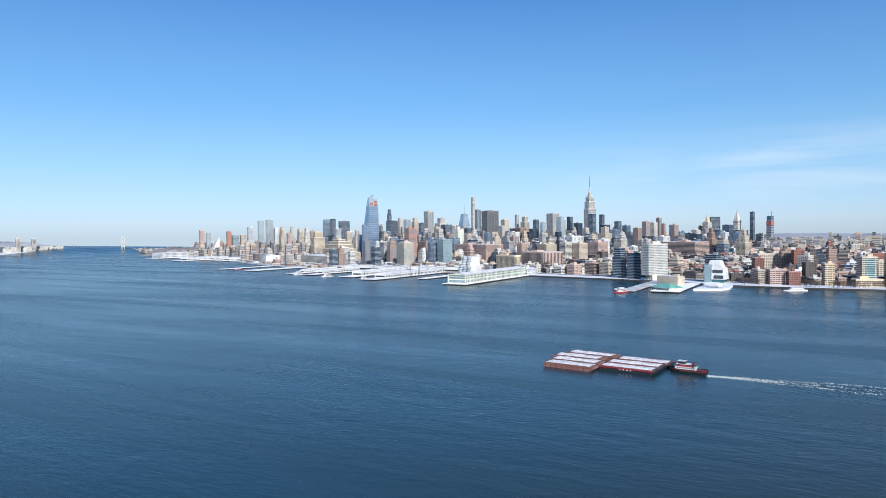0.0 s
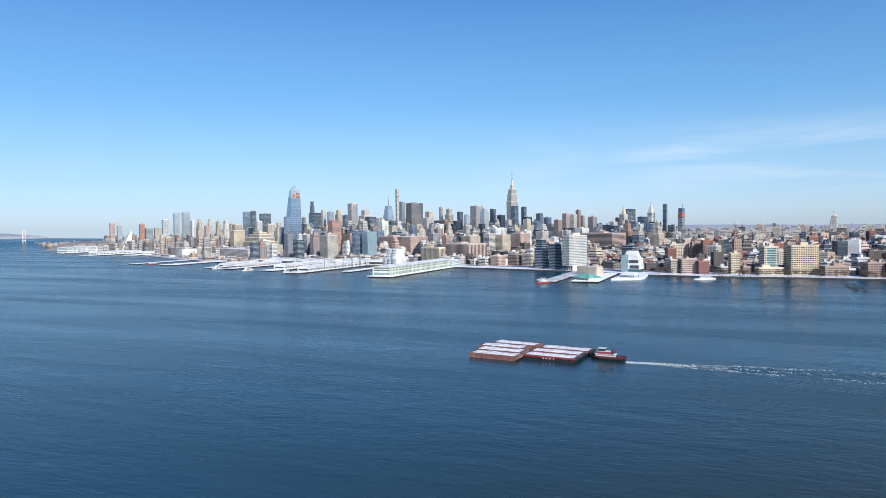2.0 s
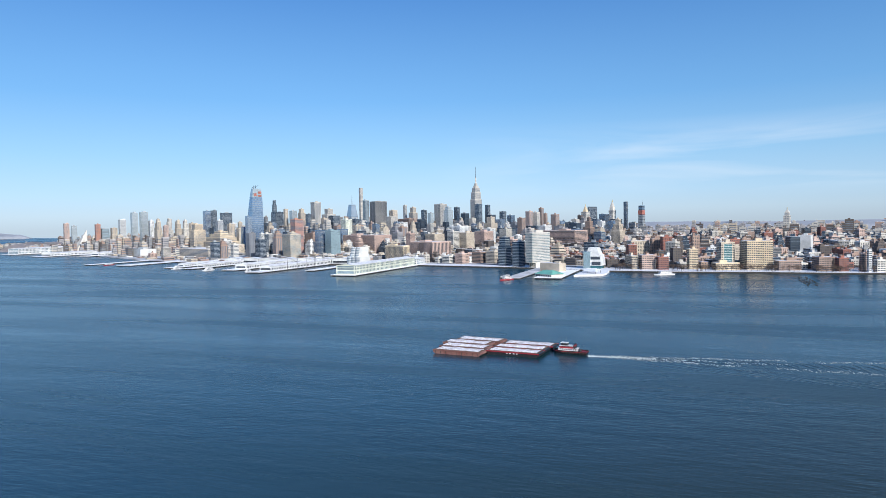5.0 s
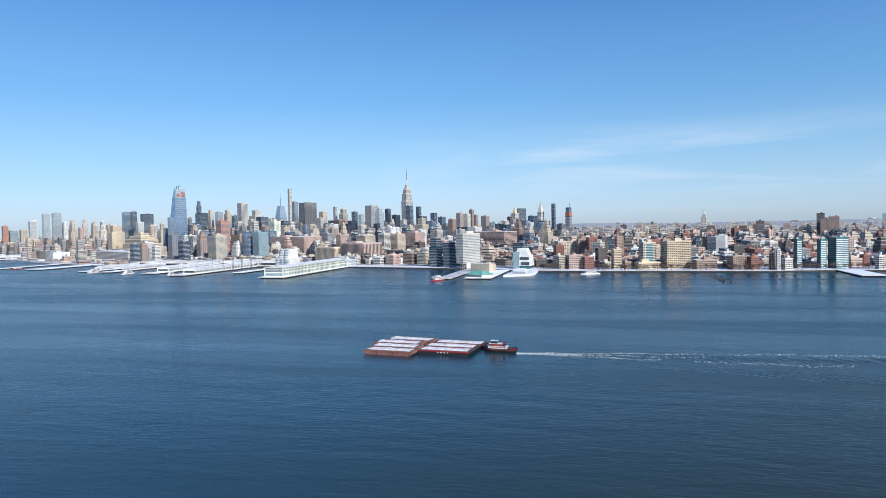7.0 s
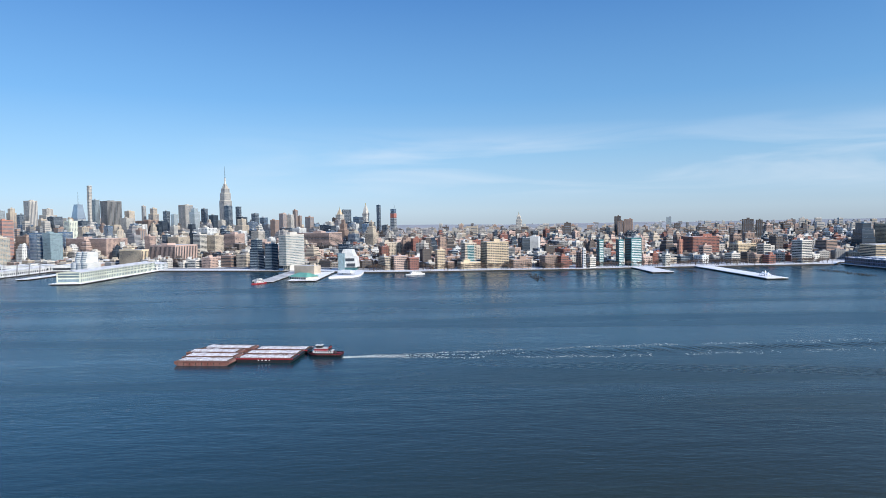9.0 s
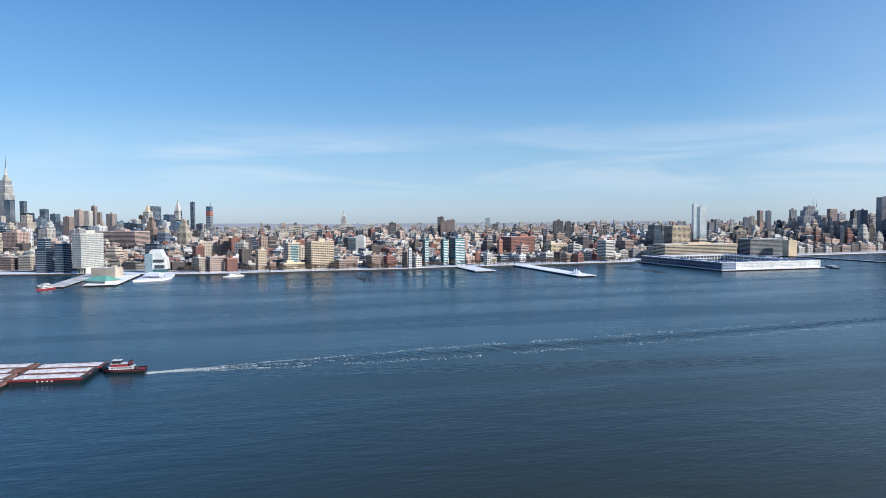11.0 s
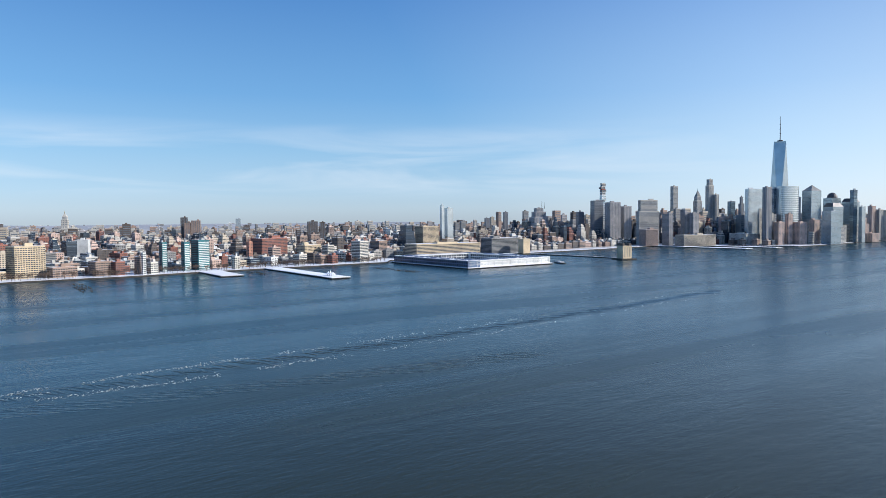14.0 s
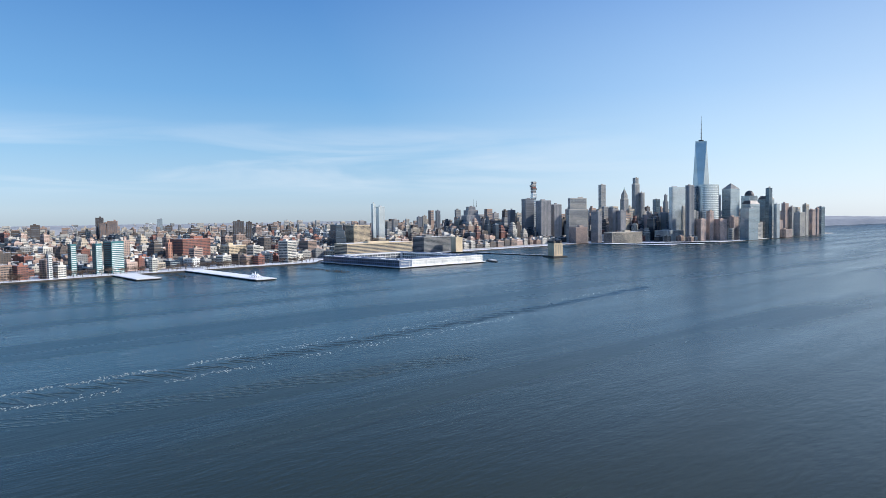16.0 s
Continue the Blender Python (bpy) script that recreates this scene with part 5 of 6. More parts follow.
# ---- piers ----
def pier(name, label, x0, x1, y0, y1, deck=3.0, snow=True, step=11):
    """A deck on rows of timber piles, with an added dark block filling the space below."""
    ob = thing(name, label, "pier", (x0 + x1) / 2, (y0 + y1) / 2, 0)
    hx, hy_ = (x1 - x0) / 2, (y1 - y0) / 2
    s = Shape()
    s.box(-hx, hx, -hy_, hy_, deck - 1.0, deck, bottom=True)
    part("deck", s, M_DECK, ob)
    if snow:
        s = Shape()
        s.box(-hx + 0.8, hx - 0.8, -hy_ + 0.8, hy_ - 0.8, deck, deck + 0.25)
        part("snow_cover", s, M_SNOWGROUND, ob, "white snow cover")
    s = Shape()
    for x in np.arange(-hx + 1, hx, step):
        for y in (-hy_ + 0.8, hy_ - 0.8):
            s.tube(x, y, -4, deck - 0.8, 0.45, n=5)
    for y in np.arange(-hy_ + 2, hy_, step * 0.6):
        s.tube(-hx + 0.8, y, -4, deck - 0.8, 0.45, n=5)
    # added solid block inside the piles makes the space under the deck dark
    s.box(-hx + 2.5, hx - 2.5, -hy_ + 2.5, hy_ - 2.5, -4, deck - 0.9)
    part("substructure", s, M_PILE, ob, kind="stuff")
    return ob


def shed(name, label, x, y, length, width, h, turn=0, wall="white", base=3.3, ridge=3.0, bays=True):
    """A long pier shed: walls, shallow gable roof with snow, door bays."""
    ob = thing(name, label, "shed", x, y, base, turn)
    FOOTPRINTS.append((x, y, 20, 20, 0))
    a, b2 = length / 2, width / 2
    s = Shape()
    s.box(-a, a, -b2, b2, 0, h, top=False)
    for q in (-a, a):
        s.face((q, -b2, h), (q, b2, h), (q, 0, h + ridge))
    part("wall", s, WALL[wall], ob)
    s = Shape()
    for sg in (-1, 1):
        s.face((-a - 1, sg * (b2 + 1), h - 0.2), (a + 1, sg * (b2 + 1), h - 0.2), (a + 1, 0, h + ridge + 0.1), (-a - 1, 0, h + ridge + 0.1))
        s.face((-a - 1, sg * (b2 + 1), h - 0.6), (a + 1, sg * (b2 + 1), h - 0.6), (a + 1, sg * (b2 + 1), h - 0.2), (-a - 1, sg * (b2 + 1), h - 0.2))
    part("roof", s, M_SNOW, ob, "snow-covered gable roof")
    if bays:
        p = Shape()
        n = int(length / 7)
        for r, (lo, hi) in enumerate(((0.10, 0.36), (0.52, 0.68), (0.76, 0.92)) if h > 14 else ((0.15, 0.55),)):
            for i in range(n):
                x0 = -a + (i + 0.25) * length / n
                x1 = x0 + 0.5 * length / n
                for sg in (-1, 1):
                    y_ = sg * (b2 + 0.15)
                    p.face((x0, y_, h * lo), (x1, y_, h * lo), (x1, y_, h * hi), (x0, y_, h * hi))
            p.face((-a - 0.15, b2 - 3, h * lo), (-a - 0.15, -b2 + 3, h * lo), (-a - 0.15, -b2 + 3, h * hi), (-a - 0.15, b2 - 3, h * hi))
        part("opening_grid", p, M_WINDOW_LIGHT if h > 14 else M_WINDOW, ob, kind="stuff")
    return ob


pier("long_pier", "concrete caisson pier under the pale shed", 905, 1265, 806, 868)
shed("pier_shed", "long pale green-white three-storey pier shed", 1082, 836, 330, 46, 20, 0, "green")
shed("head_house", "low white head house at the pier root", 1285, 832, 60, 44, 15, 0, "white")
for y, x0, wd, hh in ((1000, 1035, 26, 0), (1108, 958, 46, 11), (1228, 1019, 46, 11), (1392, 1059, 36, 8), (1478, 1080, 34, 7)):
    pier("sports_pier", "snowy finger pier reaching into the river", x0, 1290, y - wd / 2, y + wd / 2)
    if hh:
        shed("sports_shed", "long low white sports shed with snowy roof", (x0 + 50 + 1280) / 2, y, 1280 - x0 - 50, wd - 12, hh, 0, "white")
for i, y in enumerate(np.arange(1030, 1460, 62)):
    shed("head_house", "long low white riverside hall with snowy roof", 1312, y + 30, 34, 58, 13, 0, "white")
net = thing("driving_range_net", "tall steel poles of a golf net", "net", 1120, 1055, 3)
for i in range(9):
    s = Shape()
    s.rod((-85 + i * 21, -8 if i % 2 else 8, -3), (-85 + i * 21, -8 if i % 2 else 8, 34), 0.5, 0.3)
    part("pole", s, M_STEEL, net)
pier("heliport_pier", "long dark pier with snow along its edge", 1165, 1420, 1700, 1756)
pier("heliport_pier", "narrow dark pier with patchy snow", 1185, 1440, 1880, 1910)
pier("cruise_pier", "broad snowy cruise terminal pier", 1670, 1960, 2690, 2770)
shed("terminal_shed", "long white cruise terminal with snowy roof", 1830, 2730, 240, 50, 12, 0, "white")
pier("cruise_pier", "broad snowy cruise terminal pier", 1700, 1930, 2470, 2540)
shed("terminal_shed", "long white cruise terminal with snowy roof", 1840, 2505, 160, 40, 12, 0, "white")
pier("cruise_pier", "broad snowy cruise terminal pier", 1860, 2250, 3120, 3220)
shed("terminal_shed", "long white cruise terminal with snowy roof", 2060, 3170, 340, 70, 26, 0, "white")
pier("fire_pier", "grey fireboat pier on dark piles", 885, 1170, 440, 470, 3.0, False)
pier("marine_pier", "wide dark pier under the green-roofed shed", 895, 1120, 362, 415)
gs = thing("green_roofed_shed", "open pier shed with green copper hip roof", "shed", 932, 392, 3.2, -36)
gs.scale = (0.72, 0.72, 0.9)
s = Shape()
s.box(-22, 22, -32, 32, 0, 5.5)
part("wall", s, WALL["pale"], gs)
s = Shape()
s.prism(ring_box(70, 48), 5.5, 13, ring_box(34, 8))
part("roof", s, M_COPPER, gs, "green copper hip roof")
s = Shape()
for i in range(9):
    for x_ in (-22.2,):
        s.box(x_ - 0.1, x_, -30 + i * 7, -26 + i * 7, 0.5, 4)
part("opening_grid", s, M_WINDOW, gs, kind="stuff")
s = Shape()
s.prism([(1102, 296), (1120, 345), (965, 350), (985, 302), (1014, 293)], -3, 3.4)
solid("play_pier", s, M_SNOWGROUND, "snowy playground pier with rounded edge", "pier")
for x_, y_ in ((1015, 322), (1050, 326)):
    tt = thing("canopy_tent", "white peaked canvas canopy on the snowy pier", "tent", x_, y_, 3.4, -25, "pier canopies")
    s = Shape()
    s.prism(ring_box(34, 22), 4, 8, ring_box(20, 1))
    part("canopy", s, M_AWNING, tt)
    for px_, py_ in ((-9, -15), (9, -15), (9, 15), (-9, 15)):
        s = Shape()
        s.rod((px_, py_, 0), (px_, py_, 4.2), 0.3)
        part("post", s, M_STEEL, tt)
pier("lawn_pier", "short snow-covered lawn pier", 968, 1125, -336, -292)
pier("promenade_pier", "long snow-covered promenade pier with dark edges", 790, 1118, -470, -432)
tp = thing("peaked_tent", "white tensile tent with pointed peaks", "tent", 835, -452, 3.3)
tp.scale = (0.6, 0.6, 0.75)
for ox in (-16, 0, 16):
    s = Shape()
    s.prism(ring_box(16, 16), 4, 6.5, ring_box(5, 5))
    s.prism(ring_box(5, 5), 6.5, 14 if ox == 0 else 10, ring_box(0.4, 0.4))
    me = part("canopy", s, M_AWNING, tp)
    me.location.x = ox
    for px_ in (-7, 7):
        s = Shape()
        s.rod((ox + px_, -7, 0), (ox + px_, -7, 4), 0.25)
        s.rod((ox + px_, 7, 0), (ox + px_, 7, 4), 0.25)
        part("post_pair", s, M_STEEL, tp)
for cx, cy, n, spread in ((920, -54, 120, 85), (1010, -380, 60, 50), (905, -640, 110, 80)):
    s = Shape()
    rp = random.Random(cx)
    for i in range(n):
        x_, y_ = cx + rp.uniform(-spread, spread), cy + rp.choice((-9, -3, 3, 9)) + rp.uniform(-1, 1)
        s.tube(x_, y_, -4, rp.uniform(0.6, 2.4), 0.55, n=5)
    solid("old_piles", s, M_PILE, "rows of rotted timber piles from a lost pier", "piles", kind="stuff")

# square pier building round a courtyard
pier("square_pier", "huge square concrete pier on piles", 815, 1130, -1014, -762)
sq = thing("square_pier_building", "huge square two-storey pier building with snowy roof and courtyard", "building", 970, -888, 3.3)
FOOTPRINTS.append((970, -888, 150, 124, 0))
for nm, x0, x1, y0, y1 in (("north_wing", -148, 148, 88, 122), ("south_wing", -148, 148, -122, -88), ("west_wing", -148, -112, -88, 88), ("east_wing", 112, 148, -88, 88)):
    s = Shape()
    s.box(x0, x1, y0, y1, 0, 14, top=False)
    # north wing is navy instead of white: its shade is put into the colour
    wing = part(nm, s, M_NAVY if nm == "north_wing" else WALL["white"], sq)
    s = Shape()
    s.box(x0, x1, y0, y1, 14, 14.5)
    part("roof", s, M_SNOW, wing, "snow-covered parking roof")
    p = Shape()
    inner = {"north_wing": ("y", 87.8, 108), "south_wing": ("y", -87.8, 108), "east_wing": ("x", 111.8, 84), "west_wing": ("x", -111.8, 84)}[nm]
    for lo, hi in ((0.8, 5.8), (7.4, 12.6)):
        for a in np.arange(-inner[2], inner[2] - 6, 8.0):
            if inner[0] == "y":
                p.face((a, inner[1], lo), (a + 6.4, inner[1], lo), (a + 6.4, inner[1], hi), (a, inner[1], hi))
            else:
                p.face((inner[1], a, lo), (inner[1], a + 6.4, lo), (inner[1], a + 6.4, hi), (inner[1], a, hi))
    part("courtyard_opening_grid", p, M_WINDOW, wing, kind="stuff")
    p = Shape()
    if nm == "west_wing":
        for i in range(30):
            a = -118 + i * 7.9
            for lo, hi in ((4.4, 5.6), (6.9, 7.7), (10.6, 11.8)):
                p.face((-148.2, a + 6.6, lo), (-148.2, a, lo), (-148.2, a, hi), (-148.2, a + 6.6, hi))
            if i % 3 == 0:
                p.face((-148.2, a + 1.2, 1.0), (-148.2, a, 1.0), (-148.2, a, 12.0), (-148.2, a + 1.2, 12.0))
        part("opening_grid", p, M_MULLION, wing, kind="stuff")
    if nm == "north_wing":
        for i in range(37):
            a = -147 + i * 8
            for lo, hi in ((1.5, 6), (8, 12.5)):
                p.face((a + 5.5, 122.2, lo), (a, 122.2, lo), (a, 122.2, hi), (a + 5.5, 122.2, hi))
        part("opening_grid", p, M_WINDOW, wing, kind="stuff")
s = Shape()
s.box(-108, 108, -84, 84, 0, 0.5)
part("playing_field", s, M_TAR, sq, "dark courtyard playing field with patchy snow")
cars = Shape()
rp = random.Random(8)
for i in range(420):
    x_, y_ = rp.choice(((rp.uniform(-144, 144), rp.uniform(92, 118)), (rp.uniform(-144, -116), rp.uniform(-85, 85)), (rp.uniform(-144, 144), rp.uniform(-118, -92))))
    cars.box(970 + x_ - 2.2, 970 + x_ + 2.2, -888 + y_ - 1, -888 + y_ + 1, 17.8, 19.2)
solid("parked_cars", cars, M_NAVY, "many parked cars on the snowy roof", "cars", kind="stuff")

# tunnel ventilation tower out in the river
vt = thing("ventilation_tower", "tan brick tunnel ventilation tower standing in the river", "tower", 815, -1268, 0, -14)
s = Shape()
s.prism(ring_box(44, 44), -4, 3.5)
part("footing", s, M_STONEWALL, vt)
s = Shape()
s.prism(ring_box(27, 26), 3.5, 36)
part("shaft", s, WALL["yellow"], vt)
for i, a in enumerate((-10, 10)):
    s = Shape()
    s.box(-11, 11, a - 3, a + 3, 36, 42)
    part("louvre_head", s, WALL["dark"], vt)
s = Shape()
for a in (-8, 0, 8):
    s.box(-13.3, -13, a - 1.6, a + 1.6, 8, 32)
part("louvres", s, WALL["beige"], vt, kind="stuff")
pier("causeway", "narrow causeway to the ventilation tower", 835, 1205, -1292, -1285, 3, False, 14)
pier("river_pier", "snowy recreation pier with dark piles", 895, 1275, -2030, -1988)
pier("river_pier", "snowy recreation pier with dark piles", 868, 1262, -2172, -2128)
pier("ferry_pier", "ferry landing with white canopy roofs", 900, 975, -3020, -2930)
for y_ in (-2950, -2975, -3000):
    tt = thing("canopy_tent", "white peaked canvas canopy at the ferry landing", "tent", 925, y_, 3.3, 0, "ferry canopies")
    s = Shape()
    s.prism(ring_box(22, 30), 5, 12, ring_box(10, 3))
    part("canopy", s, M_AWNING, tt)
    s = Shape()
    s.rod((0, 0, 0), (0, 0, 6), 0.6)
    part("post", s, M_STEEL, tt)


# ---- vessels ----
def hull_ring(length, beam, bow=0.22, k=1.0):
    """Plan of a hull, bow towards +y."""
    a, b2 = length / 2, beam / 2 * k
    return [(-b2, -a), (b2, -a), (b2, a - length * bow), (b2 * 0.7, a - length * bow * 0.4), (0, a), (-b2 * 0.7, a - length * bow * 0.4), (-b2, a - length * bow)]


def boat(name, label, x, y, length, beam, turn, hull, decks=1):
    ob = thing(name, label, "boat", x, y, 0, turn)
    s = Shape()
    s.prism([(p * 0.9, q) for p, q in hull_ring(length, beam)], -0.8, 2.2, hull_ring(length, beam))
    part("hull", s, hull, ob)
    for i in range(decks):
        k = 0.72 - 0.16 * i
        s = Shape()
        s.box(-beam * 0.38, beam * 0.38, -length * 0.36 * k / 0.72, length * 0.24 * k / 0.72, 2.2 + 2.6 * i, 4.8 + 2.6 * i)
        cabin = part("cabin", s, M_WHITEPAINT, ob, "white cabin")
        s = Shape()
        s.box(-beam * 0.38 - 0.05, beam * 0.38 + 0.05, -length * 0.33 * k / 0.72, length * 0.22 * k / 0.72, 3.3 + 2.6 * i, 4.2 + 2.6 * i, False)
        part("cabin_window", s, M_WINDOW, cabin)
    s = Shape()
    s.rod((0, 0, 2.2 + 2.6 * decks), (0, -0.5, 7 + 2.6 * decks), 0.18, 0.1)
    part("mast", s, M_STEEL, ob)
    return ob


boat("fireboat", "moored red and white fireboat beside the pier", 868, 462, 32, 8, 55, M_REDPAINT, 3)
boat("workboat", "small dark workboat moored at the pier", 905, 480, 16, 5, 80, M_BLACKPAINT, 1)
boat("ferry", "white passenger ferry at the seawall", 1030, 182, 42, 10, 28, M_WHITEPAINT, 2)
boat("barge_boat", "dark flat ferry moored at the square pier", 824, -1046, 62, 14, 62, M_BLACKPAINT, 1)
boat("yacht", "small white yacht at the sports piers", 1010, 1160, 26, 7, -80, M_WHITEPAINT, 2)
boat("yacht", "large white dinner yacht at the sports piers", 1035, 1300, 46, 10, -85, M_WHITEPAINT, 3)
boat("yacht", "large white dinner yacht at the sports piers", 1075, 1440, 40, 10, -85, M_WHITEPAINT, 3)
boat("lightship", "red and white museum ship beside a pier", 1215, 1835, 46, 9, -80, M_REDPAINT, 1)
boat("motorboat", "small white boat out on the river", 1750, 3900, 16, 5, -10, M_WHITEPAINT, 1)
boat("motorboat", "small white boat far up the river", 2700, 5200, 20, 6, -10, M_WHITEPAINT, 1)

# scows pushed by the tug
TOW = -6.5


def scow(x, y, hull_mat, label, seed, L=46.0):
    """A deck scow: raked hull, gunwale, hopper walls with snow heaped in two lanes."""
    ob = thing("scow_barge", label, "barge", x, y, 0, TOW, "scow barges in the tow")
    B, H = 16.2, 3.1
    rp = random.Random(seed)
    s = Shape()
    prof = [(-L / 2 + 3, -0.6), (L / 2 - 3, -0.6), (L / 2, 1.6), (L / 2, H), (-L / 2, H), (-L / 2, 1.6)]
    k = len(s.v)
    for sx in (-B / 2, B / 2):
        s.v += [(sx, y_, z_) for y_, z_ in prof]
    s.f += [tuple(range(k, k + 6)), tuple(range(k + 11, k + 5, -1))] + [(k + i, k + 6 + i, k + 6 + (i + 1) % 6, k + (i + 1) % 6) for i in range(6)]
    hull = part("hull", s, hull_mat, ob)
    for sx in (-1, 1):
        s = Shape()
        s.box(sx * B / 2 - 0.35, sx * B / 2 + 0.35, -L / 2, L / 2, H - 0.5, H + 0.35)
        part("rub_rail", s, M_REDPAINT if hull_mat is M_BLACKPAINT else M_RUST, hull)
        for i in range(9):
            s = Shape()
            yy = -L / 2 + 2.5 + i * (L - 5) / 8
            s.box(sx * (B / 2 + 0.05) - 0.15, sx * (B / 2 + 0.05) + 0.15, yy - 0.2, yy + 0.2, 0.3, H - 0.5)
            part("fender", s, M_PILE, hull)
    # hopper coaming
    hx, hy2 = B / 2 - 1.0, L / 2 - 2.2
    for x0, x1, y0, y1 in ((-hx, -hx + 0.4, -hy2, hy2), (hx - 0.4, hx, -hy2, hy2), (-hx + 0.4, hx - 0.4, -hy2, -hy2 + 0.4), (-hx + 0.4, hx - 0.4, hy2 - 0.4, hy2)):
        s = Shape()
        s.box(x0, x1, y0, y1, H, H + 0.7)
        part("coaming", s, M_TANK, ob, "dark rusty hopper coaming")
    # snow load, heaped and uneven
    s = Shape()
    nx, ny_ = 8, 26
    grid = [[(-hx + 0.4 + (2 * hx - 0.8) * i / nx, -hy2 + 0.4 + (2 * hy2 - 0.8) * j / ny_) for i in range(nx + 1)] for j in range(ny_ + 1)]
    hz = [[H + 0.45 + 0.4 * math.sin(math.pi * i / nx) + 0.5 * noise.noise((p[0] * 0.25 + seed, p[1] * 0.15, seed)) + rp.uniform(0, 0.15) for i, p in enumerate(row)] for row in grid]
    for j in range(ny_):
        for i in range(nx):
            s.face((*grid[j][i], hz[j][i]), (*grid[j][i + 1], hz[j][i + 1]), (*grid[j + 1][i + 1], hz[j + 1][i + 1]), (*grid[j + 1][i], hz[j + 1][i]))
    part("snow_load", s, M_LOAD, ob, "white snow lying on the load")
    for x0, x1 in ((-B / 2 + 0.4, -hx - 0.1), (hx + 0.1, B / 2 - 0.4)):
        s = Shape()
        s.box(x0, x1, -L / 2 + 0.5, L / 2 - 0.5, H, H + 0.08)
        part("side_deck", s, M_SNOW, ob)
    for yy in (-L / 2 + 1.4, L / 2 - 1.4):
        for xx in (-B / 2 + 1.2, B / 2 - 1.2):
            s = Shape()
            s.tube(xx, yy, H, H + 0.9, 0.3, n=8)
            s.tube(xx, yy, H + 0.9, H + 1.05, 0.42, n=8)
            part("bollard", s, M_STEEL, ob)
    for i, yy in enumerate((-4.5, -1.5, 1.5, 4.5) if hull_mat is M_BLACKPAINT else ()):
        s = Shape()
        s.box(-B / 2 - 0.12, -B / 2 - 0.06, yy - 0.7, yy + 0.7, 1.7, 2.5)
        part("marking_bar", s, M_WHITEPAINT, hull)
    return ob


ct, st = math.cos(radians(TOW)), math.sin(radians(TOW))


def tow_place(u, v):
    """u metres to the tow's right and v ahead of the tug's stern."""
    return 180 + u * ct - v * st, 209 + u * st + v * ct


for i, ahead in enumerate((-1.0, 2.0, 7.5, 3.0)):
    scow(*tow_place(-27.5 + i * 17.6, 100.0 + ahead), M_RUST, "rusty red-brown scow barge heaped with snow", 3 + i, 44.0)
for i in range(3):
    scow(*tow_place(-15.0 + i * 17.6, (54.6, 55.6, 54.2)[i]), M_BLACKPAINT, "black-hulled scow barge with red rail and snow", 9 + i)

tug = thing("tugboat", "red, white and black tugboat pushing the scows", "tugboat", *tow_place(5, 14.0), 0, TOW)
tug.scale = (0.95, 0.92, 0.95)
s = Shape()
s.prism([(p * 0.82, q * 0.95) for p, q in hull_ring(31, 10, 0.28)], -1, 2.0, hull_ring(31, 10, 0.28))
hull = part("hull", s, M_BLACKPAINT, tug)
s = Shape()
s.prism(hull_ring(31.3, 10.3, 0.28), 2.25, 2.6)
part("red_rail", s, M_REDPAINT, hull)
s = Shape()
s.prism([(p * 0.98, q * 0.98) for p, q in hull_ring(31, 10, 0.28)], 2.6, 3.3, None, False)
part("bulwark", s, M_BLACKPAINT, hull)
for i, yy in enumerate(np.linspace(-13, 5, 7)):
    for sx in (-1, 1):
        s = Shape()
        s.rod((sx * 5.1, yy, 1.6), (sx * 5.5, yy, 1.6), 0.75, n=8)
        part("tyre_fender", s, M_PILE, hull)
for w_, y0, y1, z0, z1, m_, nm in ((7.4, -7, 10, 2.6, 5.0, M_WHITEPAINT, "deckhouse"), (6.4, -3, 9, 5.0, 7.2, M_REDPAINT, "upper_deckhouse"), (5.0, 2, 8, 7.2, 9.6, M_BLACKPAINT, "wheelhouse")):
    s = Shape()
    s.box(-w_ / 2, w_ / 2, y0, y1, z0, z1)
    house = part(nm, s, m_, tug)
    s = Shape()
    s.box(-w_ / 2 - 0.3, w_ / 2 + 0.3, y0 - 0.3, y1 + 0.3, z1 - 0.25, z1 + 0.06)
    part("roof_edge", s, M_WHITEPAINT, house)
    s = Shape()
    for yy in np.arange(y0 + 0.8, y1 - 1.2, 1.9):
        for sx in (-1, 1):
            x_ = sx * (w_ / 2 + 0.04)
            s.face((x_, yy, z0 + 1.2), (x_, yy + 1.1, z0 + 1.2), (x_, yy + 1.1, z0 + 2.1), (x_, yy, z0 + 2.1))
    part("side_windows", s, M_WINDOW, house, kind="stuff")
for sx in (-2.2, 2.2):
    s = Shape()
    s.tube(sx, -4.5, 5.0, 9.0, 0.9, 0.8, 10)
    st_ = part("funnel", s, M_BLACKPAINT, tug)
    s = Shape()
    s.tube(sx, -4.5, 7.2, 8.0, 0.93, 0.9, 10, False)
    part("funnel_band", s, M_REDPAINT, st_)
s = Shape()
s.rod((0, 4, 9.6), (0, 3.4, 15), 0.22, 0.1)
s.rod((-1.6, 3.8, 12), (1.6, 3.8, 12), 0.1)
part("mast", s, M_STEEL, tug)
s = Shape()
s.tube(0, -9, 2.6, 4.6, 1.3, n=10)
part("towing_winch", s, M_STEEL, tug)

# ---- wake ----
def wake_x(y):
    """The tow's track: a long gentle curve down the river."""
    k = (209 - y) / 900
    return 180 + 22 * k + 42 * k * k


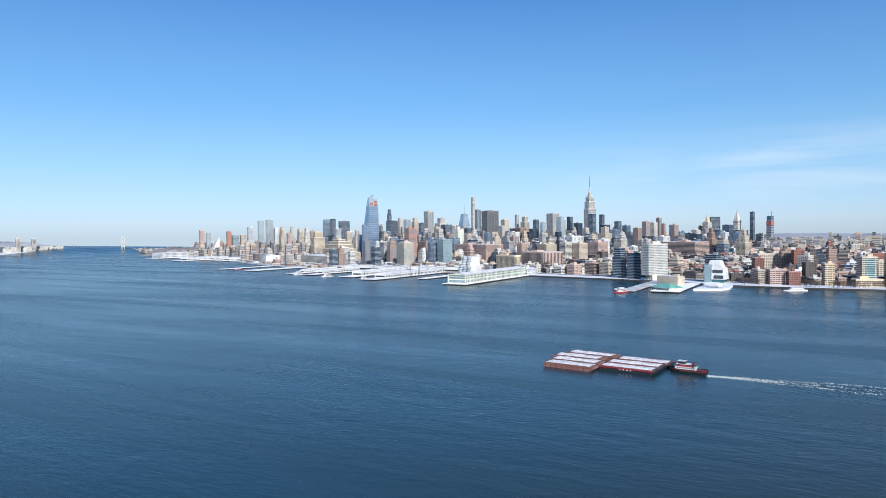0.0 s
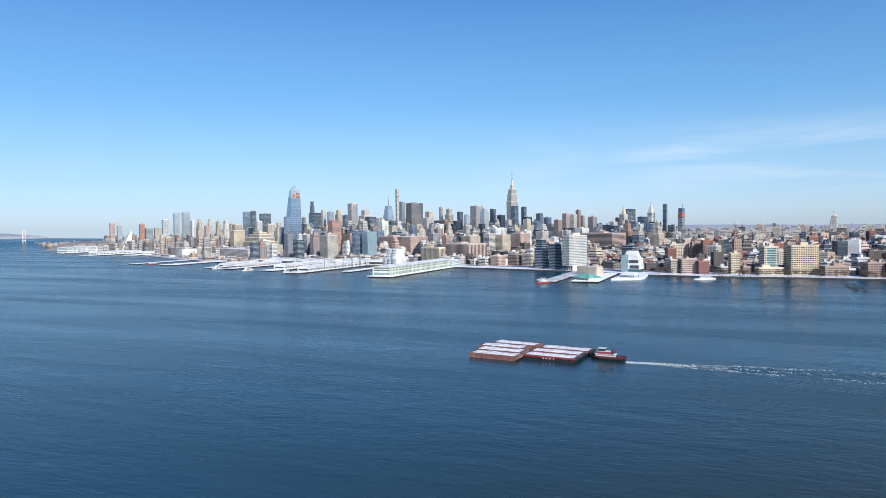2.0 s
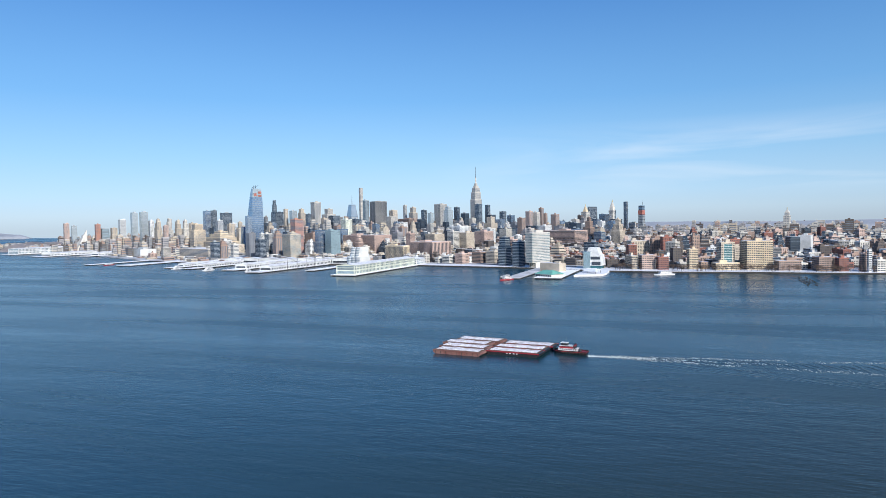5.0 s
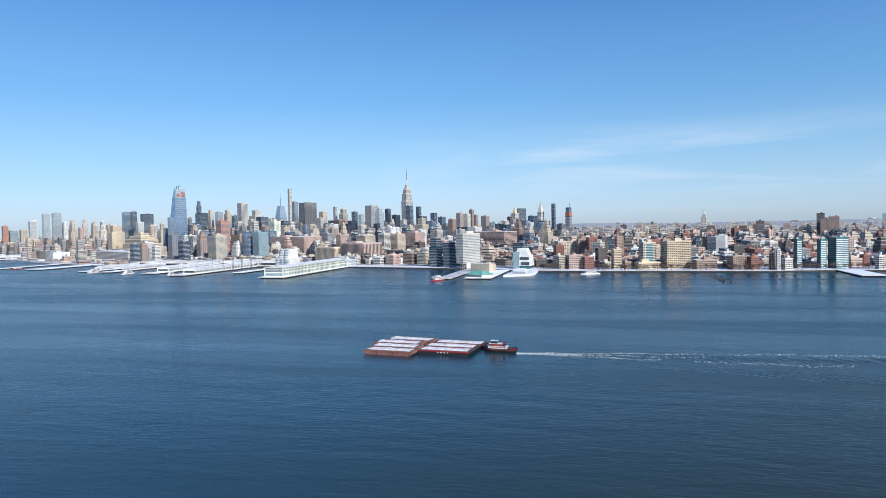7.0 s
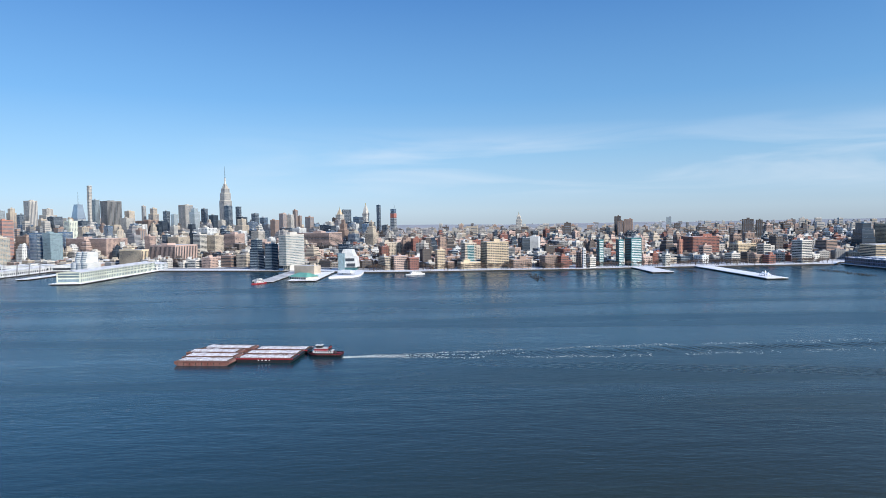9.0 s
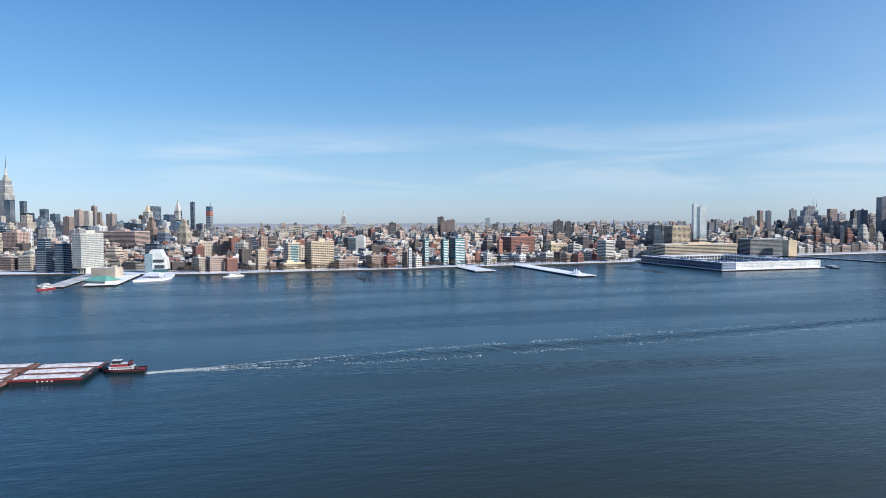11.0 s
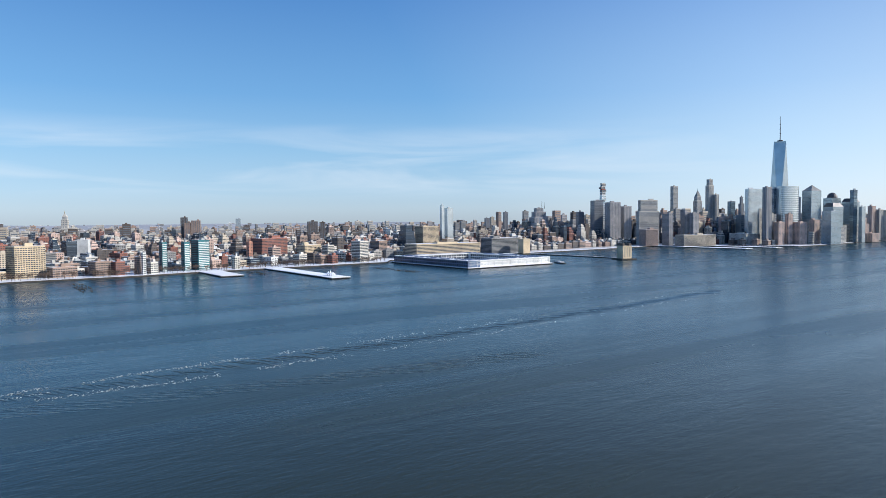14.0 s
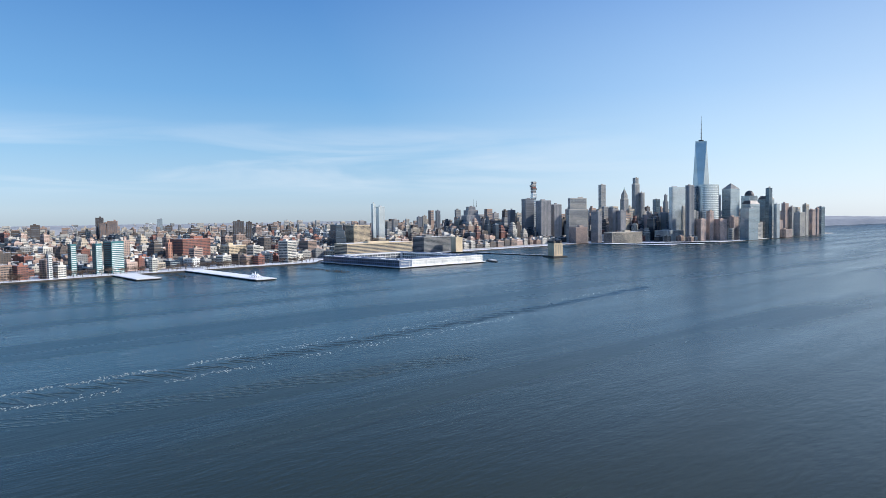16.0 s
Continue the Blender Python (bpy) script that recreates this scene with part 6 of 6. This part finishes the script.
rw = random.Random(11)
foam = Shape()
for i in range(4200):
    u = rw.random() ** 1.9
    y_ = 206 - u * 950
    wide = 3.0 + 17 * min(1, u * 4.5)
    lane = rw.choice((-1, 1, -1, 1, 0)) if u > 0.05 else rw.uniform(-1, 1)
    if u > 0.16 and lane == 0:
        continue
    x_ = wake_x(y_) + lane * wide + rw.gauss(0, 0.8 + 3.0 * min(1, u * 2.5)) + 1.6 * math.sin(y_ * 0.11 + lane)
    if u > 0.35 and rw.random() < 0.4:
        continue
    if u > 0.1 and noise.noise((y_ * 0.03, lane * 3.1, 0)) < -0.22:
        continue
    ln, wd = rw.uniform(0.4, 1.7), rw.uniform(0.05, 0.16)
    tilt = rw.gauss(0, 0.25) + 0.10 * lane
    dx, dy = math.sin(tilt), math.cos(tilt)
    n = 6
    ring = [(x_ + dx * ln * 0.5 * math.cos(a) * rw.uniform(0.7, 1.1) + dy * wd * 0.5 * math.sin(a), y_ + dy * ln * 0.5 * math.cos(a) * rw.uniform(0.7, 1.1) - dx * wd * 0.5 * math.sin(a)) for a in np.linspace(0, 2 * math.pi, n, endpoint=False)]
    foam.prism(ring, 0.03, 0.14, [(x_ + (p - x_) * 0.6, y_ + (q - y_) * 0.6) for p, q in ring])
for i in range(520):
    y_ = 208 - abs(rw.gauss(0, 38))
    x_ = wake_x(y_) + rw.gauss(0, 1.7)
    q = rw.uniform(0.12, 0.42)
    foam.prism([(x_ + q * 0.5 * math.cos(a), y_ + q * 1.1 * math.sin(a)) for a in np.linspace(0, 2 * math.pi, 6, endpoint=False)], 0.06, 0.35, [(x_ + q * 0.25 * math.cos(a), y_ + q * 0.5 * math.sin(a)) for a in np.linspace(0, 2 * math.pi, 6, endpoint=False)])
solid("wake_foam", foam, M_FOAM, "white foam flecks of the tugboat's wake", "wake", kind="stuff")
# standing ripples between the foam lines, and the diverging wave train
crest = Shape()
for i in range(150):
    y_ = 150 - i * 6.2 + rw.uniform(-1, 1)
    x_ = wake_x(y_) + rw.gauss(0, 3)
    for lane, half in ((0, 10 + 6 * rw.random()),):
        a = radians(62 + rw.gauss(0, 7))
        ex, ey = math.sin(a), math.cos(a)
        m = 7
        pts = [(x_ + ex * half * (2 * j / m - 1), y_ + ey * half * (2 * j / m - 1) + 0.6 * math.sin(j)) for j in range(m + 1)]
        for j in range(m):
            h0, h1 = 0.27 * math.sin(math.pi * j / m), 0.27 * math.sin(math.pi * (j + 1) / m)
            (ax_, ay_), (bx_, by_) = pts[j], pts[j + 1]
            for sg in (-1, 1):
                crest.face((ax_ - ey * 1.7 * sg, ay_ + ex * 1.7 * sg, -0.02), (bx_ - ey * 1.7 * sg, by_ + ex * 1.7 * sg, -0.02), (bx_, by_, h1), (ax_, ay_, h0))
for i in range(70):
    k = i / 70
    y_ = 165 - k * 420
    x_ = wake_x(y_) - (28 + 95 * k) + rw.gauss(0, 2)
    for row in range(3):
        a, half = radians(28 + rw.gauss(0, 4)), rw.uniform(7, 13)
        ex, ey = math.sin(a), math.cos(a)
        cx_, cy_ = x_ + row * 9 + rw.uniform(-2, 2), y_ + rw.uniform(-2, 2)
        m = 5
        for j in range(m):
            u0, u1 = 2 * j / m - 1, 2 * (j + 1) / m - 1
            h0, h1 = 0.12 * math.sin(math.pi * j / m), 0.12 * math.sin(math.pi * (j + 1) / m)
            for sg in (-1, 1):
                crest.face((cx_ + ex * half * u0 - ey * 1.5 * sg, cy_ + ey * half * u0 + ex * 1.5 * sg, -0.02), (cx_ + ex * half * u1 - ey * 1.5 * sg, cy_ + ey * half * u1 + ex * 1.5 * sg, -0.02), (cx_ + ex * half * u1, cy_ + ey * half * u1, h1), (cx_ + ex * half * u0, cy_ + ey * half * u0, h0))
solid("wake_waves", crest, M_WATER, "low ripple crests spreading from the tow", "waves", kind="stuff")


# ---- bare winter trees along the river ----
def tree_meshes(seed):
    rp = random.Random(seed)
    trunk, crown = Shape(), Shape()
    trunk.rod((0, 0, 0), (rp.uniform(-0.2, 0.2), 0, 4.0), 0.28, 0.18, 6)
    ends = []
    for i in range(6):
        a, q = i * 1.05 + rp.uniform(-0.3, 0.3), rp.uniform(1.2, 2.6)
        e = (q * math.cos(a), q * math.sin(a), rp.uniform(5.5, 8.0))
        trunk.rod((0, 0, rp.uniform(2.4, 4.0)), e, 0.13, 0.05, 4)
        ends.append(e)
    for e in ends:
        for j in range(9):
            p = (e[0] + rp.gauss(0, 1.1), e[1] + rp.gauss(0, 1.1), e[2] + rp.uniform(-1.2, 1.8))
            m = tuple(0.5 * (u + v) for u, v in zip(e, p))
            crown.rod(e, p, 0.06, 0.02, 3)
            for k in range(3):
                crown.rod(m, tuple(u + rp.gauss(0, 0.8) for u in p), 0.04, 0.015, 3)
    return trunk.mesh("trunk", M_BARK), crown.mesh("crown", M_BARK)


kinds = [tree_meshes(i) for i in range(5)]
rt = random.Random(4)
for i in range(290):
    y_ = rt.uniform(-760, 290)
    x_ = shore_at(y_) + rt.choice((rt.uniform(14, 22), rt.uniform(30, 36), rt.uniform(52, 66)))
    tree = thing("bare_tree", "leafless brown winter tree beside the river walk", "tree", x_, y_, LAND_Z + 0.3, rt.uniform(0, 360), "riverside trees")
    tree.scale = (1.3, 1.3, 1.25) if i % 3 else (1.6, 1.6, 1.5)
    tm, cm = kinds[i % 5]
    part("trunk", tm, None, tree)
    part("crown", cm, None, tree, "bare twigs")
road = Shape()
for (ax_, ay_), (bx_, by_) in zip(SHORE[10:26], SHORE[11:27]):
    road.prism([(ax_ + 69, ay_), (ax_ + 88, ay_), (bx_ + 88, by_), (bx_ + 69, by_)], LAND_Z, LAND_Z + 0.15)
solid("highway", road, M_ASPHALT, "dark riverside highway behind the trees", "road", kind="structure")
rc = random.Random(6)
PAINTS = [material(f"car_paint_{n}", c, 0.35) for n, c in (("white", (0.75, 0.75, 0.75)), ("black", (0.03, 0.03, 0.03)), ("grey", (0.25, 0.26, 0.28)), ("yellow", (0.75, 0.5, 0.05)), ("red", (0.4, 0.04, 0.04)))]
car_shapes = []
for m_ in PAINTS:
    body, cab = Shape(), Shape()
    body.box(-0.9, 0.9, -2.2, 2.2, 0.3, 0.9)
    cab.prism(ring_box(2.6, 1.7), 0.9, 1.5, ring_box(1.7, 1.4))
    car_shapes.append((body.mesh("body", m_), cab.mesh("cabin", M_WINDOW)))
for i in range(70):
    y_ = rc.uniform(-740, 500)
    c_ = thing("car", "small car on the riverside highway", "car", shore_at(y_) + rc.choice((71, 74, 78, 82, 86)), y_, LAND_Z + 0.15, rc.uniform(-3, 3), "highway cars")
    bm_, cm_ = rc.choice(car_shapes)
    part("body", bm_, None, c_)
    part("cabin", cm_, None, c_)

# ---- street fabric: ordinary blocks behind the landmarks ----
def inside(x, y, ring):
    odd = False
    for (ax, ay), (bx, by) in zip(ring, ring[1:] + ring[:1]):
        if (ay > y) != (by > y) and x < (bx - ax) * (y - ay) / (by - ay) + ax:
            odd = not odd
    return odd


rng = random.Random(5)
NAMES = {"red": "red brick", "brown": "brown brick", "dark": "dark brown brick", "pink": "pinkish brick", "beige": "beige brick", "yellow": "tan brick", "pale": "pale concrete",
         "grey": "grey concrete", "slate": "slate grey", "stone": "grey limestone", "white": "white painted", "orange": "orange brick", "dark_glass": "dark glass", "blue_glass": "blue glass"}
HUES = ["red", "red", "brown", "brown", "brown", "dark", "dark", "dark", "pink", "beige", "beige", "pale", "grey", "grey", "stone", "stone", "dark_glass", "dark_glass", "white", "dark_glass", "blue_glass"]
PALE = ["beige", "beige", "pale", "stone", "stone", "pink", "pink", "brown", "white", "dark", "dark_glass", "pale"]
EYE_X, EYE_Y = -330, 115


def clear(x, y, r):
    for a, b, hd, hw, turn in FOOTPRINTS:
        if abs(x - a) < 220 and abs(y - b) < 220:
            c, q = math.cos(radians(turn)), math.sin(radians(turn))
            if abs(c * (x - a) + q * (y - b)) < hd + r and abs(-q * (x - a) + c * (y - b)) < hw + r:
                return False
    return True


def height_at(x, y, far, r):
    """Typical heights: low in the village, higher uptown and downtown."""
    up = min(1, max(0, (y - 500) / 1500))
    down = min(1, max(0, (-1500 - y) / 700)) * (x < 2200)
    deep = min(1, max(0, (far - 1700) / 1500))
    h = r.choice((13, 16, 18, 20, 22, 26, 32)) + deep * r.choice((2, 8, 14, 22, 34, 48)) + up * r.choice((0, 5, 12, 25, 45)) * (0.4 + deep) + down * r.choice((5, 15, 30, 55))
    return h * r.uniform(0.85, 1.15)


LOTS = (("white painted", "white"), ("grey concrete", "grey"), ("beige brick", "beige"), ("brown brick", "brown"), ("pale concrete", "pale"))
placed = 0
for attempt in range(900):
    y = rng.uniform(960, 2650)
    x = shore_at(y) + 40 + 420 * rng.random() ** 1.3
    w, d = rng.uniform(18, 62), rng.uniform(12, 26)
    if placed >= 110 or not clear(x, y, 0.55 * max(w, d)):
        continue
    placed += 1
    words, hue = rng.choice(LOTS)
    snow = rng.random() < 0.7
    building(f"low {words} riverside shed with {'snowy' if snow else 'dark'} flat roof", x, y, w, d, rng.uniform(4, 11), -29 + rng.choice((0, 0, 90)), hue, rng.choice(("blank", "punched", "bands")),
             roof="snow" if snow else "tar", top="", name="riverside_shed", category="shed", group="riverside sheds")

spots = []
for turn_zone, y_lo, y_hi in ((29, 350, 5200), (-20, -800, 350), (0, -4200, -800)):
    a = radians(turn_zone)
    ax, bx = (math.sin(a), math.cos(a)), (math.cos(a), -math.sin(a))
    for u in range(-140, 170):
        for v in range(0, 130):
            px, py = u * 34 + rng.uniform(-3, 3), v * 31 + (v // 2) * 9 + rng.uniform(-3, 3)
            x, y = 900 + ax[0] * px + bx[0] * py, ax[1] * px + bx[1] * py
            if not y_lo <= y < y_hi or not inside(x, y, SHORE + INLAND):
                continue
            far = math.hypot(x - EYE_X, y - EYE_Y)
            back = x - shore_at(y)
            bearing = math.degrees(math.atan2(x - EYE_X, y - EYE_Y))
            if back < 102 or far > 3000 or not 20 < bearing < 172:
                continue
            keep = 0.93 if back < 700 else 0.72
            if rng.random() > keep:
                continue
            w, d = rng.uniform(17, 33), rng.uniform(16, 30)
            if not clear(x, y, 0.42 * max(w, d)):
                continue
            h = height_at(x, y, far, rng)
            if back < 260:
                h = min(h, rng.uniform(12, 24))
            if 150 < back and far < 2600 and -900 < y < 900 and rng.random() < 0.11:
                h = rng.uniform(36, 60)
            if y > 1600 and bearing < 54:
                h = min(h, rng.uniform(8, 26))
            if y > 900 and back < 420:
                h = min(h, rng.uniform(6, 15))
            hue = rng.choice(PALE if y > 600 else HUES[:-1] if h < 45 else HUES)
            style = rng.choice(("punched", "punched", "grid", "bands")) if not hue.endswith("glass") else "glass"
            tiers = ((1.0, 1.0),) if h < 44 or rng.random() < 0.45 else ((0.7, 1.0), (0.88, 0.8), (1.0, 0.55))
            snow = rng.random() < 0.62
            spots.append((far, x, y, w, d, h, -turn_zone + rng.uniform(-3, 3), hue, style, tiers, snow))
spots.sort(key=lambda q: q[0])
for far, x, y, w, d, h, turn, hue, style, tiers, snow in spots[:300]:
    building(f"{NAMES[hue]} city block, {'snow on' if snow else 'dark'} flat roof, {round(h / 3.6)} storeys", x, y, w, d, h, turn, hue, style, tiers, 3.8, 4.6,
             "snow" if snow else "tar", name="city_block", category="building", group="ordinary city blocks")
# blocks further back, joined by material
walls, roofs, glassy = {}, {True: Shape(), False: Shape()}, Shape()
for far, x, y, w, d, h, turn, hue, style, tiers, snow in spots[300:]:
    c, q = math.cos(radians(turn)), math.sin(radians(turn))
    z0 = LAND_Z
    for share, plan in tiers:
        tw, td, z1 = w * plan, d * plan, LAND_Z + h * share
        ring = [(x + c * i - q * j, y + q * i + c * j) for i, j in ((-td / 2, -tw / 2), (td / 2, -tw / 2), (td / 2, tw / 2), (-td / 2, tw / 2))]
        small = [(x + (a - x) * 0.96, y + (b - y) * 0.96) for a, b in ring]
        walls.setdefault(hue, Shape()).prism(ring, z0, z1, None, True)
        roofs[snow].prism(small, z1, z1 + 0.3)
        p = Shape()
        for side, length in (("W", tw), ("S", td), ("N", td)):
            for r in face_rects("bands" if style == "glass" else style, length, z0 + 1, z1 - 1, 4.0, 5.0):
                facade(p, side, td, tw, r)
        k = len(glassy.v)
        glassy.v += [(x + c * i - q * j, y + q * i + c * j, z) for i, j, z in p.v]
        glassy.f += [tuple(k + i for i in f) for f in p.f]
        z0 = z1
    bw = rng.uniform(3, 6)
    walls[hue].prism([(x - bw, y - bw), (x + bw, y - bw), (x + bw, y + bw), (x - bw, y + bw)], z1, z1 + rng.uniform(3, 7))
    if rng.random() < 0.3:
        tx, ty = x + rng.uniform(-6, 6), y + rng.uniform(-6, 6)
        walls.setdefault("dark", Shape()).tube(tx, ty, z1 + 2.5, z1 + 8, 2.3, 2.2, 7)
for hue, s in walls.items():
    solid("rear_blocks", s, WALL[hue], f"many {NAMES[hue]} blocks further back in the city", "buildings", kind="stuff")
solid("rear_roofs", roofs[True], M_SNOW, "snowy flat roofs of the blocks further back", "roofs", kind="stuff")
solid("rear_roofs", roofs[False], M_TAR, "dark flat roofs of the blocks further back", "roofs", kind="stuff")
solid("rear_windows", glassy, M_WINDOW, "windows of the blocks further back", "windows", kind="stuff")

# the far city, beyond counting
caps, panes_far = Shape(), Shape()
for key in ("brown", "stone", "slate", "beige", "grey", "dark"):
    s = Shape()
    for i in range(4200):
        bearing, far = radians(rng.uniform(22, 166)), math.sqrt(rng.uniform(2900 ** 2, 5400 ** 2))
        x, y = EYE_X + far * math.sin(bearing), EYE_Y + far * math.cos(bearing)
        if not inside(x, y, SHORE + INLAND) or x - shore_at(min(max(y, -3700), 5000)) < 60 or not clear(x, y, 10):
            continue
        w, d, h = rng.uniform(11, 34), rng.uniform(11, 28), height_at(x, y, far, rng) * rng.choice((0.6, 0.8, 1, 1.15))
        if bearing < radians(54):
            h = min(h, rng.uniform(25, 84) if bearing > radians(39) and far > 3150 else rng.uniform(15, 38))
        a = radians(-29 if y > 350 else -12)
        c, q = math.cos(a), math.sin(a)
        ring = [(x + c * i - q * j, y + q * i + c * j) for i, j in ((-d / 2, -w / 2), (d / 2, -w / 2), (d / 2, w / 2), (-d / 2, w / 2))]
        s.prism(ring, LAND_Z, h)
        for lo in np.arange(max(8.0, h - 44), h - 4, 8.0):
            for side, length in (("W", w), ("S", d)):
                p = Shape()
                facade(p, side, d, w, [(-length * 0.42, length * 0.42, lo, lo + 3.4)])
                panes_far.face(*[(x + c * u - q * v, y + q * u + c * v, z) for u, v, z in p.v])
        if rng.random() < 0.6:
            caps.prism([(x + (p - x) * 0.95, y + (r - y) * 0.95) for p, r in ring], h, h + 0.6)
        if rng.random() < 0.5:
            mx, my = x + rng.uniform(-4, 4), y + rng.uniform(-4, 4)
            s.box(mx - 4, mx + 4, my - 4, my + 4, h, h + rng.uniform(3, 9))
    solid("distant_buildings", s, WALL[key], f"many distant {NAMES[key]} buildings crowding the horizon", "buildings", kind="stuff")
# far panes carry painted haze
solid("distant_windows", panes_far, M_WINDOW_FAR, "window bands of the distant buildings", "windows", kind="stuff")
solid("distant_roofs", caps, M_SNOW, "snowy roofs of the distant buildings", "roofs", kind="stuff")
hills("hills_east", 4300, 1900, 3300, -3300, 84, 103, 400, 3, "low hazy far shore beyond the city")
hills("hills_south", 3300, -3300, 500, -5200, 60, 96, 400, 5, "low hazy far shore across the bay")
M_WOODS = material("bare_woods", (0.15, 0.12, 0.11), 1.0, 0, 0.3, 0.01, 0.08, stain=(0.30, 0.28, 0.28))
park = hills("park_hill", 2150, 3720, 2290, 3330, 40, 60, 300, 9, "wooded hill of bare brown trees by the river")
park.data.materials[0] = M_WOODS
hills("hills_north", 1750, 5560, 3300, 4560, 95, 105, 300, 12, "low hazy wooded shore far up the river")
west = Shape()
west.prism([(1500, 4520), (1830, 4600), (2130, 4690), (2400, 4790), (2400, 5400), (1200, 5300)], -3, 24)
solid("far_bank", west, M_SNOWGROUND, "snowy far bank of the river", "shore", kind="structure")
hills("far_bank_ridge", 1400, 4800, 2300, 4960, 70, 104, 300, 15, "wooded ridge above the far river bank")
s = Shape()
rb = random.Random(21)
for i in range(150):
    k = rb.random()
    x, y = 1560 + 760 * k, 4590 + 190 * k + rb.uniform(0, 150)
    w, h = rb.uniform(9, 24), rb.choice((34, 38, 44, 50, 60))
    s.box(x - w, x + w, y - w, y + w, 20, h)
solid("distant_buildings", s, WALL["pale"], "many low pale buildings along the far bank", "buildings", kind="stuff")
for x, y, w, h in ((1795, 4640, 40, 140), (1835, 4660, 36, 126), (1990, 4700, 60, 116), (2110, 4740, 50, 110)):
    building("pale apartment slab on the far river bank", x, y, w, 24, h - 22, -20, "pale", "bands", base=22, storey=6, name="riverbank_slab", category="building", group="far bank slabs")
for x, y, h in ((2600, 4500, 118),):
    br = thing("bridge_tower", "faint pale steel tower of a far suspension bridge", "bridge tower", x, y, 18, -25)
    for sx in (-8, 8):
        t_ = Shape()
        t_.box(sx - 2.5, sx + 2.5, -4, 4, -12, h - 18)
        part("leg", t_, WALL["pale"], br)
    t_ = Shape()
    for z in (30, 60, h - 24):
        t_.box(-8, 8, -3, 3, z, z + 5)
    part("cross_beam", t_, WALL["pale"], br)
